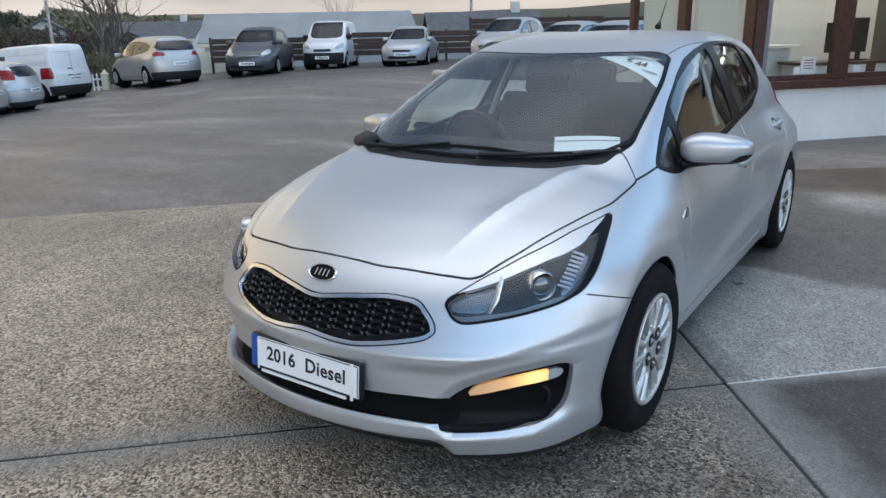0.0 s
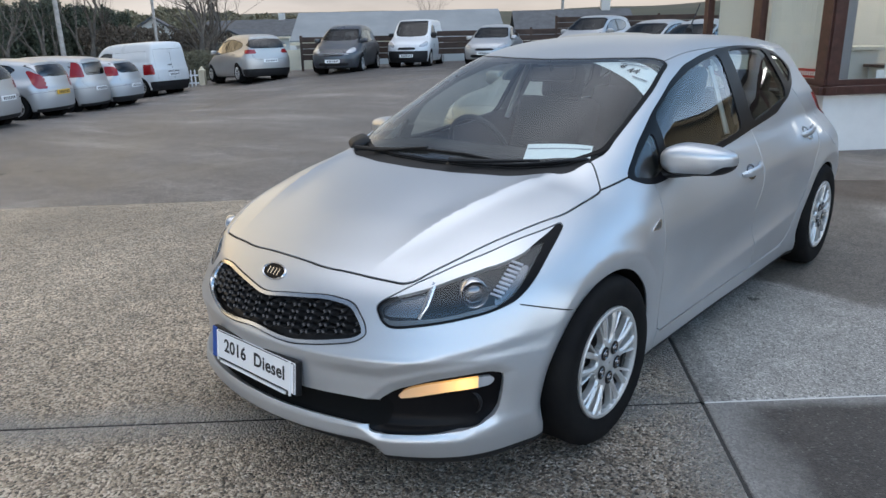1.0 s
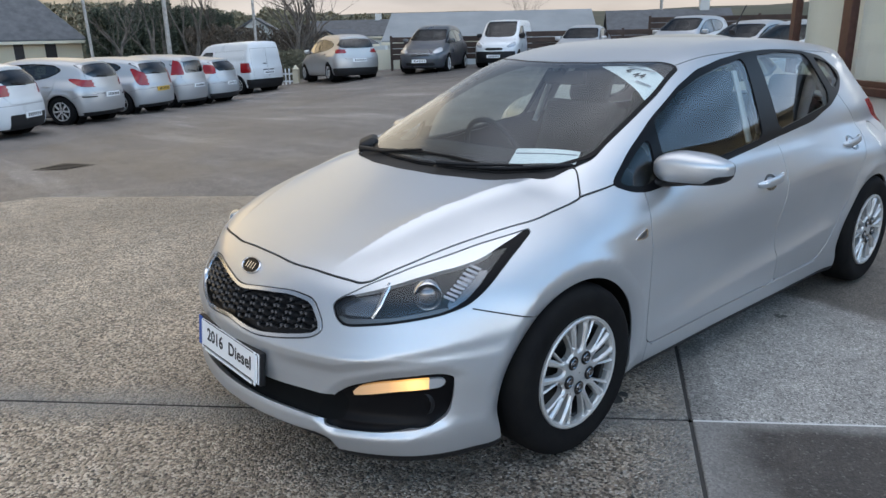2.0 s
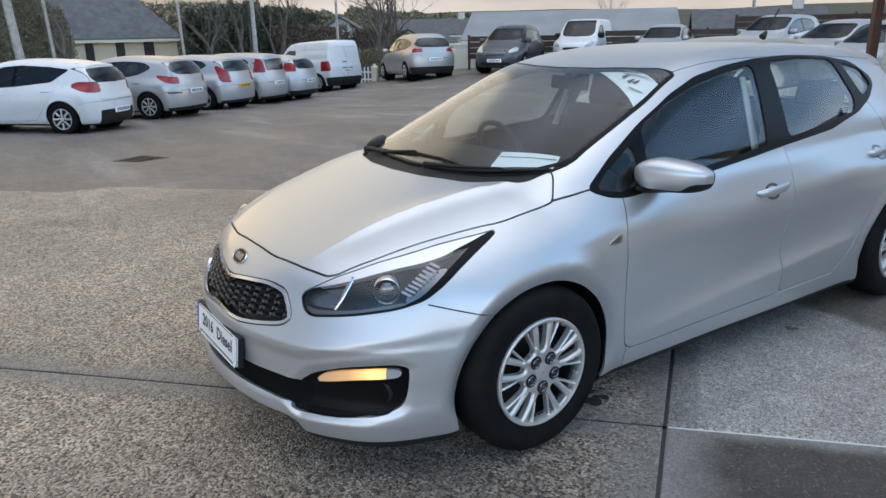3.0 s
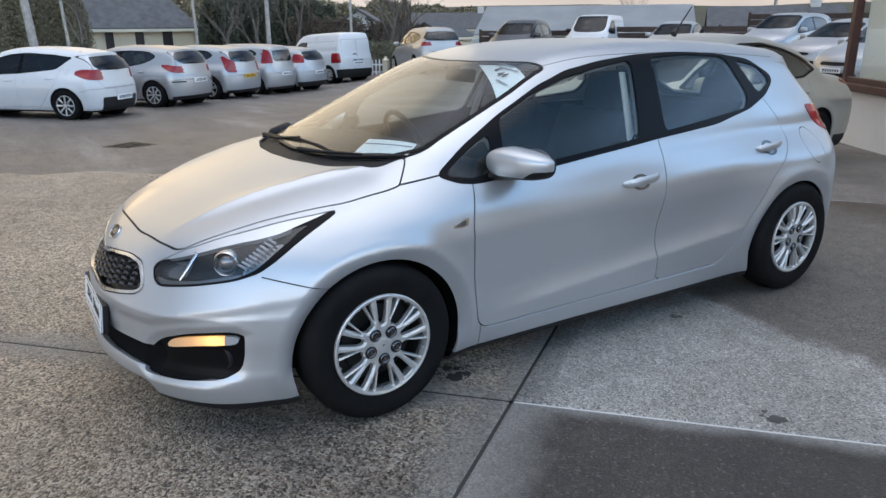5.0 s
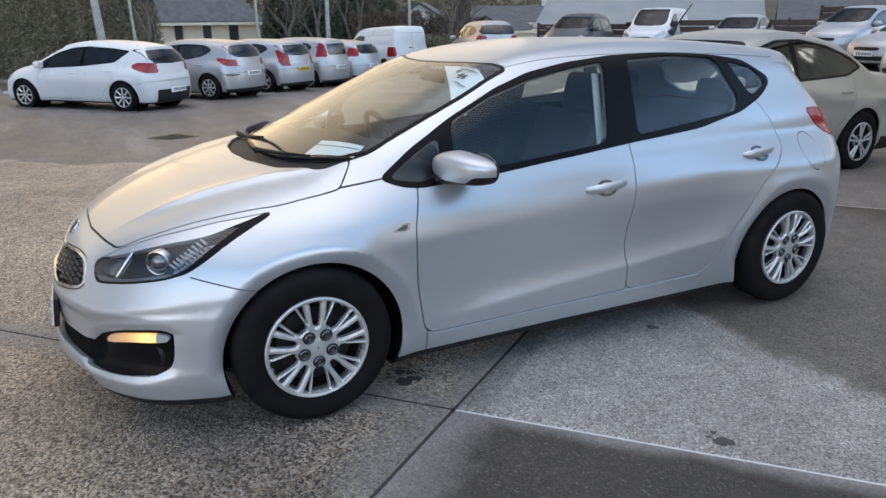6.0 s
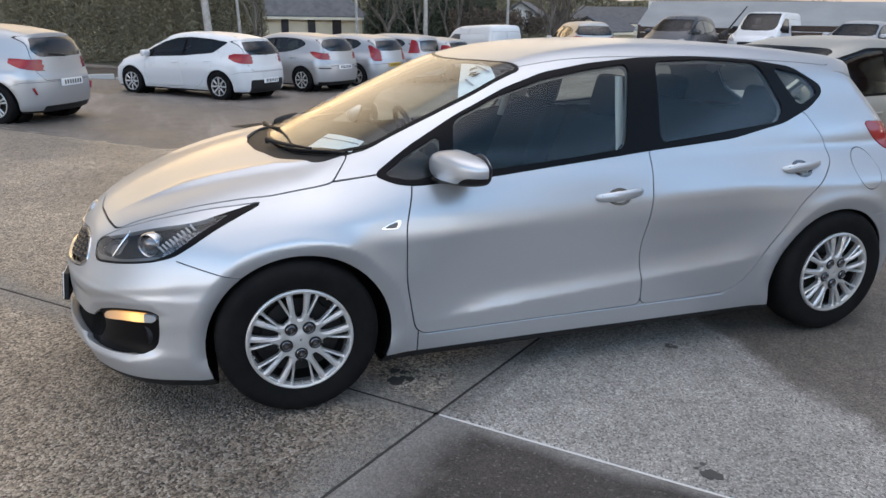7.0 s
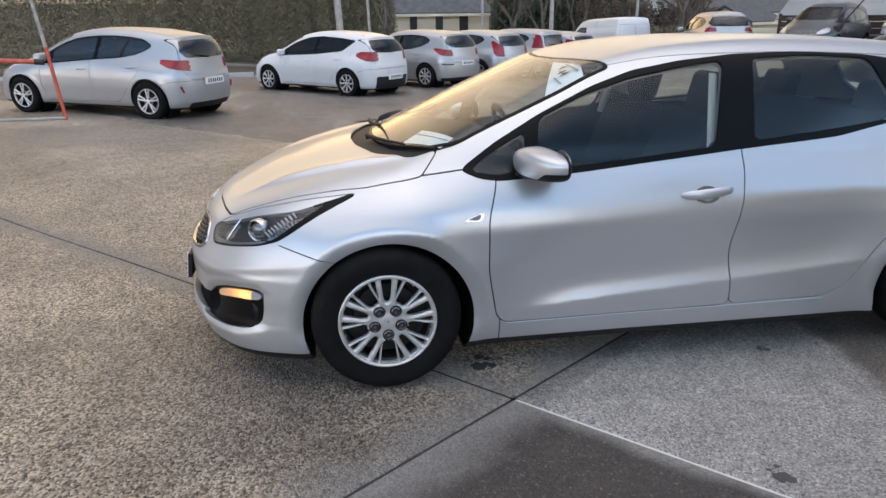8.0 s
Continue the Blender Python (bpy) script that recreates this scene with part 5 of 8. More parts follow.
def wet_ground(name, kind):
    """kind: asphalt, pebbles (exposed aggregate), pale (dry brushed concrete) or dark (damp concrete)."""
    m = material(name, (0.2, 0.2, 0.2), 0.6)
    co = node(m, "ShaderNodeNewGeometry").outputs["Position"]
    stones = node(m, "ShaderNodeTexVoronoi", Scale={"asphalt": 140.0, "pebbles": 105.0, "pale": 150.0, "dark": 130.0}[kind])
    link(m, co, stones.inputs["Vector"])
    tone = node(m, "ShaderNodeSeparateXYZ")
    link(m, stones.outputs["Color"], tone.inputs[0])
    tones = {"asphalt": [(0.0, (0.108, 0.092, 0.080)), (0.6, (0.196, 0.168, 0.146)), (0.93, (0.285, 0.248, 0.218)), (1.0, (0.48, 0.425, 0.38))],
             "pebbles": [(0.0, (0.036, 0.027, 0.019)), (0.26, (0.245, 0.192, 0.140)), (0.66, (0.62, 0.50, 0.372)), (1.0, (0.92, 0.82, 0.68))],
             "pale": [(0.0, (0.094, 0.089, 0.082)), (0.25, (0.240, 0.228, 0.210)), (0.75, (0.340, 0.324, 0.298)), (1.0, (0.54, 0.515, 0.478))],
             "dark": [(0.0, (0.025, 0.020, 0.017)), (0.5, (0.047, 0.039, 0.032)), (0.93, (0.070, 0.059, 0.050)), (1.0, (0.15, 0.14, 0.125))]}[kind]
    col = blend_of(m, tone.outputs[0], tones)
    blot = noise_of(m, 0.55, 6, 0.6, co)
    fine = noise_of(m, 6.0, 6, 0.65, co)
    damp = blend_of(m, blot, [(0.40, grey(0.0)), (0.58, grey(1.0))])
    dark = m.node_tree.nodes.new("ShaderNodeMixRGB")
    dark.blend_type = "MULTIPLY"
    dark.inputs["Fac"].default_value = 1.0
    k = {"asphalt": 0.72, "pebbles": 0.66, "pale": 0.80, "dark": 0.70}[kind]
    link(m, col, dark.inputs["Color1"])
    link(m, blend_of(m, blot, [(0.40, grey(1.0)), (0.60, grey(k))]), dark.inputs["Color2"])
    grime = m.node_tree.nodes.new("ShaderNodeMixRGB")
    grime.blend_type = "MULTIPLY"
    grime.inputs["Fac"].default_value = 1.0
    link(m, dark.outputs[0], grime.inputs["Color1"])
    link(m, blend_of(m, fine, [(0.3, grey(0.74)), (0.7, grey(1.12))]), grime.inputs["Color2"])
    last = grime.outputs[0]
    if kind == "asphalt":                               # pale dried streaks swept by the tyres
        swept = node(m, "ShaderNodeMapping")
        swept.inputs["Rotation"].default_value = (0, 0, radians(-14))
        swept.inputs["Scale"].default_value = (0.10, 0.75, 1.0)
        link(m, co, swept.inputs["Vector"])
        streak = m.node_tree.nodes.new("ShaderNodeMixRGB")
        streak.blend_type, streak.inputs["Fac"].default_value = "MULTIPLY", 1.0
        link(m, last, streak.inputs["Color1"])
        link(m, blend_of(m, noise_of(m, 1.6, 6, 0.62, swept.outputs[0]), [(0.38, (0.80, 0.79, 0.78)), (0.55, (0.98, 0.99, 1.0)), (0.66, (1.55, 1.60, 1.66))]), streak.inputs["Color2"])
        last = streak.outputs[0]
        pool = node(m, "ShaderNodeVectorMath")           # the ground stays wet and dark along the timber fence
        pool.operation = "DISTANCE"
        pool.inputs[1].default_value = (-16.0, 20.5, 0.0)
        link(m, co, pool.inputs[0])
        brim = node(m, "ShaderNodeMath")
        brim.operation = "MULTIPLY_ADD"
        link(m, noise_of(m, 0.5, 5, 0.6, co), brim.inputs[0])
        brim.inputs[1].default_value = 3.0
        link(m, pool.outputs["Value"], brim.inputs[2])
        tenth = node(m, "ShaderNodeMath")
        tenth.operation = "MULTIPLY"
        link(m, brim.outputs[0], tenth.inputs[0])
        tenth.inputs[1].default_value = 0.05
        soaked = m.node_tree.nodes.new("ShaderNodeMixRGB")
        soaked.blend_type, soaked.inputs["Fac"].default_value = "MULTIPLY", 1.0
        link(m, last, soaked.inputs["Color1"])
        link(m, blend_of(m, tenth.outputs[0], [(0.38, (0.42, 0.42, 0.43)), (0.56, (1.0, 1.0, 1.0))]), soaked.inputs["Color2"])
        last = soaked.outputs[0]
    if kind == "pale":
        far = node(m, "ShaderNodeVectorMath")          # the wet patch behind the car
        far.operation = "DISTANCE"
        far.inputs[1].default_value = (1.25, 4.38, 0.0)
        link(m, co, far.inputs[0])
        ragged = node(m, "ShaderNodeMath")
        ragged.operation = "MULTIPLY_ADD"
        link(m, noise_of(m, 1.3, 6, 0.6, co), ragged.inputs[0])
        ragged.inputs[1].default_value = 0.6
        link(m, far.outputs["Value"], ragged.inputs[2])
        soak = m.node_tree.nodes.new("ShaderNodeMixRGB")
        soak.blend_type = "MULTIPLY"
        soak.inputs["Fac"].default_value = 1.0
        scaled_far = node(m, "ShaderNodeMath")
        scaled_far.operation = "MULTIPLY"
        link(m, ragged.outputs[0], scaled_far.inputs[0])
        scaled_far.inputs[1].default_value = 0.2
        link(m, last, soak.inputs["Color1"])
        link(m, blend_of(m, scaled_far.outputs[0], [(0.10, (1.05, 1.03, 1.0)), (0.17, (0.42, 0.39, 0.36)), (0.515, (0.42, 0.39, 0.36)), (0.532, (1.0, 1.0, 1.0))]), soak.inputs["Color2"])
        last = soak.outputs[0]
        split_co = node(m, "ShaderNodeSeparateXYZ")      # brown silt towards the showroom
        link(m, co, split_co.inputs[0])
        silt_edge = node(m, "ShaderNodeMath")
        silt_edge.operation = "MULTIPLY_ADD"
        link(m, noise_of(m, 0.9, 5, 0.6, co), silt_edge.inputs[0])
        silt_edge.inputs[1].default_value = 1.2
        link(m, split_co.outputs["Y"], silt_edge.inputs[2])
        silt_low = node(m, "ShaderNodeMath")
        silt_low.operation = "MULTIPLY"
        link(m, silt_edge.outputs[0], silt_low.inputs[0])
        silt_low.inputs[1].default_value = 0.1
        silt = m.node_tree.nodes.new("ShaderNodeMixRGB")
        silt.blend_type, silt.inputs["Fac"].default_value = "MULTIPLY", 1.0
        link(m, last, silt.inputs["Color1"])
        link(m, blend_of(m, silt_low.outputs[0], [(0.50, (1.0, 1.0, 1.0)), (0.545, (0.60, 0.49, 0.41))]), silt.inputs["Color2"])
        last = silt.outputs[0]
        gutter_off = node(m, "ShaderNodeVectorMath")     # a damp stripe along the dark joint
        gutter_off.operation = "SUBTRACT"
        link(m, co, gutter_off.inputs[0])
        gutter_off.inputs[1].default_value = (CROSS[0], CROSS[1], 0.0)
        gutter_way = node(m, "ShaderNodeVectorMath")
        gutter_way.operation = "DOT_PRODUCT"
        link(m, gutter_off.outputs[0], gutter_way.inputs[0])
        gutter_way.inputs[1].default_value = (math.sin(B0), -math.cos(B0), 0.0)
        stripe = m.node_tree.nodes.new("ShaderNodeMixRGB")
        stripe.blend_type, stripe.inputs["Fac"].default_value = "MULTIPLY", 1.0
        link(m, last, stripe.inputs["Color1"])
        link(m, blend_of(m, gutter_way.outputs["Value"], [(0.0, grey(0.66)), (0.115, grey(0.74)), (0.135, grey(1.0))]), stripe.inputs["Color2"])
        last = stripe.outputs[0]
    if kind == "pebbles":                               # darker within a ragged round beside the front wheel
        near_wheel = node(m, "ShaderNodeVectorMath")
        near_wheel.operation = "DISTANCE"
        near_wheel.inputs[1].default_value = (0.80, -0.22, 0.0)
        link(m, co, near_wheel.inputs[0])
        ragged_rim = node(m, "ShaderNodeMath")
        ragged_rim.operation = "MULTIPLY_ADD"
        link(m, noise_of(m, 1.8, 5, 0.6, co), ragged_rim.inputs[0])
        ragged_rim.inputs[1].default_value = 0.7
        link(m, near_wheel.outputs["Value"], ragged_rim.inputs[2])
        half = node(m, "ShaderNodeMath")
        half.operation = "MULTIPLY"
        link(m, ragged_rim.outputs[0], half.inputs[0])
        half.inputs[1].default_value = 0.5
        wheel_tone = m.node_tree.nodes.new("ShaderNodeMixRGB")
        wheel_tone.blend_type, wheel_tone.inputs["Fac"].default_value = "MULTIPLY", 1.0
        link(m, last, wheel_tone.inputs["Color1"])
        link(m, blend_of(m, half.outputs[0], [(0.30, (0.58, 0.59, 0.62)), (0.58, (1.0, 1.0, 1.0))]), wheel_tone.inputs["Color2"])
        last = wheel_tone.outputs[0]
    if kind in ("dark", "pebbles"):                     # dry pale margins along the joints
        spot = []
        for way in ((math.sin(B0), -math.cos(B0), 0.0), (-math.sin(A0), math.cos(A0), 0.0)):
            off = node(m, "ShaderNodeVectorMath")
            off.operation = "SUBTRACT"
            link(m, co, off.inputs[0])
            off.inputs[1].default_value = (CROSS[0], CROSS[1], 0.0)
            along = node(m, "ShaderNodeVectorMath")
            along.operation = "DOT_PRODUCT"
            link(m, off.outputs[0], along.inputs[0])
            along.inputs[1].default_value = way
            size = node(m, "ShaderNodeMath")
            size.operation = "ABSOLUTE"
            link(m, along.outputs["Value"], size.inputs[0])
            spot.append(size.outputs[0])
        wide = node(m, "ShaderNodeMath")
        wide.operation = "MULTIPLY"
        link(m, spot[1], wide.inputs[0])
        wide.inputs[1].default_value = 3.0 if kind == "dark" else 1.6
        edge = node(m, "ShaderNodeMath")
        edge.operation = "MINIMUM"
        link(m, spot[0], edge.inputs[0])
        link(m, wide.outputs[0], edge.inputs[1])
        rough_edge = node(m, "ShaderNodeMath")
        rough_edge.operation = "MULTIPLY_ADD"
        link(m, noise_of(m, 2.6, 6, 0.65, co), rough_edge.inputs[0])
        rough_edge.inputs[1].default_value = 0.5
        link(m, edge.outputs[0], rough_edge.inputs[2])
        dry_up = m.node_tree.nodes.new("ShaderNodeMixRGB")
        link(m, blend_of(m, rough_edge.outputs[0], [(0.30, grey(0.72 if kind == "dark" else 0.75)), (0.52, grey(0.0))]), dry_up.inputs["Fac"])
        link(m, last, dry_up.inputs["Color1"])
        pale_tone = m.node_tree.nodes.new("ShaderNodeMixRGB")
        pale_tone.blend_type, pale_tone.inputs["Fac"].default_value = "MULTIPLY", 1.0
        pale_tone.inputs["Color1"].default_value = (0.25, 0.24, 0.225, 1)
        link(m, blend_of(m, tone.outputs[1], [(0.0, grey(0.65)), (1.0, grey(1.25))]), pale_tone.inputs["Color2"])
        link(m, pale_tone.outputs[0], dry_up.inputs["Color2"])
        last = dry_up.outputs[0]
    link(m, last, shader(m).inputs["Base Color"])
    dry, wet = {"asphalt": (0.66, 0.46), "pebbles": (0.42, 0.28), "pale": (0.72, 0.5), "dark": (0.55, 0.34)}[kind]
    link(m, blend_of(m, blot, [(0.40, grey(dry)), (0.60, grey(wet))]), shader(m).inputs["Roughness"])
    height = node(m, "ShaderNodeMath")
    height.operation = "SUBTRACT"
    height.inputs[0].default_value = 1.0
    link(m, stones.outputs["Distance"], height.inputs[1])
    bump_of(m, height.outputs[0], {"asphalt": 0.45, "pebbles": 1.0, "pale": 0.35, "dark": 0.4}[kind], {"asphalt": 0.005, "pebbles": 0.016, "pale": 0.004, "dark": 0.005}[kind])
    return m


M_ASPHALT = wet_ground("damp_asphalt", "asphalt")
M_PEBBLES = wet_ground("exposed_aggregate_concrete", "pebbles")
M_PALE = wet_ground("pale_concrete", "pale")
M_DARK = wet_ground("damp_concrete", "dark")
M_FIELD = material("winter_grass", (0.07, 0.09, 0.03), 0.9)
fc = node(M_FIELD, "ShaderNodeNewGeometry").outputs["Position"]
link(M_FIELD, blend_of(M_FIELD, noise_of(M_FIELD, 0.03, 5, 0.6, fc), [(0.3, (0.030, 0.031, 0.019)), (0.5, (0.046, 0.047, 0.025)), (0.62, (0.064, 0.053, 0.034)), (0.75, (0.027, 0.025, 0.018))]), shader(M_FIELD).inputs["Base Color"])


def sheet(name, xs, ys, height, mats, pick):
    verts = [(x, y, height(x, y)) for x in xs for y in ys]
    n = len(ys)
    faces = [(i * n + j, (i + 1) * n + j, (i + 1) * n + j + 1, i * n + j + 1) for i in range(len(xs) - 1) for j in range(n - 1)]
    me = bpy.data.meshes.new(name)
    me.from_pydata(verts, [], faces)
    for m in mats:
        me.materials.append(m)
    for p in me.polygons:
        p.material_index = pick(p.center)
        p.use_smooth = True
    return new(name, me)


def grid_lines(lo, hi, fine_lo, fine_hi, fine, coarse):
    out, q = [], lo
    while q < hi:
        out.append(q)
        q += fine if fine_lo <= q < fine_hi else coarse
        if out[-1] < fine_lo < q:
            q = fine_lo
    return out + [hi]


def yard_z(x, y):
    a, b = slab_axes(x, y)
    under = -16.2 < a < 9.0 and -8.2 < b < 4.05
    return ground_z(x, y) - (0.035 if under else 0.0)


def yard_kind(c):
    return 1 if (c.x < -26.5 or c.y > 32 or c.x > 30 or c.y < -28) else 0


xs = grid_lines(-900, 900, -34, 14, 0.5, 36)
ys = grid_lines(-900, 900, -14, 30, 0.5, 36)
tagged(sheet("ground", xs, ys, yard_z, [M_ASPHALT, M_FIELD], yard_kind), "damp brown-grey asphalt yard with fields beyond", "ground", kind="structure")


def concrete_slab(a0, a1, b0, b1, mat, label):
    """One cast slab with rounded edges, laid to the fall of the yard."""
    g = 0.006
    na, nb = max(2, int((a1 - a0) / 0.5)), max(2, int((b1 - b0) / 0.5))

    def lines(lo, hi, n):
        core = [lo + g + 0.012 + (hi - lo - 2 * g - 0.024) * k / n for k in range(n + 1)]
        return [(lo + g, -0.05), (lo + g, -0.008), (lo + g + 0.004, -0.002)] + [(q, 0.0) for q in core] + [(hi - g - 0.004, -0.002), (hi - g, -0.008), (hi - g, -0.05)]
    la, lb = lines(a0, a1, na), lines(b0, b1, nb)
    verts, n = [], len(lb)
    for a, da in la:
        for b, db in lb:
            x, y = from_axes(a, b)
            verts.append((x, y, ground_z(x, y) + min(da, db)))
    faces = [(i * n + j, (i + 1) * n + j, (i + 1) * n + j + 1, i * n + j + 1) for i in range(len(la) - 1) for j in range(n - 1)]
    me = bpy.data.meshes.new("concrete_slab")
    me.from_pydata(verts, [], faces)
    me.materials.append(mat)
    ob = new("concrete_slab", me)
    return tagged(ob, label, "pavement", "slabs of the forecourt", "structure")


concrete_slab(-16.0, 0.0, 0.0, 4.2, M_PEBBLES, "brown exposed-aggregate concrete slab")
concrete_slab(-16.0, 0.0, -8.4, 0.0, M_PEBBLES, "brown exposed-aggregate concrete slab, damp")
concrete_slab(0.0, 9.2, 0.0, 4.2, M_PALE, "pale grey dry concrete slab")
concrete_slab(0.0, 9.2, -8.4, 0.0, M_DARK, "dark damp concrete slab")


def filler(name, a0, a1, b0, b1, mat):
    """A thin strip of joint filler between two slabs."""
    bm = bmesh.new()
    n = 40
    rows = []
    for k in range(n + 1):
        q = k / n
        ca, cb = a0 + (a1 - a0) * q, b0 + (b1 - b0) * q
        along_a = abs(a1 - a0) > abs(b1 - b0)
        row = []
        for s in (-0.0105, 0.0105):
            x, y = from_axes(ca + (0 if along_a else s), cb + (s if along_a else 0))
            row.append(bm.verts.new((x, y, ground_z(x, y) - 0.006)))
        rows.append(row)
    for p, q in zip(rows, rows[1:]):
        bm.faces.new((p[0], p[1], q[1], q[0]))
    return tagged(part(name, bm, mat), "narrow joint filled between concrete slabs", "joint", kind="structure")


M_LIGHTJOINT = material("pale_joint_mortar", (0.58, 0.57, 0.545), 0.9)
M_DARKJOINT = material("dark_joint_tar", (0.03, 0.028, 0.026), 0.8)
filler("slab_joint", 0.0, 9.2, 0.0, 0.0, M_LIGHTJOINT)
filler("slab_joint", -16.0, 0.0, 0.0, 0.0, M_DARKJOINT)
filler("slab_joint", 0.0, 0.0, -8.4, 4.2, M_DARKJOINT)
filler("slab_edge", -16.0, 9.2, 4.21, 4.21, M_LIGHTJOINT)

# oil marks on the slabs
M_OIL = material("oil_mark", (0.055, 0.052, 0.048), 0.5)


def oil_mark(x, y, r, seed):
    rnd = random.Random(seed)
    bm = bmesh.new()
    for k in range(7):
        cx, cy, rr = x + rnd.uniform(-r, r) * 1.2, y + rnd.uniform(-r, r) * 0.8, r * rnd.uniform(0.25, 0.7)
        ring = [bm.verts.new((cx + rr * rnd.uniform(0.6, 1.15) * math.cos(t), cy + rr * rnd.uniform(0.6, 1.15) * math.sin(t), 0.0012 + 0.0002 * k + ground_z(cx, cy))) for t in (2 * math.pi * i / 14 for i in range(14))]
        bm.faces.new(ring)
    tagged(part("oil_mark", bm, M_OIL), "small dark oil stain on the concrete", "stain", kind="structure")


oil_mark(0.675, 0.43, 0.060, 3)
oil_mark(1.69, 1.28, 0.033, 5)
oil_mark(0.80, 1.77, 0.030, 8)

# drain cover in the yard
bm = bmesh.new()
zc = ground_z(-8.4, 0.6)
box(bm, (0.55, 0.55, 0.03), pose(-8.4, 0.6, zc - 0.008, 0, 0, 30), 0.006)
cover_frame = tagged(part("drain_cover", bm, M_DISC), "dark iron drain cover in the asphalt", "drain cover")
for k in range(5):
    bm = bmesh.new()
    box(bm, (0.44, 0.035, 0.012), pose(-8.4, 0.6, zc + 0.009, 0, 0, 30) @ pose(0, -0.18 + 0.09 * k, 0), 0.003)
    part("bar", bm, M_BLACK, cover_frame)


# ---- the parked cars ----
def scaled(points, ku, kv, du=0.0):
    return [(u * ku + du, v * kv) for u, v in points]


HERO_SIDE = [(0.12, 0.75), (0.2, 0.80), (0.27, 0.835), (0.40, 0.852), (0.55, 0.868), (0.66, 0.868), (0.75, 0.856), (0.82, 0.84), (0.88, 0.82),
             (0.95, 0.785), (1.0, 0.755), (1.2, 0.66), (1.32, 0.60), (1.42, 0.54), (1.55, 0.45)]


def body(style, height, width, base, front, rear):
    """A Shape for a parked car. front, rear: overhangs before and behind the axles."""
    k, w = height / 1.47, width / 1.78
    T = {
        "hatch": [(-front - 0.05, 0.60), (-front + 0.08, 0.73), (-0.45, 0.87), (-0.05, 0.96), (0.05, 0.99), (0.35, 1.13), (0.95, 1.38), (1.25, 1.44), (1.6, 1.47), (base - 0.5, 1.455), (base + 0.1, 1.40), (base + 0.42, 1.33), (base + 0.5, 1.27), (base + rear + 0.05, 0.96), (base + rear + 0.2, 0.8)],
        "tall": [(-front - 0.05, 0.62), (-front + 0.1, 0.76), (-0.3, 0.90), (-0.05, 0.97), (0.5, 1.22), (0.95, 1.41), (1.3, 1.46), (base - 0.7, 1.47), (base + 0.1, 1.445), (base + 0.45, 1.40), (base + 0.52, 1.34), (base + rear + 0.02, 0.95), (base + rear + 0.1, 0.8)],
        "mpv": [(-front - 0.05, 0.56), (-front + 0.12, 0.68), (-0.45, 0.80), (-0.2, 0.88), (0.3, 1.08), (0.9, 1.33), (1.3, 1.43), (1.8, 1.47), (base - 0.1, 1.45), (base + 0.5, 1.38), (base + 0.62, 1.31), (base + rear + 0.02, 0.90), (base + rear + 0.1, 0.8)],
        "van": [(-front - 0.05, 0.60), (-front + 0.1, 0.72), (-0.3, 0.83), (0.0, 0.90), (0.4, 1.14), (0.75, 1.36), (1.0, 1.43), (1.5, 1.465), (base, 1.47), (base + 0.5, 1.45), (base + rear - 0.04, 1.41), (base + rear + 0.02, 1.3), (base + rear + 0.05, 1.0)],
        "saloon": [(-front - 0.05, 0.58), (-front + 0.1, 0.74), (-0.4, 0.88), (0.05, 0.97), (0.4, 1.13), (1.0, 1.39), (1.35, 1.45), (1.7, 1.47), (base - 0.6, 1.44), (base - 0.1, 1.34), (base + 0.3, 1.16), (base + 0.52, 1.06), (base + 0.9, 1.03), (base + rear, 0.98), (base + rear + 0.1, 0.8)],
    }[style]
    boxy = style == "van"
    side = [(z, x * (0.94 + 0.06 * min(1, z)) if not boxy else max(x, 0.80 - 0.25 * max(0.0, z - 1.0))) for z, x in HERO_SIDE]
    end = base + rear
    steep = 0.35 if style != "van" else 0.1
    return Shape(
        top=scaled(T, 1, k), side=scaled(side, k, w),
        low=[(-front, 0.92), (-0.5, 0.96), (0, 1.0), (1.2, 0.99), (base, 1.005), (end - 0.3, 0.98), (end, 0.93)],
        high=[(-0.3, 0.95), (0.4, 0.96), (1.3, 1.0), (base - 0.5, 0.98 if not boxy else 1.0), (base + 0.2, 0.92 if not boxy else 1.0), (end, 0.84 if not boxy else 0.98)],
        nose=scaled([(z, y + (0.893 - front)) for z, y in [(0.10, -0.78), (0.2, -0.86), (0.3, -0.89), (0.42, -0.893), (0.5, -0.88), (0.578, -0.86), (0.65, -0.82), (0.70, -0.79), (0.75, -0.73), (0.82, -0.60), (1.0, -0.3)]], k, 1),
        tail=scaled([(0.15, end - 0.1), (0.3, end - 0.02), (0.5, end), (0.68, end - 0.01), (0.78, end - 0.04), (0.95, end - 0.07), (1.3, end - 0.07 - 0.2 * steep), (1.5, end - 0.12 - 0.3 * steep)], k, 1),
        wheels=(0.0, base), radius=0.315, belt=(0.75 * k, 0.97 * k), floor=0.17, skeleton=(-0.3, base + 0.25, 0.6), round_top=0.11 if not boxy else 0.09,
        crown=(0.07, 0.3) if not boxy else (0.05, 0.15), bow=(0.42, 0.5), tailbow=(0.25, 0.35) if not boxy else (0.08, 0.12), wrap=(0.25, -0.12 if not boxy else 0.0))


M_DARKGLASS = pane("dark_window_glass", (0.10, 0.11, 0.12), 0.02)
M_SOFTGLASS = pane("grey_window_glass", (0.24, 0.28, 0.27), 0.07, 0.0, 0.10)
M_FARSCREEN = pane("far_windscreen_glass", (0.12, 0.135, 0.14), 0.03, 0.0, 0.05, 8.0)
M_ORANGE = material("yellow_plate", (0.70, 0.42, 0.05), 0.4)


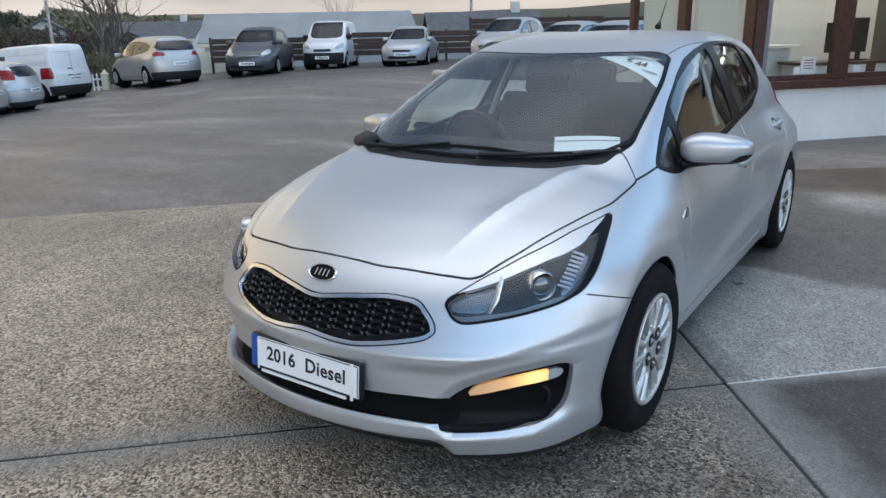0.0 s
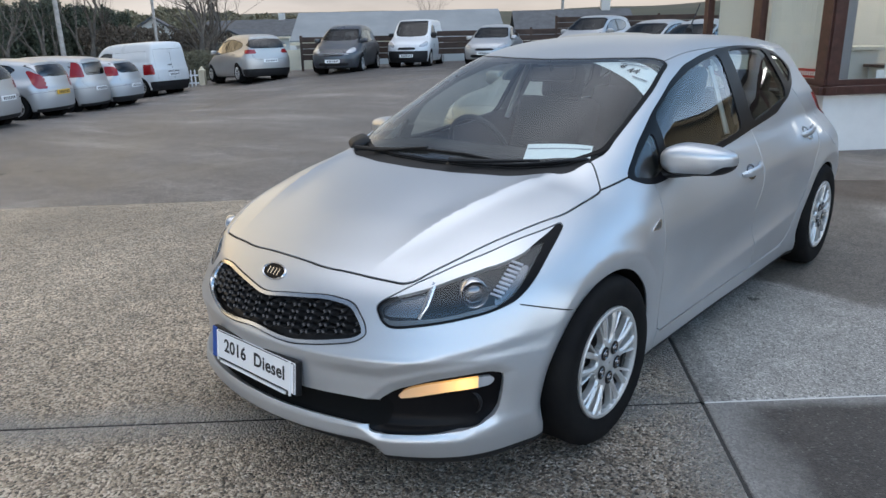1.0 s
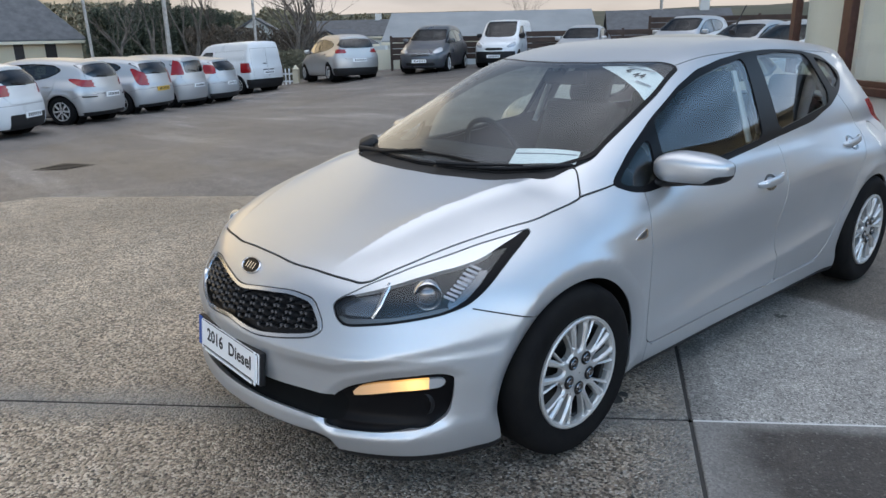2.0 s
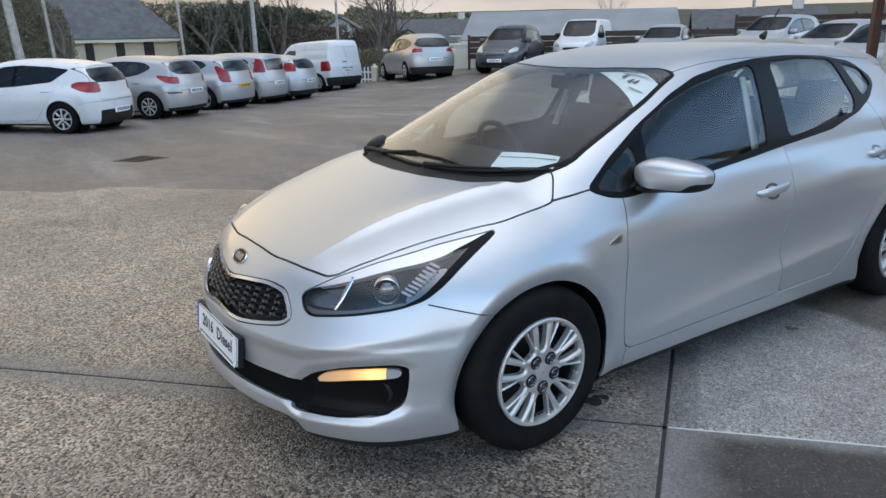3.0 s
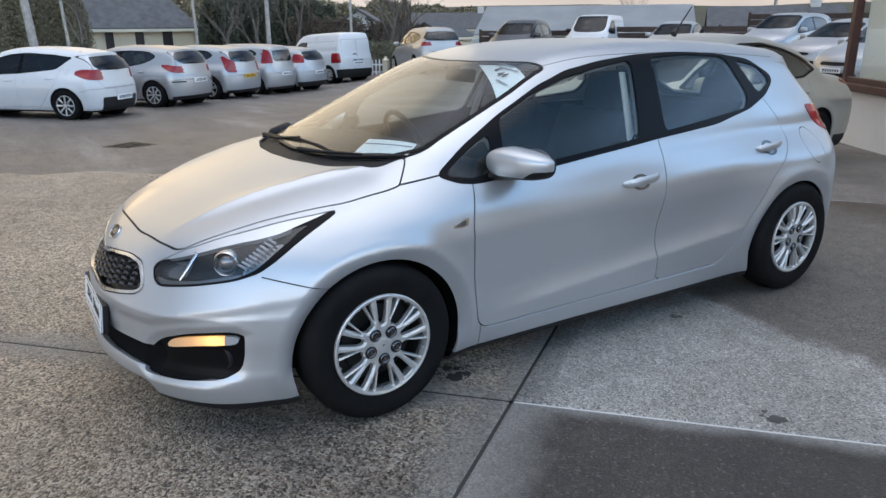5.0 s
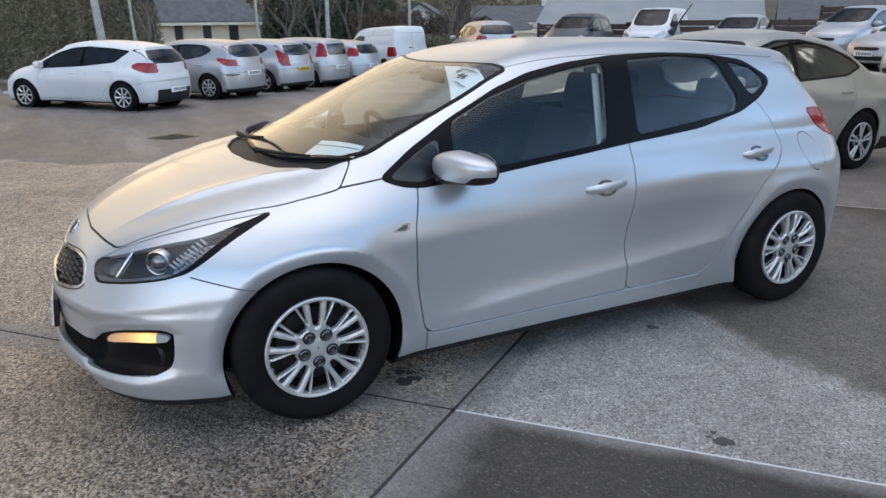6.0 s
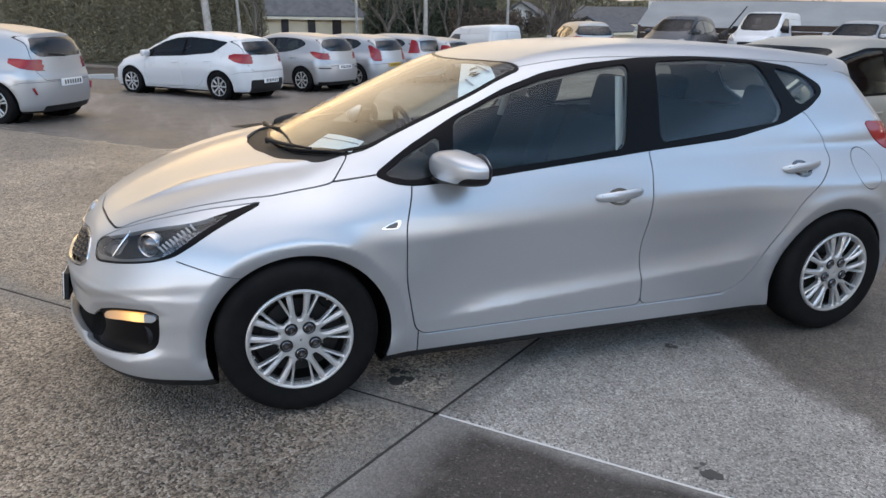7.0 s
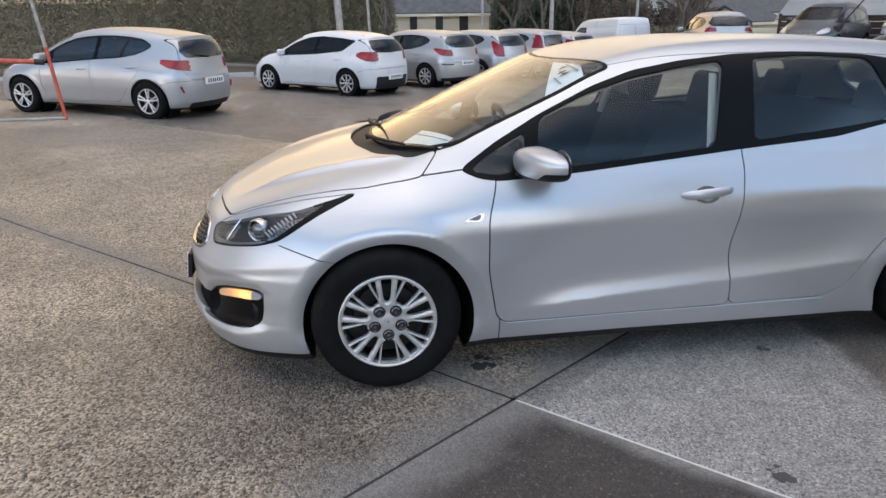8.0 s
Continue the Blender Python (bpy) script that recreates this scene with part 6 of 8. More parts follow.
def parked_car(name, label, m, style, paint_mat, height=1.48, width=1.77, base=2.6, front=0.88, rear=0.78, step=0.04, rim="five", dlo=None, rear_glass=None, lamp=None, lamp_plane="yz",
               glass=None, panels=False, black_bumper=False, valance=(0.34, 0.9), plate="white", grille=True, van=False, strip=False, marker=False, chrome=False, plate_z=0.0):
    car = empty(name, m, label, "van" if van else "car", "parked cars")
    S = body(style, height, width, base, front, rear)
    k, end = height / 1.47, base + rear
    c = Cutter(S, step)
    glass = glass or M_SOFTGLASS
    R = 0.315
    for y0 in (0.0, base):
        c.cut(lambda q: np.where(q.v[:, 0] > 0.42, np.hypot(q.v[:, 1] - y0, q.v[:, 2] - R) - R - 0.05, 1.0))
    under = c.cut(lambda q: q.v[:, 2] - 0.21)
    panel("underbody", S, c.v, under, M_GRAIN, car)
    z1 = S.top(np.array([0.12]))[0]
    z2 = S.top(np.array([0.9]))[0]
    screen = [(-0.3, 0.02), (0.0, 0.02), (0.4, 0.10), (0.57, 0.22), (0.655 * width / 1.78, 0.40), (0.57, 1.02), (0.3, 0.92), (0.0, 0.88), (-0.3, 0.92)]
    scr = c.shape_cut("xy", screen, lambda x, y, z: (z > 0.82) & (y < 1.4), 0.0, 2)
    panel("windscreen", S, c.v, scr, M_FARSCREEN, car, flange=0)
    if dlo is None:
        dlo = [(u * base / 2.65 + (0.0 if u < 1.5 else 0.0), v * k) for u, v in DLO]
    win = c.shape_cut("yz", dlo, lambda x, y, z: (x > 0.3) & (z > 0.78), 0.0, 2)
    bars = [0.66 * base / 2.65, 1.60 * base / 2.65]
    v, t = c.v, win
    d = inside_of(v[:, 1], v[:, 2], outline(dlo, 2))
    v, t, rim_t = clip(v, t, d + 0.022)
    frame_t = [rim_t]
    for bar in bars:
        v, post, t = clip(v, t, np.abs(v[:, 1] - bar - 0.08 * (v[:, 2] - 1.1)) - 0.035)
        frame_t.append(post)
    for s in ("left", "right"):
        panel("side_window", S, v, t, glass, car, s, flange=0, shift=-0.003)
        panel("window_surround", S, v, np.concatenate(frame_t), M_BLACKGLOSS, car, s, flange=0)
    rg = rear_glass or [(-0.3, 1.00 * k), (0.50, 1.01 * k), (0.585, 1.10 * k), (0.50, 1.275 * k), (-0.3, 1.30 * k)]
    if rg != "none":
        g = c.shape_cut("xz", rg, lambda x, y, z: y > base - 0.1, 0.004, 2)
        panel("rear_window", S, c.v, g, glass, car, flange=0, label="dark rear window")
    tl = lamp or [(end - 0.42, 0.985 * k), (end - 0.2, 1.0 * k), (end + 0.1, 0.97 * k), (end + 0.1, 0.87 * k), (end - 0.2, 0.86 * k)]
    if lamp_plane == "yz":
        g = c.shape_cut("yz", tl, lambda x, y, z: (x > 0.45) & (y > base + 0.2), 0.003, 2)
    else:
        g = c.shape_cut("xz", tl, lambda x, y, z: (y > base + 0.2), 0.003, 2)
    for s in ("left", "right"):
        panel("tail_lamp", S, c.v, g, M_RED, car, s, flange=0.01, shift=0.002)
    hl = scaled([(-0.30, 0.645), (-0.28, 0.595), (-0.10, 0.612), (0.10, 0.66), (0.22, 0.75), (0.12, 0.775), (-0.12, 0.72)], 1.0, k, 0.712 - 0.8 * front)
    g = c.shape_cut("sz", hl, lambda x, y, z: (x > 0.33) & (y < 0.0) & (z > 0.45), 0.003, 2)
    for s in ("left", "right"):
        panel("headlight", S, c.v, g, M_WHITELENS, car, s, flange=0.01)
    if grille:
        g = c.shape_cut("xz", [(-0.3, 0.60 * k), (0.30, 0.60 * k), (0.36, 0.56 * k), (0.32, 0.52 * k), (-0.3, 0.51 * k)], lambda x, y, z: y < -0.3, 0.0, 2)
        panel("grille", S, c.v, g, M_BLACK, car, flange=0, shift=-0.02)
        g = c.shape_cut("xz", [(-0.3, 0.37), (0.50, 0.37), (0.56, 0.31), (0.48, 0.26), (-0.3, 0.26)], lambda x, y, z: y < -0.3, 0.0, 2)
        panel("lower_intake", S, c.v, g, M_BLACK, car, flange=0, shift=-0.02)
    if van:
        g = c.cut(lambda q: np.where(q.v[:, 1] > base + 0.30, np.maximum(np.maximum(q.v[:, 0] - 0.70, 0.50 - q.v[:, 2]), q.v[:, 2] - 1.60), 1.0), 0.007)
        panel("rear_door", S, c.v, g, paint_mat, car, "left")
        panel("rear_door", S, c.v, g, paint_mat, car, "right")
        bm = bmesh.new()
        seam = shoot(S, [(0, end + 1.0, 0.52 + 0.11 * q) for q in range(10)], (0, -1, 0))
        tube(bm, [(0, q[1] - 0.001, q[2]) for q in seam], 0.0045, 6)
        part("rear_door_seam", bm, M_GAP, car)
    if black_bumper:
        top = black_bumper if isinstance(black_bumper, float) else 0.42
        g = c.cut(lambda q: np.where(q.v[:, 1] < -0.42, q.v[:, 2] - top, 1.0))
        panel("front_bumper", S, c.v, g, M_GRAIN, car, label="black plastic front bumper")
        g = c.cut(lambda q: np.where(q.v[:, 1] > base + 0.40, q.v[:, 2] - top, 1.0))
        panel("rear_bumper", S, c.v, g, M_GRAIN, car, label="black plastic rear bumper")
    else:
        g = c.cut(lambda q: np.where(q.v[:, 1] > base + 0.42, np.maximum(q.v[:, 2] - valance[0], q.v[:, 0] - valance[1]), 1.0))
        panel("rear_valance", S, c.v, g, M_GRAIN, car, flange=0.02, shift=-0.008, label="black plastic rear valance")
        g = c.cut(lambda q: np.where((q.v[:, 1] > end - 0.5), q.v[:, 2] - 0.64 * k + 0.3 * np.maximum(0, end - 0.25 - q.v[:, 1]), 1.0), 0.005)
        panel("rear_bumper", S, c.v, g, paint_mat, car)
        g = c.cut(lambda q: np.where((q.v[:, 1] < -0.42), q.v[:, 2] - 0.62 * k, 1.0), 0.005)
        panel("front_bumper", S, c.v, g, paint_mat, car)
    if not van and style != "saloon":
        g = c.shape_cut("xz", [(-0.3, 0.66 * k), (0.50, 0.66 * k), (0.60, 0.80 * k), (0.615, 1.02 * k), (0.56, 1.30 * k), (-0.3, 1.335 * k)], lambda x, y, z: y > base + 0.1, 0.007, 1)
        if len(g):
            panel("tailgate", S, c.v, g, paint_mat, car)
        xs = [-0.50 + 0.1 * q for q in range(11)]
        edge = shoot(S, [(x, end + 1.0, (1.325 - 0.12 * x * x) * k) for x in xs], (0, -1, 0))
        bm = bmesh.new()
        tube(bm, [(p[0], p[1] + 0.012, p[2]) for p in edge], [0.012] + [0.030] * 9 + [0.012], 8, 0.6, up=(0, 1, 0.3))
        part("roof_spoiler", bm, paint_mat, car, smooth=True)
        foot = shoot(S, [(0.02, end + 1.0, 1.015 * k), (0.16, end + 1.0, 1.035 * k), (0.33, end + 1.0, 1.05 * k)], (0, -1, 0))
        bm = bmesh.new()
        tube(bm, [(p[0], p[1] + 0.022, p[2]) for p in foot], [0.022, 0.011, 0.007], 7)
        part("rear_wiper", bm, M_BLACK, car, smooth=True)
    if chrome:
        for zz in (0.56 * k, 0.60 * k):
            p = shoot(S, [(x, -front - 1.0, zz + 0.025 * (1 - abs(x) / 0.1 if abs(x) < 0.1 else 0)) for x in (-0.55, -0.35, -0.1, 0.0, 0.1, 0.35, 0.55)], (0, 1, 0))
            bm = bmesh.new()
            tube(bm, [(q[0], q[1] - 0.004, q[2]) for q in p], 0.013, 8, 0.7)
            part("grille_bar", bm, M_CHROME, car, "bright bar across the grille", smooth=True)
    if van:
        for x0, x1, zz in ((0.06, 0.26, 0.83), (-0.26, -0.06, 0.83), (0.03, 0.20, 1.05)):
            p = shoot(S, [(x0, end + 1.0, zz), (x1, end + 1.0, zz)], (0, -1, 0))
            bm = bmesh.new()
            tube(bm, [(q[0], q[1] + 0.01, q[2]) for q in p], 0.022, 8, 0.7)
            part("rear_door_handle", bm, M_BLACK, car, "black handle on the rear doors", smooth=True)
    for sg in (1, -1):
        if strip:
            p = shoot(S, [(0.50, end + 1.0, 0.60 * k), (0.62, end + 1.0, 0.60 * k), (0.72, end + 1.0, 0.605 * k), (0.79, end + 1.0, 0.61 * k)], (0, -1, 0))
            bm = bmesh.new()
            tube(bm, [(sg * q[0], q[1] + 0.004, q[2]) for q in p], 0.026, 8, 0.6)
            part("rub_strip", bm, M_BLACK, car, "black bumper rub strip", smooth=True)
        if marker:
            p = shoot(S, [(0.66, end + 1.0, 0.46), (0.70, end + 1.0, 0.56)], (0, -1, 0))
            bm = bmesh.new()
            tube(bm, [(sg * q[0], q[1] + 0.002, q[2]) for q in p], [0.024, 0.034], 8, 0.6)
            part("reflector", bm, M_RED, car, "red reflector in the rear bumper", smooth=True)
    bon = c.shape_cut("xy", [(-0.3, -front + 0.17), (0.45, -front + 0.24), (0.66, -0.1), (0.66, 0.25), (0.4, 0.05), (-0.3, 0.0)], lambda x, y, z: (z > 0.6) & (y < 0.4), 0.006, 2)
    panel("bonnet", S, c.v, bon, paint_mat, car)
    if van:
        doors = [("front_door", [(0.42, 0.25), (0.46, 1.2), (0.9, 2.0), (1.5, 2.0), (1.5, 0.25)]), ("side_panel", [(1.5, 0.25), (1.5, 1.55), (base + 0.35, 1.55), (base + 0.35, 0.8), (base - 0.4, 0.25)])]
    else:
        doors = [("front_door", [(0.46, 1.2), (0.43, 0.5), (0.5, 0.26), (1.5, 0.27), (1.5, 1.2)]), ("rear_door", [(1.5, 1.2), (1.5, 0.27), (base - 0.62, 0.28), (base - 0.4, 0.52), (base - 0.15, 0.8), (base - 0.08, 1.2)])]
    for nm, poly in doors:
        g = c.shape_cut("yz", poly, lambda x, y, z: (x > 0.45) & (z < 1.4 * k), 0.006, 1)
        for s in ("left", "right"):
            door = panel(nm, S, c.v, g, paint_mat, car, s, flange=0.01)
            if nm != "side_panel":
                hy, hz = (1.33, 0.80 * k) if nm == "front_door" else (base - 0.32, 0.85 * k)
                p = shoot(S, [(1.4, hy, hz)], (-1, 0, 0))[0]
                sg = 1 if s == "left" else -1
                bm = bmesh.new()
                tube(bm, [(sg * p[0], hy - 0.10, hz), (sg * (p[0] + 0.03), hy - 0.05, hz), (sg * (p[0] + 0.03), hy + 0.05, hz + 0.006), (sg * p[0], hy + 0.10, hz + 0.01)], [0.008, 0.015, 0.015, 0.008], 6, 0.6, up=(1, 0, 0))
                part("door_handle", bm, paint_mat, door, smooth=True)
    panel("body_shell", S, c.v, c.t, paint_mat, car)
    joint = [j for j in c.joints if len(j)]
    panel("panel_joints", S, c.v, np.concatenate(joint), M_GAP, car, flange=0.0, shift=-0.006)
    # dark lining seen through the glass
    v, t = S.mesh(0.09)
    v, _, t = clip(v, t, np.where((v[:, 0] > 0.3) & (v[:, 2] > 0.8), inside_of(v[:, 1], v[:, 2], outline(dlo, 2)) + 0.02, 1.0))
    v, _, t = clip(v, t, np.where((v[:, 2] > 0.82) & (v[:, 1] < 1.4), inside_of(v[:, 0], v[:, 1], outline(screen, 2)), 1.0))
    if rg != "none":
        v, _, t = clip(v, t, np.where(v[:, 1] > base - 0.1, inside_of(v[:, 0], v[:, 2], outline(rg, 2)), 1.0))
    panel("cabin_lining", S, v, t, M_CABIN, car, flange=0, shift=-0.05)
    for x in (0.36, -0.36):
        bm = bmesh.new()
        cushion(bm, (0.48, 0.14, 0.62 * k), pose(x, 1.45, 0.78 * k, -20))
        cushion(bm, (0.26, 0.10, 0.20), pose(x, 1.60, 1.18 * k, -14), 0.4)
        part("seat", bm, M_SEAT, car, smooth=True)
    bm = bmesh.new()
    cushion(bm, (1.1, 0.14, 0.55 * k), pose(0, base - 0.25, 0.75 * k, -20))
    part("rear_seat", bm, M_SEAT, car, smooth=True)
    for y0 in (0.0, base):
        for s in (1, -1):
            bm = bmesh.new()
            lathe(bm, [(R + 0.055, 0.30), (R + 0.055, 0.0), (0.01, 0.0)], 32, pose(s * 0.46, y0, R, 0, s * 90, 0))
            well = part("wheel_well", bm, M_WELL, car, smooth=True)
            wheel(car, pose(s * (width / 2 - 0.125), y0, R, 0, 0, 0 if s > 0 else 180), R=R, r=0.205, width=0.2, style=rim)
            p = shoot(S, [(1.5, 0.42, 0.95 * k)], (-1, 0, 0))[0] if y0 == 0 else None
            if p is not None:
                bm = bmesh.new()
                cushion(bm, (0.22, 0.13, 0.15), pose(s * (p[0] + 0.12), 0.52, 0.97 * k), 0.4)
                tube(bm, [(s * (p[0] - 0.03), 0.48, 0.93 * k), (s * (p[0] + 0.06), 0.50, 0.94 * k)], 0.025, 8)
                part("door_mirror", bm, M_BLACK if van else paint_mat, car, smooth=True)
    # plates with bars in place of the writing
    for y, zz, turn, tone in ((end, plate_z or (0.62 * k if not van else 0.72), 180, M_ORANGE if plate == "yellow" else M_PLATE), (-front, 0.42, 0, M_PLATE)):
        q = shoot(S, [(0, y + (1.0 if turn else -1.0), zz)], (0, -1.0 if turn else 1.0, 0))[0]
        mm = Matrix.Translation((0, q[1] + (0.012 if turn else -0.012), zz)) @ pose(0, 0, 0, 90, 0, turn)
        bm = bmesh.new()
        box(bm, (0.52, 0.112, 0.012), mm, 0.003)
        pl = part("number_plate", bm, tone, car)
        bm = bmesh.new()
        for j in range(7):
            box(bm, (0.034, 0.066, 0.002), mm @ Matrix.Translation((-0.17 + 0.062 * j, 0, 0.0075)))
        part("plate_bars", bm, M_INK, pl)
    return car


def place(x, y, heading, base):
    q = pose(x, y, 0, 0, 0, heading) @ pose(0, -base / 2, 0)
    nose, tail = q @ Vector((0, 0, 0)), q @ Vector((0, base, 0))
    zn, zt = ground_z(nose.x, nose.y), ground_z(tail.x, tail.y)
    tilt = math.degrees(math.atan2(zt - zn, base))
    return pose(x, y, 0.5 * (zn + zt), 0, 0, heading) @ pose(0, 0, 0, tilt, 0, 0) @ pose(0, -base / 2, 0)


P_WHITE = paint("white_car_paint", (0.62, 0.63, 0.64), 0.0, 0.3, 0.1)
P_SILVER = paint("silver_car_paint", (0.43, 0.43, 0.435), 0.6, 0.36)
P_SILVER2 = paint("cool_silver_car_paint", (0.42, 0.435, 0.455), 0.6, 0.36)
P_GOLD = paint("champagne_car_paint", (0.43, 0.42, 0.41), 0.55, 0.36)
P_BEIGE = paint("beige_car_paint", (0.40, 0.385, 0.34), 0.5, 0.33)
P_DARK = paint("dark_grey_car_paint", (0.030, 0.035, 0.045), 0.4, 0.30)

parked_car("parked_hatchback", "silver five-door hatchback with alloy wheels on the asphalt", place(-10.46, -3.93, -27, 2.65), "hatch", P_SILVER2, 1.47, 1.78, 2.65, 0.88, 0.72, 0.028, "five",
           lamp=[(2.70, 0.985), (2.95, 0.985), (3.6, 0.95), (3.6, 0.83), (3.26, 0.80), (3.04, 0.86)], marker=True, valance=(0.28, 0.55))
parked_car("parked_hatchback", "white five-door hatchback with dark rear glass and black rear bumper insert", place(-15.19, -0.10, -43, 2.6), "hatch", P_WHITE, 1.475, 1.76, 2.6, 0.86, 0.80, 0.03, "eight",
           glass=M_DARKGLASS, lamp=[(2.72, 0.965), (2.95, 1.035), (3.6, 1.02), (3.6, 0.83), (3.2, 0.82), (2.98, 0.875)], valance=(0.47, 0.58), plate_z=0.45,
           dlo=[(0.30, 0.93), (0.45, 0.89), (1.6, 0.95), (2.38, 1.03), (2.74, 1.27), (2.3, 1.325), (1.7, 1.36), (1.3, 1.33), (0.95, 1.24), (0.6, 1.09)])
parked_car("parked_hatchback", "silver hatchback with large red tail lamps and a hubcapped wheel", place(-17.32, 2.25, -50, 2.6), "hatch", P_SILVER, 1.50, 1.81, 2.6, 0.90, 0.77, 0.035, "eight",
           rear_glass=[(-0.3, 1.02), (0.45, 1.03), (0.60, 1.12), (0.56, 1.24), (0.42, 1.33), (-0.3, 1.34)], lamp=[(2.74, 1.035), (2.98, 1.02), (3.6, 0.92), (3.6, 0.80), (3.15, 0.83), (2.90, 0.94)], strip=True, valance=(0.27, 0.9))
parked_car("parked_hatchback", "silver hatchback with upright red tail lamps and a yellow plate", place(-19.04, 4.16, -54, 2.65), "hatch", P_SILVER2, 1.48, 1.77, 2.65, 0.85, 0.75, 0.035, "five",
           lamp=[(2.90, 1.17), (3.02, 1.17), (3.6, 0.88), (3.6, 0.72), (3.20, 0.74)], plate="yellow", valance=(0.26, 0.9))
parked_car("parked_hatchback", "silver tall hatchback with high upright red lamps", place(-20.9, 6.05, -56, 2.6), "tall", P_SILVER, 1.55, 1.69, 2.6, 0.80, 0.68, 0.04, "ten",
           rear_glass=[(-0.3, 1.03), (0.42, 1.03), (0.47, 1.1), (0.45, 1.40), (-0.3, 1.42)], lamp=[(0.50, 0.98), (0.52, 1.42), (0.8, 1.40), (0.9, 0.98)], lamp_plane="xz", valance=(0.26, 0.9))
parked_car("parked_hatchback", "silver hatchback with a dark wide rear window", place(-22.05, 7.52, -56, 2.64), "hatch", P_SILVER2, 1.50, 1.84, 2.64, 0.88, 0.80, 0.04, "ten",
           glass=M_DARKGLASS, lamp=[(0.60, 0.95), (0.56, 1.22), (0.75, 1.25), (0.9, 0.95)], lamp_plane="xz")
NO_WINDOWS = [(0.36, 1.16), (0.50, 1.06), (1.42, 1.06), (1.42, 1.55), (0.98, 1.56), (0.62, 1.36)]
parked_car("panel_van", "white panel van with closed rear doors and black bumper", place(-24.9, 10.85, -74, 2.72), "van", P_WHITE, 1.88, 1.84, 2.72, 0.90, 0.76, 0.04, "ten", dlo=NO_WINDOWS, rear_glass="none",
           lamp=[(0.795, 0.74), (0.795, 1.10), (0.95, 1.10), (0.95, 0.74)], lamp_plane="xz", black_bumper=0.50, van=True)
MPV_DLO = [(0.10, 1.02), (0.5, 0.98), (1.6, 1.03), (2.6, 1.08), (3.05, 1.18), (3.1, 1.30), (2.7, 1.42), (2.0, 1.50), (1.5, 1.50), (1.1, 1.43), (0.7, 1.29)]
parked_car("parked_people_carrier", "champagne people carrier with a black rear window", place(-22.08, 13.95, -103, 2.85), "mpv", P_GOLD, 1.66, 1.88, 2.85, 0.95, 0.97, 0.04, "five", dlo=MPV_DLO, glass=M_DARKGLASS,
           rear_glass=[(-0.3, 1.12), (0.60, 1.13), (0.68, 1.22), (0.56, 1.44), (-0.3, 1.47)], lamp=[(3.30, 1.08), (3.5, 1.10), (4.0, 1.06), (4.0, 0.96), (3.5, 0.95)], black_bumper=0.44)
parked_car("parked_people_carrier", "dark grey people carrier with pale headlights", place(-19.1, 16.4, 35, 2.73), "mpv", P_DARK, 1.67, 1.83, 2.73, 0.90, 0.85, 0.04, "five", dlo=MPV_DLO, chrome=True)
parked_car("panel_van", "white van with black front bumper beside the timber fence", place(-18.9, 20.0, 32, 2.69), "van", P_WHITE, 1.81, 1.72, 2.69, 0.82, 0.65, 0.04, "ten", dlo=NO_WINDOWS, rear_glass="none",
           lamp=[(0.70, 0.72), (0.70, 1.02), (0.95, 1.02), (0.95, 0.72)], lamp_plane="xz", black_bumper=0.60, van=True)
parked_car("parked_saloon", "pale silver saloon facing the forecourt", place(-15.8, 21.2, 27, 2.72), "saloon", P_SILVER2, 1.45, 1.81, 2.72, 1.0, 0.95, 0.04, "five")
parked_car("parked_hatchback", "silver family hatchback beside the timber fence", place(-11.6, 21.6, 8, 2.7), "tall", P_SILVER2, 1.56, 1.76, 2.7, 0.9, 0.8, 0.04, "five")
parked_car("parked_saloon", "silver saloon with a bright grille", place(-8.2, 19.3, -4, 2.7), "saloon", P_SILVER, 1.43, 1.78, 2.7, 0.95, 0.95, 0.04, "five")
parked_car("parked_hatchback", "silver hatchback near the showroom", place(-5.9, 17.2, -8, 2.6), "hatch", P_SILVER2, 1.48, 1.77, 2.6, 0.88, 0.78, 0.04, "five")
SALOON_DLO = [(0.30, 0.93), (0.5, 0.90), (1.6, 0.96), (2.45, 1.0), (2.78, 1.09), (2.60, 1.20), (2.2, 1.31), (1.8, 1.37), (1.4, 1.36), (0.95, 1.25), (0.6, 1.09)]
parked_car("parked_saloon", "beige metallic saloon with five-spoke alloy wheels by the showroom", place(-2.36, 5.47, 2.2, 2.65), "saloon", P_BEIGE, 1.46, 1.84, 2.65, 0.92, 1.10, 0.025, "five", dlo=SALOON_DLO, rear_glass="none",
           lamp=[(3.32, 0.95), (3.5, 0.99), (4.1, 0.97), (4.1, 0.83), (3.6, 0.85)])


# ---- the showroom ----
CORNER = Vector((-0.42, 7.61, 0))
WAY_A, WAY_B = Vector((-0.823, 0.568, 0)), Vector((0.671, 0.741, 0))
GZ = -0.12
M_RENDER = material("white_render", (0.80, 0.80, 0.79), 0.85)
link(M_RENDER, blend_of(M_RENDER, noise_of(M_RENDER, 1.6, 7, 0.65), [(0.3, (0.72, 0.72, 0.71)), (0.7, (0.83, 0.83, 0.82))]), shader(M_RENDER).inputs["Base Color"])
bump_of(M_RENDER, noise_of(M_RENDER, 120, 3), 0.2, 0.003)
M_BROWN = material("brown_window_frame", (0.06, 0.024, 0.02), 0.38)
link(M_BROWN, blend_of(M_BROWN, noise_of(M_BROWN, 14, 5), [(0.3, (0.045, 0.018, 0.015)), (0.7, (0.078, 0.032, 0.027))]), shader(M_BROWN).inputs["Base Color"])
M_SHOPGLASS = pane("showroom_glass", (0.90, 0.93, 0.92), 0.01, 0.0, 0.05)
M_BLIND = material("ivory_blind", (0.80, 0.78, 0.70), 0.8)
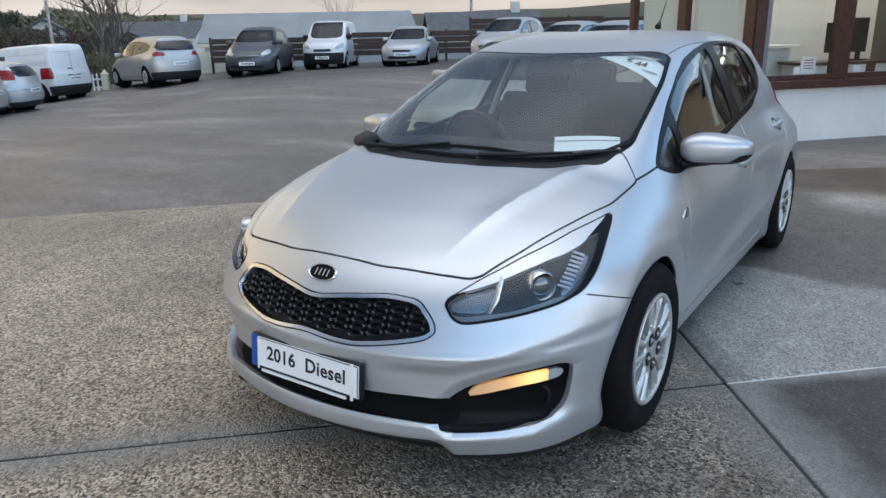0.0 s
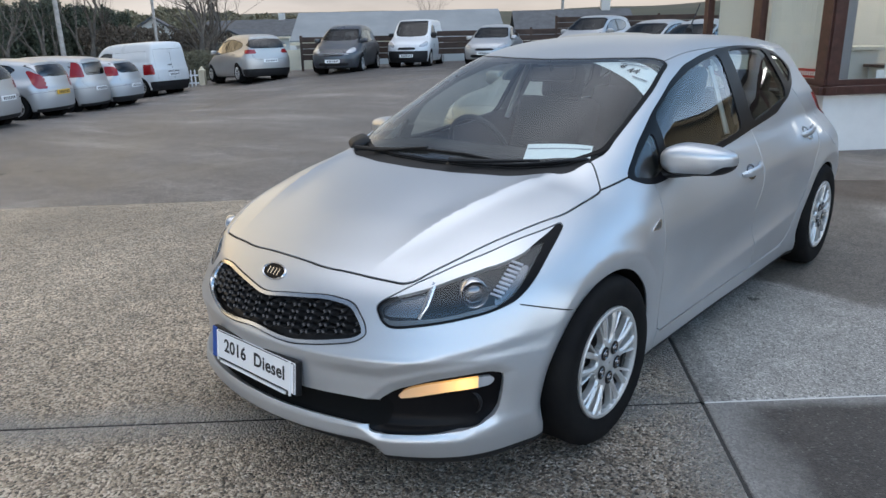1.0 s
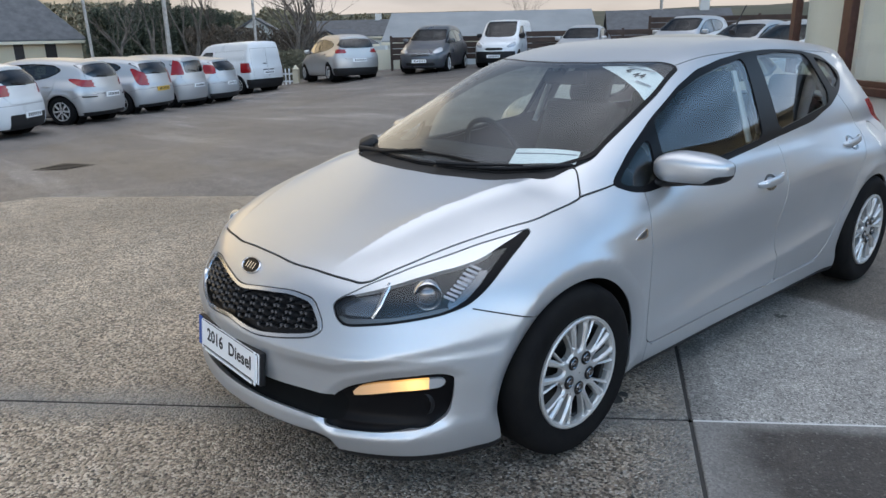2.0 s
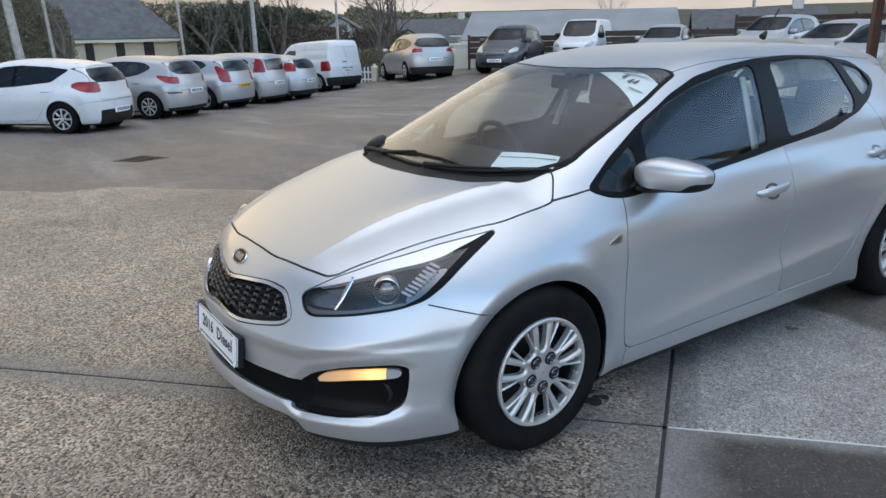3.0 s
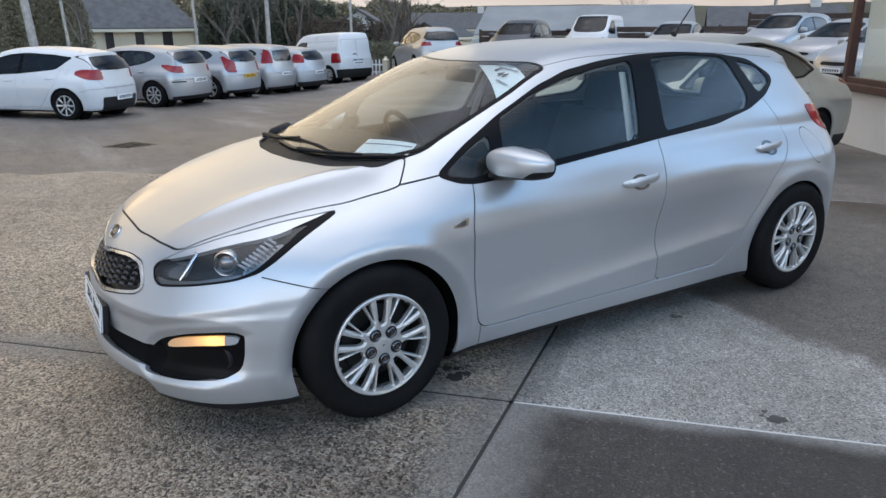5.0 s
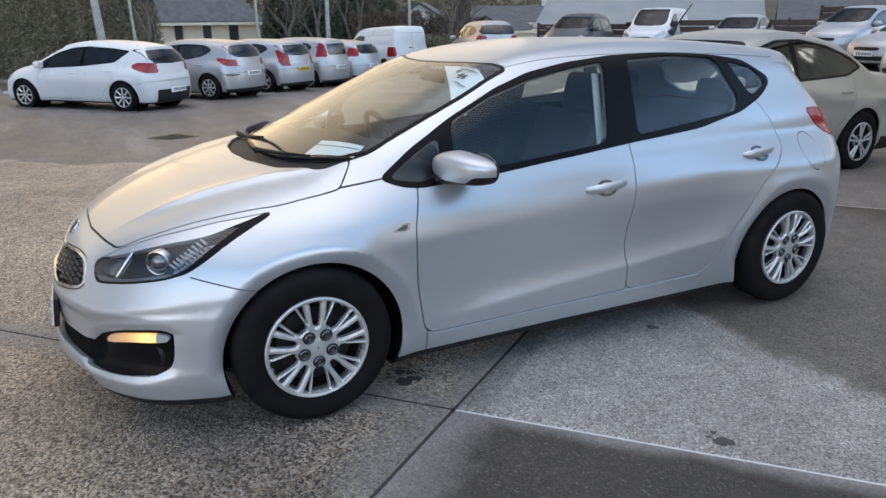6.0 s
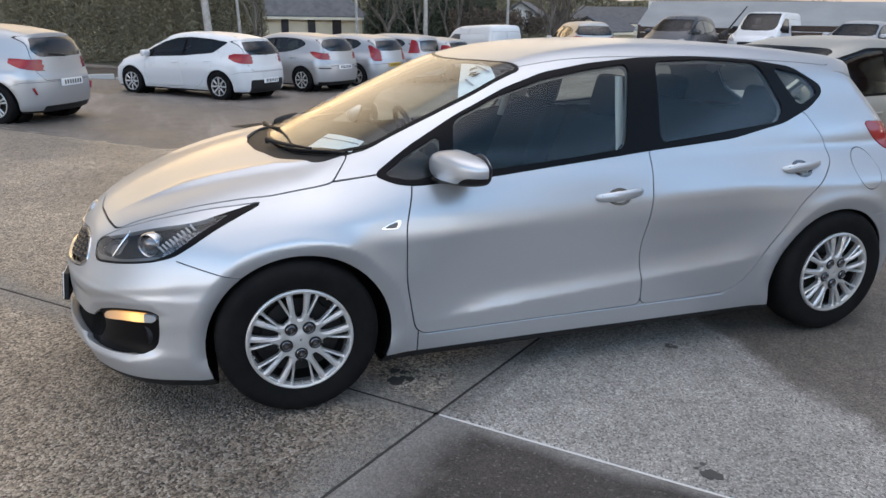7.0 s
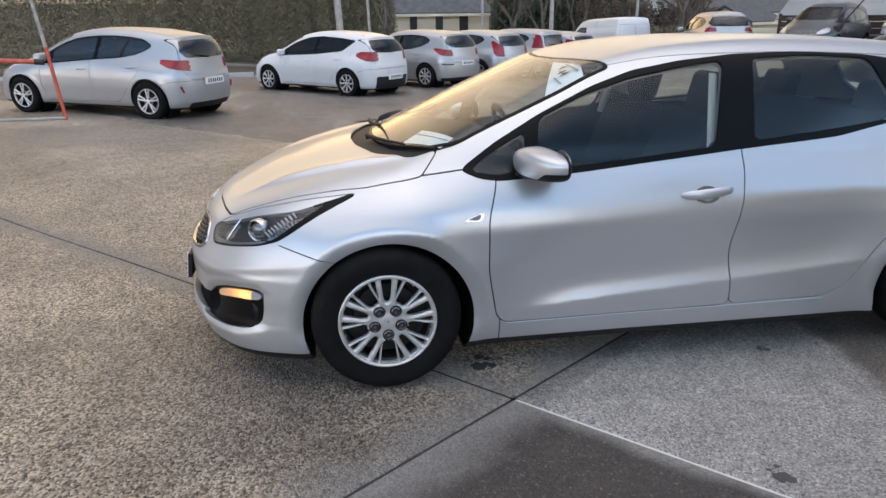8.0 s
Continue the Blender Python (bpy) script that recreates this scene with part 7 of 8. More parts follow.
M_INNER = material("showroom_wall", (0.70, 0.70, 0.66), 0.9)
M_DUSK = material("dark_panelling", (0.10, 0.095, 0.085), 0.7)
M_SLATE = material("dark_slate", (0.055, 0.06, 0.068), 0.6)
link(M_SLATE, blend_of(M_SLATE, noise_of(M_SLATE, 3.0, 6), [(0.3, (0.04, 0.044, 0.05)), (0.7, (0.085, 0.09, 0.1))]), shader(M_SLATE).inputs["Base Color"])
M_CREAM = material("cream_render", (0.65, 0.59, 0.455), 0.85)
link(M_CREAM, blend_of(M_CREAM, noise_of(M_CREAM, 0.8, 6), [(0.3, (0.60, 0.545, 0.42)), (0.7, (0.70, 0.635, 0.49))]), shader(M_CREAM).inputs["Base Color"])
M_REDCARD = material("red_print", (0.45, 0.04, 0.03), 0.5)


def frame_on(way, out):
    """Axes of a wall that starts at the corner: x along it, y outwards, z up."""
    return Matrix(((way.x, out.x, 0, CORNER.x), (way.y, out.y, 0, CORNER.y), (0, 0, 1, 0), (0, 0, 0, 1)))


ON_A = frame_on(WAY_A, Vector((-0.568, -0.823, 0)))
ON_B = frame_on(WAY_B, Vector((0.741, -0.671, 0)))
HALL_A, HALL_B, SILL, HEAD = 2.62, 6.1, 0.70, 2.55


def wall_piece(name, m, x0, x1, z0, z1, depth, mat, label, lift=0.0):
    bm = bmesh.new()
    box(bm, (x1 - x0, depth, z1 - z0), m @ Matrix.Translation(((x0 + x1) / 2, -depth / 2 + lift, (z0 + z1) / 2)))
    return tagged(part(name, bm, mat), label, "wall", kind="structure")


def glazing(m, name, panes, label, blinds=()):
    """A row of shop windows: a sill board, posts and glass in one window unit."""
    win = empty(name, m, label, "window", kind="structure")
    end = panes[-1][1]
    bm = bmesh.new()
    box(bm, (end + 0.20, 0.16, 0.10), Matrix.Translation((end / 2 - 0.04, 0.025, SILL - 0.05)), 0.008)
    part("window_sill", bm, M_BROWN, win)
    bm = bmesh.new()
    box(bm, (end + 0.06, 0.10, 0.14), Matrix.Translation((end / 2, -0.03, HEAD + 0.07)), 0.006)
    part("head_rail", bm, M_BROWN, win)
    bm = bmesh.new()
    box(bm, (end + 0.02, 0.09, 0.07), Matrix.Translation((end / 2, -0.035, SILL + 0.035)), 0.006)
    part("bottom_rail", bm, M_BROWN, win)
    edges = [(0.0, panes[0][0])] + [(a[1], b[0]) for a, b in zip(panes, panes[1:])] + [(end, end + 0.1)]
    for a, b in edges:
        bm = bmesh.new()
        box(bm, (b - a, 0.11, HEAD - SILL), Matrix.Translation(((a + b) / 2, -0.03, (HEAD + SILL) / 2)), 0.006)
        part("mullion", bm, M_BROWN, win)
    for a, b in panes:
        bm = bmesh.new()
        bm.faces.new([bm.verts.new(q) for q in ((a, -0.035, SILL + 0.07), (b, -0.035, SILL + 0.07), (b, -0.035, HEAD), (a, -0.035, HEAD))])
        p = part("pane", bm, M_SHOPGLASS, win)
        p.visible_shadow = False
    return win


def blind_strips(m, x0, x1, gap, turn, z0, wide=0.085):
    rail = empty("vertical_blind", m, "ivory vertical blind hanging behind the showroom window", "blind", "blinds")
    bm = bmesh.new()
    box(bm, (x1 - x0, 0.04, 0.04), Matrix.Translation(((x0 + x1) / 2, -0.14, HEAD - 0.06)))
    part("blind_rail", bm, M_PLATE, rail)
    x = x0 + 0.04
    while x < x1 - 0.02:
        bm = bmesh.new()
        box(bm, (wide, 0.003, HEAD - z0 - 0.1), Matrix.Translation((x, -0.14, (HEAD + z0 - 0.1) / 2)) @ pose(0, 0, 0, 0, 0, turn))
        part("slat", bm, M_BLIND, rail)
        x += gap


wall_piece("wall_south", ON_A, 0.0, HALL_A, GZ - 0.3, SILL - 0.10, 0.25, M_RENDER, "white rendered low wall of the showroom")
wall_piece("wall_east", ON_B, 0.0, HALL_B, GZ - 0.3, SILL - 0.10, 0.25, M_RENDER, "white rendered low wall of the showroom")
wall_piece("wall_south_head", ON_A, 0.0, HALL_A, HEAD + 0.14, 3.1, 0.25, M_RENDER, "white rendered wall over the windows")
wall_piece("wall_east_head", ON_B, 0.0, HALL_B, HEAD + 0.14, 3.1, 0.25, M_RENDER, "white rendered wall over the windows")
glazing(ON_A, "window_1", [(0.17, 1.30), (1.47, 2.52)], "brown framed showroom window with vertical blinds")
glazing(ON_B, "window_2", [(0.15, 1.22), (1.46, 2.6), (2.76, 4.0), (4.16, 5.6)], "brown framed showroom window")
blind_strips(ON_A, 0.20, 1.30, 0.092, 25, SILL + 0.06, 0.062)
blind_strips(ON_A, 1.50, 2.50, 0.080, 20, SILL + 0.06, 0.070)
# inside the showroom: floor, back walls, ceiling, a desk, papers in the window
inner = ON_B
bm = bmesh.new()
box(bm, (6.0, 2.2, 0.1), ON_B @ Matrix.Translation((3.0, -1.35, 0.0)))
tagged(part("floor", bm, M_BROWN), "brown tiled showroom floor", "floor", kind="structure")
bm = bmesh.new()
box(bm, (5.7, 2.3, 0.12), ON_B @ Matrix.Translation((3.15, -1.4, 2.98)))
tagged(part("ceiling", bm, M_INNER), "pale showroom ceiling", "ceiling", kind="structure")
wall_piece("wall_west", ON_B, 0.36, 6.0, GZ - 0.3, 3.1, 0.2, M_INNER, "pale back wall of the showroom", -2.50)
wall_piece("wall_north", ON_B, 6.0, 6.1, GZ - 0.3, 3.1, 2.6, M_DUSK, "dark panelled end wall of the showroom", -0.1)
bm = bmesh.new()
for q in (((-0.2, 0.3), (6.4, 0.3), (6.4, -2.9), (0.1, -2.9)),):
    low = [bm.verts.new(ON_B @ Vector((x, y, 3.1))) for x, y in q]
    high = [bm.verts.new(ON_B @ Vector((x, -1.3, 4.1))) for x in (1.5, 5.0)]
    bm.faces.new((low[0], low[1], high[1], high[0]))
    bm.faces.new((low[1], low[2], high[1]))
    bm.faces.new((low[2], low[3], high[0], high[1]))
    bm.faces.new((low[3], low[0], high[0]))
    bm.faces.new(low[::-1])
tagged(part("roof", bm, M_SLATE), "dark slate hipped roof of the showroom", "roof", kind="structure")
# added glowing panels, out of view, that brighten the showroom interior
M_TUBE = material("ceiling_fill_glow", (0.9, 0.9, 0.85), 0.5)
shader(M_TUBE).inputs["Emission Color"].default_value = (1.0, 0.93, 0.82, 1)
shader(M_TUBE).inputs["Emission Strength"].default_value = 2.6
for x, y in ((1.9, -1.3), (3.4, -1.3), (4.9, -1.3)):
    bm = bmesh.new()
    box(bm, (1.2, 0.6, 0.03), ON_B @ Matrix.Translation((x, y, 2.90)), 0.005)
    tagged(part("ceiling_fill", bm, M_TUBE), "unseen flat glowing panel added on the showroom ceiling to brighten the interior", "light", "ceiling lights")
for k, (x, z, w, h, d) in enumerate(((2.05, 0.95, 0.30, 0.42, 0.04), (2.48, 0.98, 0.24, 0.48, 0.05))):
    bm = bmesh.new()
    box(bm, (w, d, h), ON_B @ Matrix.Translation((x, -0.95, z + 0.25)), 0.012)
    screen = tagged(part("monitor", bm, M_BLACK), "dark flat monitor on the counter behind the window", "monitor", "monitors")
    bm = bmesh.new()
    box(bm, (0.05, 0.05, 0.16), ON_B @ Matrix.Translation((x, -0.95, z - 0.02)))
    box(bm, (0.2, 0.16, 0.02), ON_B @ Matrix.Translation((x, -0.95, z - 0.10)), 0.005)
    part("stand", bm, M_BLACK, screen)
counter = empty("counter", ON_B @ Matrix.Translation((2.2, -1.0, 0.05)), "pale office counter behind the showroom window", "counter")
bm = bmesh.new()
box(bm, (1.5, 0.5, 0.78), Matrix.Translation((0, 0, 0.39)), 0.01)
part("counter_body", bm, M_INNER, counter)
bm = bmesh.new()
box(bm, (1.6, 0.6, 0.04), Matrix.Translation((0, 0, 0.80)), 0.008)
part("counter_top", bm, M_BROWN, counter)
shelf = empty("display_shelf", ON_B @ Matrix.Translation((3.6, -0.9, 0.05)), "dark display shelf with boxes behind the window", "shelf")
for x in (-0.75, 0.75):
    bm = bmesh.new()
    box(bm, (0.03, 0.35, 2.1), Matrix.Translation((x, 0, 1.05)))
    part("upright", bm, M_DUSK, shelf)
bm = bmesh.new()
box(bm, (1.5, 0.02, 2.1), Matrix.Translation((0, -0.17, 1.05)))
part("back_panel", bm, M_DUSK, shelf)
for k in range(5):
    bm = bmesh.new()
    box(bm, (1.46, 0.33, 0.025), Matrix.Translation((0, 0, 0.25 + 0.42 * k)))
    part("shelf_board", bm, M_DUSK, shelf)
stock = random.Random(41)
for k in range(1, 5):
    x = -0.68
    while x < 0.6:
        w, h = stock.uniform(0.07, 0.2), stock.uniform(0.10, 0.30)
        bm = bmesh.new()
        box(bm, (w, 0.16, h), ON_B @ Matrix.Translation((3.6 + x + w / 2, -0.88, 0.05 + 0.2635 + 0.42 * k + h / 2)), 0.004)
        tagged(part("carton", bm, stock.choice((M_PAPER, M_GREYINK, M_BROWN, M_INK, M_BLUE))), "small packed carton on the dark display shelf", "box", "shelf cartons")
        x += w + stock.uniform(0.02, 0.12)
bm = bmesh.new()
box(bm, (0.16, 0.16, 2.85), ON_B @ Matrix.Translation((0.82, -0.95, 1.48)), 0.01)
tagged(part("column", bm, M_GREYINK), "grey square column inside the showroom", "column", kind="structure")
desk = empty("reception_desk", ON_B @ Matrix.Translation((1.1, -1.6, 0.05)), "pale reception desk behind the showroom window", "desk")
bm = bmesh.new()
box(bm, (1.1, 0.5, 1.0), Matrix.Translation((0, 0, 0.5)), 0.01)
part("desk_body", bm, M_INNER, desk)
bm = bmesh.new()
box(bm, (1.3, 0.65, 0.05), Matrix.Translation((0, 0, 1.03)), 0.01)
part("desk_top", bm, M_BLIND, desk)
for x, z, w, h, mat, lab in ((0.95, 0.90, 0.22, 0.22, M_PAPER, "white framed notice in the showroom window"), (0.78, 0.82, 0.10, 0.13, M_PAPER, "small white card in the showroom window"), (1.72, 0.82, 0.12, 0.12, M_PAPER, "white leaflet on the sill"), (1.95, 0.83, 0.14, 0.14, M_BROWN, "brown box on the sill")):
    bm = bmesh.new()
    box(bm, (w, 0.02, h), ON_B @ Matrix.Translation((x, -0.12, z - 0.02)), 0.003)
    notice = tagged(part("window_notice", bm, mat), lab, "notice")
    if w == 0.22:
        bm = bmesh.new()
        for k in range(4):
            box(bm, (0.15, 0.002, 0.012), ON_B @ Matrix.Translation((x, -0.1085, z + 0.045 - 0.035 * k)))
        part("print_bar", bm, M_REDCARD, notice)
bm = bmesh.new()
box(bm, (0.34, 0.02, 0.11), ON_A @ Matrix.Translation((0.42, -0.09, SILL + 0.13)), 0.003)
sign = tagged(part("window_sign", bm, M_REDCARD), "red sign with white lettering low in the window", "sign")
bm = bmesh.new()
for k in range(7):
    box(bm, (0.022, 0.003, 0.05), ON_A @ Matrix.Translation((0.30 + 0.04 * k, -0.0785, SILL + 0.13)))
part("print_bar", bm, M_PAPER, sign)

# ---- trees, hedges, houses and hills beyond the yard ----
M_BARK = material("grey_bark", (0.10, 0.085, 0.07), 0.9)
link(M_BARK, blend_of(M_BARK, noise_of(M_BARK, 6, 6), [(0.3, (0.06, 0.05, 0.042)), (0.7, (0.15, 0.13, 0.11))]), shader(M_BARK).inputs["Base Color"])


def foliage(name, a, b):
    m = material(name, a, 0.8)
    r = node(m, "ShaderNodeNewGeometry").outputs["Random Per Island"]
    link(m, blend_of(m, r, [(0.0, a), (1.0, b)]), shader(m).inputs["Base Color"])
    return m


# hedge leaves lightened and evened out: distance haze put into their colour
M_HEDGE = foliage("hazed_hedge_leaves", (0.150, 0.138, 0.090), (0.180, 0.162, 0.104))
M_FIR = foliage("dark_evergreen", (0.035, 0.045, 0.032), (0.085, 0.098, 0.062))
M_SCRUB = foliage("brown_winter_scrub", (0.065, 0.052, 0.040), (0.15, 0.118, 0.088))


def leaf_mass(name, label, path, count, leaf, mat, seed):
    """Many small leaf blades over a belt; path: (x, y, foot, top, half width) along it."""
    rnd = np.random.RandomState(seed)
    path = np.array(path, float)
    s = rnd.uniform(0, len(path) - 1.001, count)
    i = s.astype(int)
    f = (s - i)[:, None]
    p = path[i] * (1 - f) + path[i + 1] * f
    along = path[i + 1, :2] - path[i, :2]
    along /= np.linalg.norm(along, axis=1)[:, None]
    side = np.stack([-along[:, 1], along[:, 0]], 1)
    lump = 0.5 + 0.5 * np.sin(s * 9.1 + 1.3 * np.sin(s * 23.0)) * np.sin(s * 4.3 + seed)
    crest = p[:, 3] * (0.80 + 0.22 * lump) + rnd.normal(0, 0.06, count)
    h = rnd.uniform(0, 1, count) ** 0.8
    z = p[:, 2] + (crest - p[:, 2]) * h
    w = p[:, 4] * np.sqrt(np.clip(1 - (h * 0.95) ** 3, 0, 1)) * (0.75 + 0.35 * lump)
    off = np.sign(rnd.uniform(-1, 1, count)) * w * rnd.uniform(0.6, 1.05, count)
    c = np.stack([p[:, 0] + side[:, 0] * off, p[:, 1] + side[:, 1] * off, z], 1)
    u = rnd.normal(size=(count, 3))
    u /= np.linalg.norm(u, axis=1)[:, None]
    v = np.cross(u, rnd.normal(size=(count, 3)))
    v /= np.linalg.norm(v, axis=1)[:, None]
    size = (leaf * rnd.uniform(0.5, 1.4, count))[:, None]
    corners = np.stack([c - u * size, c + v * size * 0.45, c + u * size, c - v * size * 0.45], 1).reshape(-1, 3)
    me = bpy.data.meshes.new(name)
    me.from_pydata(corners.tolist(), [], np.arange(count * 4).reshape(-1, 4).tolist())
    me.materials.append(mat)
    return tagged(new(name, me), label, "hedge", kind="stuff")


leaf_mass("hedge", "tall dark overgrown hedge beyond the yard", [(-22, -24, -0.8, 4.6, 1.6), (-26.5, -14, -0.8, 4.8, 1.8), (-28.5, -6, -0.8, 4.4, 1.8), (-30.0, -1, -0.8, 4.0, 1.6), (-31.5, 2.8, -0.8, 3.2, 1.3)], 230000, 0.050, M_HEDGE, 4)
leaf_mass("evergreens", "dark evergreen trees beyond the parked cars", [(-35, 9.2, -0.9, 2.7, 1.5), (-35.5, 11, -0.9, 3.3, 1.8), (-35, 13.5, -0.9, 3.1, 1.7), (-34, 15.5, -0.9, 2.5, 1.4)], 60000, 0.075, M_FIR, 7)
leaf_mass("scrub", "brown bare scrub beyond the yard", [(-33, 12.5, -0.8, 2.0, 1.2), (-32, 16, -0.8, 1.9, 1.4), (-33, 20, -0.8, 1.6, 1.4)], 36000, 0.060, M_SCRUB, 9)
leaf_mass("low_hedge", "low dark hedge at the edge of the yard", [(-27.5, 11.2, -0.7, 0.75, 0.5), (-27.0, 14, -0.6, 0.8, 0.5), (-26.2, 17.6, -0.5, 0.7, 0.5)], 16000, 0.055, M_HEDGE, 11)
leaf_mass("far_trees", "distant line of dark trees on the skyline", [(-70, -20, -1, 6.0, 4), (-75, 10, -1, 5.2, 4), (-72, 30, -1, 4.4, 4), (-66, 42, -1, 3.6, 4), (-60, 58, -1, 3.0, 4)], 60000, 0.22, M_HEDGE, 13)


def bare_tree(x, y, height, seed, spread=0.5, label="bare winter tree with many thin branches"):
    rnd = random.Random(seed)
    z = ground_z(x, y) - 0.1
    tree = empty("bare_tree", pose(x, y, z), label, "tree", "bare trees")
    trunk, twigs = bmesh.new(), bmesh.new()

    def grow(p, d, length, r, depth, bm):
        n = 3
        path, radii, q, dd = [p.copy()], [r], p.copy(), d.copy()
        for k in range(n):
            dd = (dd + Vector((rnd.gauss(0, 0.12), rnd.gauss(0, 0.12), rnd.gauss(0.03, 0.08)))).normalized()
            q = q + dd * length / n
            path.append(q.copy())
            radii.append(r * (1 - 0.42 * (k + 1) / n))
        tube(bm, path, radii, 7 if depth < 2 else 4, caps=False)
        if depth >= 6:
            return
        for k in range(rnd.choice((2, 3, 3)) if depth < 5 else 2):
            at = path[-1] if k < 2 else path[rnd.choice((1, 2))]
            nd = (dd + Vector((rnd.gauss(0, spread), rnd.gauss(0, spread), rnd.uniform(-0.1, 0.45)))).normalized()
            grow(at, nd, length * rnd.uniform(0.62, 0.82), radii[-1] * rnd.uniform(0.62, 0.82), depth + 1, twigs)
    grow(Vector((0, 0, 0)), Vector((rnd.uniform(-0.08, 0.08), rnd.uniform(-0.08, 0.08), 1)), height * 0.27, height * 0.026, 0, trunk)
    if rnd.random() < 0.7:
        grow(Vector((0, 0, height * 0.08)), Vector((rnd.uniform(-0.6, 0.6), rnd.uniform(-0.6, 0.6), 1)).normalized(), height * 0.25, height * 0.015, 1, twigs)
    part("trunk", trunk, M_BARK, tree, smooth=True)
    tagged(part("branch_work", twigs, M_BARK, tree, smooth=False), kind="stuff")
    return tree


bare_tree(-28.9, 16.4, 8.0, 3, 0.55, "large bare tree with a spreading crown")
bare_tree(-28.4, 15.9, 6.8, 44, 0.55)
bare_tree(-29.3, 17.0, 7.2, 52, 0.5)
bare_tree(-30.5, 17.2, 6.5, 31, 0.5)
bare_tree(-31.5, 10.6, 6.5, 5, 0.3)
bare_tree(-32.0, 12.2, 7.0, 8, 0.28)
bare_tree(-33.0, 14.0, 6.5, 15, 0.28)
bare_tree(-31.0, 8.8, 6.0, 21, 0.3)
bare_tree(-40.5, 45.0, 7.5, 12, 0.5)
bare_tree(-29.0, 2.4, 6.0, 26, 0.45, "pale thin tree behind the hedge")


def house(name, label, x, y, turn, length, depth, eaves, ridge, wall, roof, windows=(), foot=-1.2, chimney=False, hip=0.0):
    home = empty(name, pose(x, y, 0, 0, 0, turn), label, "house", "distant houses")
    bm = bmesh.new()
    box(bm, (length, depth, eaves - foot), Matrix.Translation((0, 0, (eaves + foot) / 2)))
    for s in (-1, 1):
        if not hip:
            tri = [bm.verts.new((s * length / 2, -depth / 2, eaves)), bm.verts.new((s * length / 2, depth / 2, eaves)), bm.verts.new((s * length / 2, 0, ridge))]
            bm.faces.new(tri)
    part("wall", bm, wall, home)
    bm = bmesh.new()
    o = 0.25
    a = [bm.verts.new(p) for p in ((-length / 2 - o, -depth / 2 - o, eaves), (length / 2 + o, -depth / 2 - o, eaves), (length / 2 + o, depth / 2 + o, eaves), (-length / 2 - o, depth / 2 + o, eaves), (-length / 2 - o + hip, 0, ridge), (length / 2 + o - hip, 0, ridge))]
    b = [bm.verts.new(v.co + Vector((0, 0, 0.12))) for v in a]
    for q in (b, a):
        bm.faces.new((q[0], q[1], q[5], q[4]))
        bm.faces.new((q[2], q[3], q[4], q[5]))
        if hip:
            bm.faces.new((q[1], q[2], q[5]))
            bm.faces.new((q[3], q[0], q[4]))
    for i, j in ((0, 1), (2, 3), (1, 5), (5, 2), (3, 4), (4, 0), (1, 2), (3, 0)):
        if (i, j) in ((1, 2), (3, 0)) and not hip:
            continue
        bm.faces.new((a[i], a[j], b[j], b[i]))
    part("roof", bm, roof, home)
    bm = bmesh.new()
    box(bm, (length + 0.5, 0.08, 0.14), Matrix.Translation((0, -depth / 2 - 0.29, eaves - 0.02)))
    part("gutter", bm, M_CREAM, home)
    for wx, wz, ww, wh in windows:
        bm = bmesh.new()
        box(bm, (ww, 0.08, wh), Matrix.Translation((wx, -depth / 2 - 0.02, wz)))
        w = part("window", bm, M_DARKGLASS_SOLID, home)
        bm = bmesh.new()
        box(bm, (ww + 0.1, 0.14, 0.07), Matrix.Translation((wx, -depth / 2 - 0.04, wz - wh / 2 - 0.03)))
        part("sill", bm, M_PLATE, w)
    if chimney:
        bm = bmesh.new()
        box(bm, (0.42, 0.36, 0.85), Matrix.Translation((length * 0.32, 0, ridge + 0.12)))
        part("chimney", bm, wall, home)
    return home


M_DARKGLASS_SOLID = material("far_window_glass", (0.035, 0.03, 0.03), 0.1)
M_BUNGALOW = material("cream_painted_wall", (0.66, 0.56, 0.40), 0.85)
M_WHITEWALL = material("white_house_wall", (0.52, 0.52, 0.50), 0.85)
M_PALEROOF = material("pale_sheet_roof", (0.24, 0.255, 0.27), 0.7, 0.0)
link(M_PALEROOF, blend_of(M_PALEROOF, noise_of(M_PALEROOF, 0.7, 5), [(0.3, (0.19, 0.205, 0.215)), (0.7, (0.25, 0.265, 0.275))]), shader(M_PALEROOF).inputs["Base Color"])
M_TIMBER = material("dark_stained_timber", (0.05, 0.030, 0.022), 0.75)
link(M_TIMBER, blend_of(M_TIMBER, noise_of(M_TIMBER, 3, 6), [(0.3, (0.035, 0.022, 0.016)), (0.7, (0.075, 0.046, 0.034))]), shader(M_TIMBER).inputs["Base Color"])

house("bungalow", "cream bungalow with a grey slate roof and three dark windows", -41.4, 5.4, -101 + 190, 7.6, 6.4, 1.33, 4.4, M_BUNGALOW, M_SLATE, [(-1.1 + 0.6, 0.80, 0.40, 0.9), (0.95, 0.80, 0.42, 0.9), (2.35, 0.80, 0.50, 0.9)], hip=2.4)
house("white_house", "small white gabled house among trees", -42.6, 21.3, 148, 4.5, 3.4, 1.2, 2.4, M_WHITEWALL, M_SLATE)
house("white_house", "distant white house with a grey roof", -47.5, 32.0, 35, 7.0, 5.0, 1.1, 2.3, M_WHITEWALL, M_SLATE, chimney=True)
house("cottage", "low cottage with a dark roof", -36.5, 23.6, 120, 3.2, 3.0, 0.7, 1.55, M_CREAM, M_SLATE)
house("cottage", "distant white cottage with chimney", -50.0, 38.5, 30, 8.0, 5.0, 1.0, 2.2, M_WHITEWALL, M_SLATE, chimney=True)
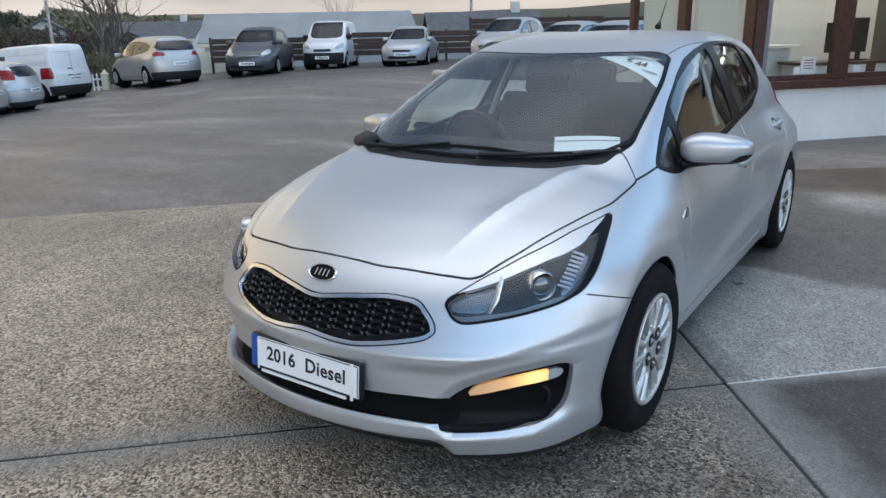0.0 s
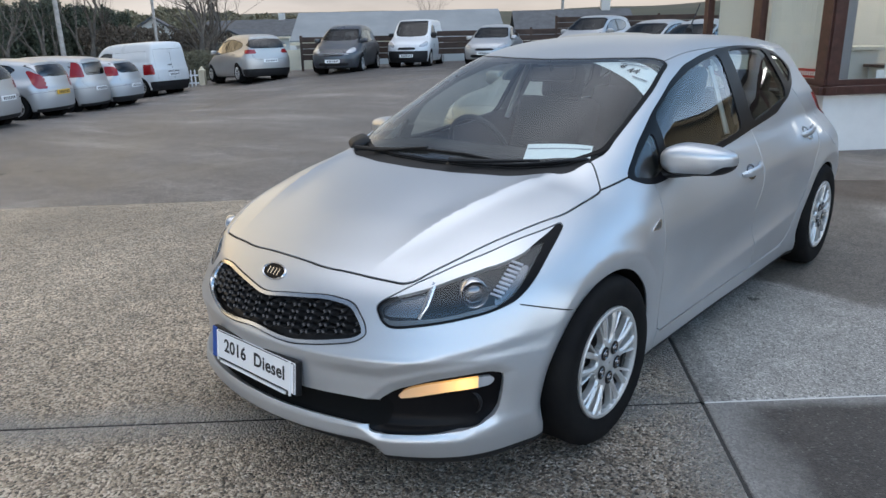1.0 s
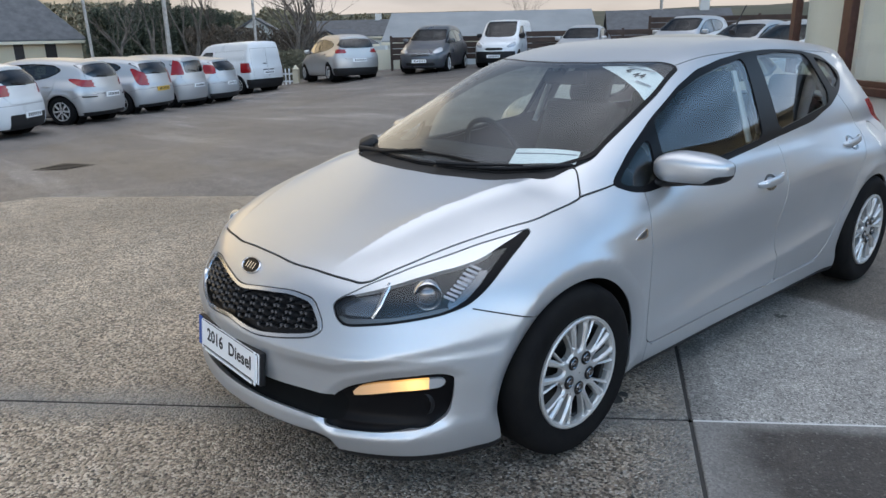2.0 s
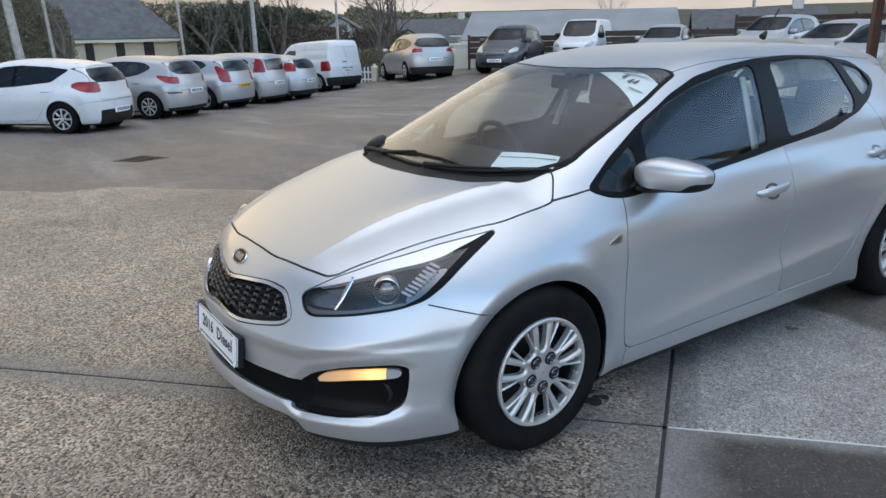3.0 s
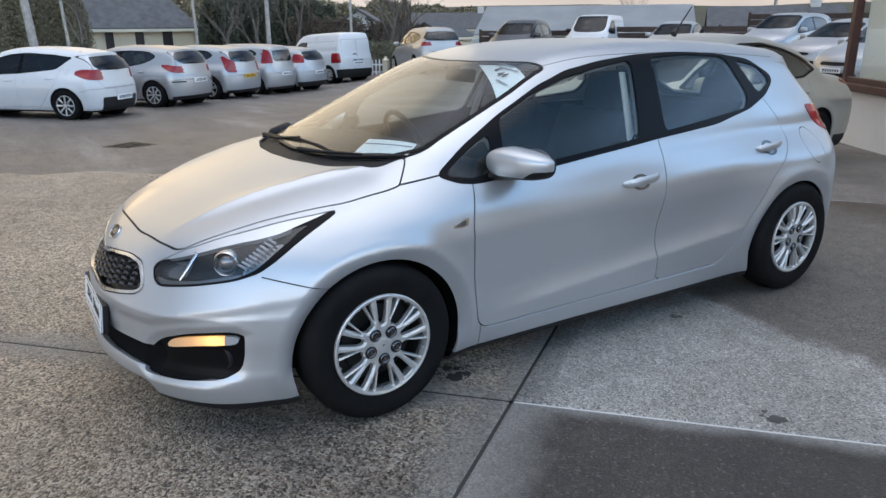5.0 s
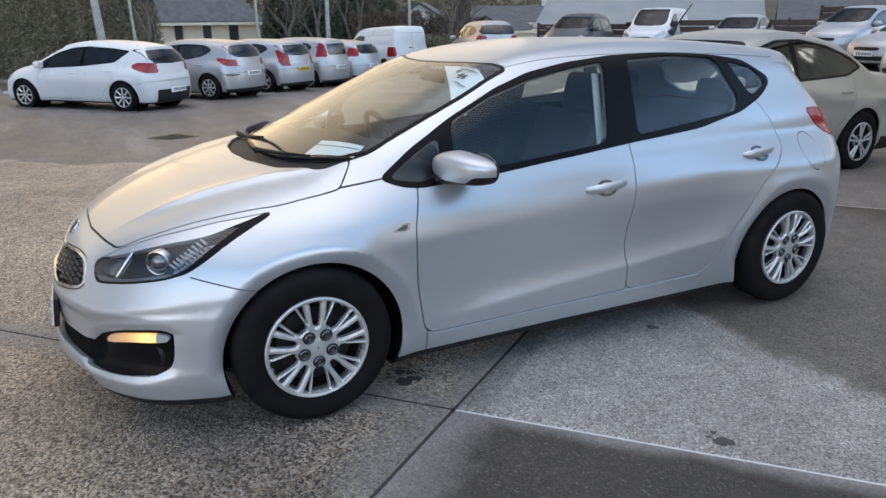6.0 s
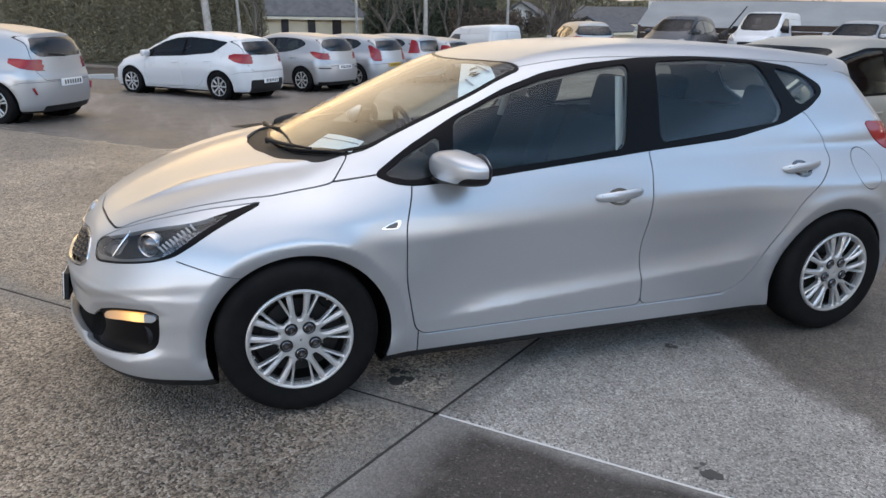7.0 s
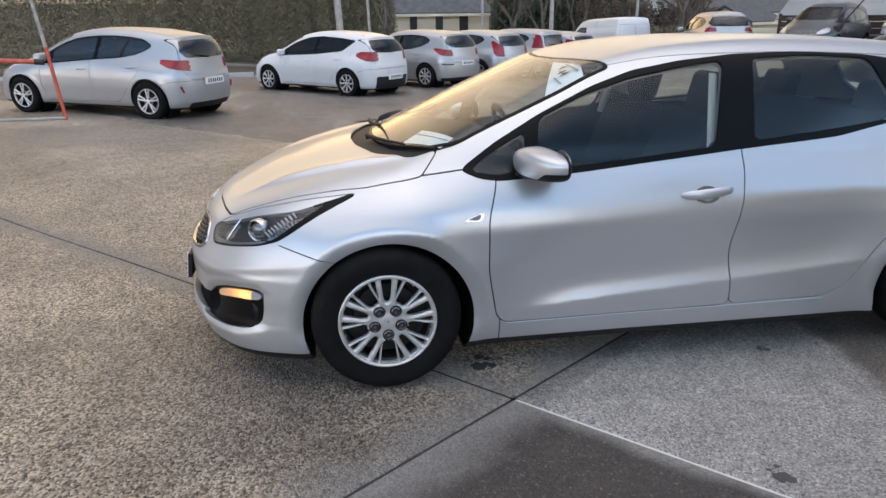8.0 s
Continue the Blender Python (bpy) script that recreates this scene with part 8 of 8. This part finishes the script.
house("farm_shed", "long low shed with a pale grey sheet roof", -24.9, 25.1, 44, 9.6, 6.5, 0.95, 2.25, M_WHITEWALL, M_PALEROOF)
house("outbuilding", "dark-roofed outbuilding with a white chimney behind the fence", -17.6, 29.6, 40, 5.2, 4.5, 0.9, 2.1, M_WHITEWALL, M_SLATE, chimney=True)
leaf_mass("boundary_hedge", "brown hedge along the far side of the yard", [(24, -30, -0.3, 2.4, 1.2), (25, -10, -0.3, 2.6, 1.2), (24, 8, -0.3, 2.4, 1.2)], 9000, 0.28, M_SCRUB, 17)
house("cream_house", "long cream house with a dark roof across the yard", 10.9, 13.9, -72, 18.4, 6.5, 5.0, 6.4, M_CREAM, M_SLATE, [(-5.5, 1.7, 1.1, 1.2), (-2.0, 1.7, 1.1, 1.2), (2.0, 1.7, 1.1, 1.2), (5.5, 1.7, 1.1, 1.2)], foot=-0.4)


def timber_fence(points, z0, top, boards):
    for (xa, ya), (xb, yb) in zip(points, points[1:]):
        d = Vector((xb - xa, yb - ya, 0))
        length = d.length
        ang = math.degrees(math.atan2(d.y, d.x))
        za = 0.5 * (ground_z(xa, ya) + ground_z(xb, yb))
        f = empty("timber_fence", pose(xa, ya, za, 0, 0, ang), "dark brown timber fence of wide horizontal boards", "fence", "timber fences")
        for k in range(int(length / 2.0) + 1):
            bm = bmesh.new()
            box(bm, (0.10, 0.10, top + 0.25), Matrix.Translation((min(k * 2.0, length - 0.05), 0, (top - 0.25) / 2 + 0.05)), 0.01)
            part("post", bm, M_TIMBER, f)
        h = (top - z0) / boards
        for k in range(boards):
            bm = bmesh.new()
            box(bm, (length, 0.03, h - 0.025), Matrix.Translation((length / 2, -0.065, z0 + h * (k + 0.5))), 0.005)
            part("board", bm, M_TIMBER, f)


timber_fence([(-22.6, 17.0), (-18.6, 20.7), (-14.8, 24.0)], 0.35, 1.28, 4)
timber_fence([(-14.8, 24.0), (-10.0, 26.4), (-4.5, 27.6), (2.0, 27.6)], 0.1, 1.62, 7)
bm = bmesh.new()
box(bm, (2.4, 0.2, 1.3), pose(-24.3, 18.3, 0.05, 0, 0, 35))
tagged(part("garden_wall", bm, M_CREAM), "low cream garden wall behind the parked cars", "wall")


def picket_gate(x, y, turn):
    z = ground_z(x, y)
    g = empty("picket_gate", pose(x, y, z, 0, 0, turn), "white picket gate between low piers", "gate")
    for k in range(12):
        bm = bmesh.new()
        slab(bm, [(-0.03, 0), (0.03, 0), (0.03, 0.62), (0, 0.68), (-0.03, 0.62)], 0.02, pose(-0.9 + 0.16 * k, 0, 0.05, 90, 0, 0))
        part("picket", bm, M_PLATE, g)
    for zz in (0.2, 0.5):
        bm = bmesh.new()
        box(bm, (1.95, 0.03, 0.06), Matrix.Translation((0, 0.02, zz)))
        part("rail", bm, M_PLATE, g)
    for s in (-1.15, 1.15):
        bm = bmesh.new()
        box(bm, (0.24, 0.24, 0.66), Matrix.Translation((s, 0, 0.33)), 0.02)
        lathe(bm, [(0.15, 0.66), (0.15, 0.70), (0.08, 0.75), (0.05, 0.82), (0.001, 0.85)], 12, Matrix.Translation((s, 0, 0)))
        part("pier", bm, M_CREAM, g)


picket_gate(-25.4, 12.75, 40)
M_POLE = material("weathered_pole", (0.33, 0.31, 0.29), 0.8)
link(M_POLE, blend_of(M_POLE, noise_of(M_POLE, 8, 5), [(0.3, (0.24, 0.22, 0.20)), (0.7, (0.40, 0.385, 0.365))]), shader(M_POLE).inputs["Base Color"])


def pole(x, y, r, height, lean, label):
    z = ground_z(x, y)
    p = empty("utility_pole", pose(x, y, z - 0.2), label, "pole", "poles")
    bm = bmesh.new()
    tube(bm, [(0, 0, 0), (lean * 0.5, lean * 0.5, height * 0.5), (lean, lean, height)], [r, r * 0.85, r * 0.7], 12)
    part("shaft", bm, M_POLE, p, smooth=True)
    bm = bmesh.new()
    tube(bm, [(lean, lean, height - 0.05), (lean, lean, height + 0.08)], [r * 0.8, r * 0.3], 12)
    part("cap", bm, M_DISC, p, smooth=True)


pole(-21.2, 0.45, 0.13, 7.0, -0.35, "weathered grey pole, slightly leaning, behind the parked cars")
pole(-23.1, 1.5, 0.055, 6.5, -0.2, "thin grey pole behind the parked cars")
pole(-26.2, 6.25, 0.06, 6.0, -0.1, "thin grey pole behind the parked cars")
pole(-27.3, 9.45, 0.10, 6.5, 0.0, "pale grey pole behind the parked cars")
pole(-27.8, 13.5, 0.07, 6.5, 0.0, "thin grey pole beside the bare tree")
pole(-25.9, 42.0, 0.12, 6.0, 0.0, "far dark pole on the skyline")

# the red and white barrier
M_REDPAINT = material("faded_red_paint", (0.50, 0.075, 0.045), 0.5)
link(M_REDPAINT, blend_of(M_REDPAINT, noise_of(M_REDPAINT, 12, 5), [(0.3, (0.40, 0.05, 0.03)), (0.7, (0.58, 0.12, 0.07))]), shader(M_REDPAINT).inputs["Base Color"])
bz = ground_z(-9.12, -4.46)
barrier = empty("barrier", pose(-9.12, -4.46, bz), "red and white barrier post with a horizontal red bar", "barrier")
bm = bmesh.new()
tube(bm, [(0, 0, 0), (-0.02, -0.13, 1.15)], 0.030, 10)
part("post", bm, M_REDPAINT, barrier, smooth=True)
bm = bmesh.new()
tube(bm, [(-0.02, -0.13, 1.15), (-0.05, -0.36, 2.9)], [0.030, 0.026], 10)
part("post_top", bm, M_POLE, barrier, smooth=True)
bm = bmesh.new()
tube(bm, [(0.06, -0.22, 0.93), (0.10, -0.9, 0.97), (0.15, -3.2, 1.0)], 0.038, 10)
part("bar", bm, M_REDPAINT, barrier, smooth=True)
bm = bmesh.new()
tube(bm, [(0.06, -0.17, 0.925), (0.06, -0.30, 0.935)], 0.045, 10)
part("bar_cap", bm, M_DISC, barrier, smooth=True)
bm = bmesh.new()
tube(bm, [(0.02, 0.0, 0.03), (0.10, -1.5, 0.03), (0.2, -3.2, 0.03)], 0.025, 8)
part("ground_pipe", bm, M_POLE, barrier, smooth=True)

# a pale road and its kerb beyond the parked cars
M_ROAD = wet_ground("pale_road", "dark")
bm = bmesh.new()
rows = []
for k in range(41):
    y = -30 + 33 * k / 40
    xa, xb = -20.0 - 0.18 * (y + 2), -25.2 - 0.18 * (y + 2)
    rows.append([bm.verts.new((x, y, ground_z(x, y) + 0.012)) for x in (xa, 0.5 * (xa + xb), xb)])
for a, b in zip(rows, rows[1:]):
    for k in range(2):
        bm.faces.new((a[k], b[k], b[k + 1], a[k + 1]))
tagged(part("road", bm, M_ROAD), "grey public road beyond the yard", "road", kind="structure")
M_KERB = material("kerb_concrete", (0.42, 0.41, 0.39), 0.85)
for k in range(24):
    y = -28 + 1.25 * k
    x = -20.0 - 0.18 * (y + 2)
    bm = bmesh.new()
    box(bm, (0.14, 1.23, 0.22), pose(x + 0.1, y, ground_z(x, y) + 0.0, 0, 0, 10.2), 0.012)
    tagged(part("kerb", bm, M_KERB), "pale concrete kerb stone along the road", "kerb", "kerb stones", "structure")

# hills
verts, faces, n = [], [], 160
for j, (d, f) in enumerate(((95, -1.4), (130, -0.2), (180, 0.45), (240, 0.85), (300, 1.0), (420, 0.6))):
    for i in range(n + 1):
        a = radians(-60 + 220 * i / n)
        rise = 6.5 + 3.0 * math.sin(a * 2.3 + 0.8) + 1.6 * math.sin(a * 7 + 1.0) + 0.8 * noise.noise((a * 9, d * 0.01, 0))
        verts.append((-d * math.sin(a), d * math.cos(a), f * rise if f > 0 else f))
for j in range(5):
    for i in range(n):
        faces.append((j * (n + 1) + i, j * (n + 1) + i + 1, (j + 1) * (n + 1) + i + 1, (j + 1) * (n + 1) + i))
me = bpy.data.meshes.new("hills")
me.from_pydata(verts, [], faces)
me.polygons.foreach_set("use_smooth", [True] * len(faces))
me.materials.append(M_FIELD)
tagged(new("hills", me), "low green and brown hills on the skyline", "hills", kind="structure")
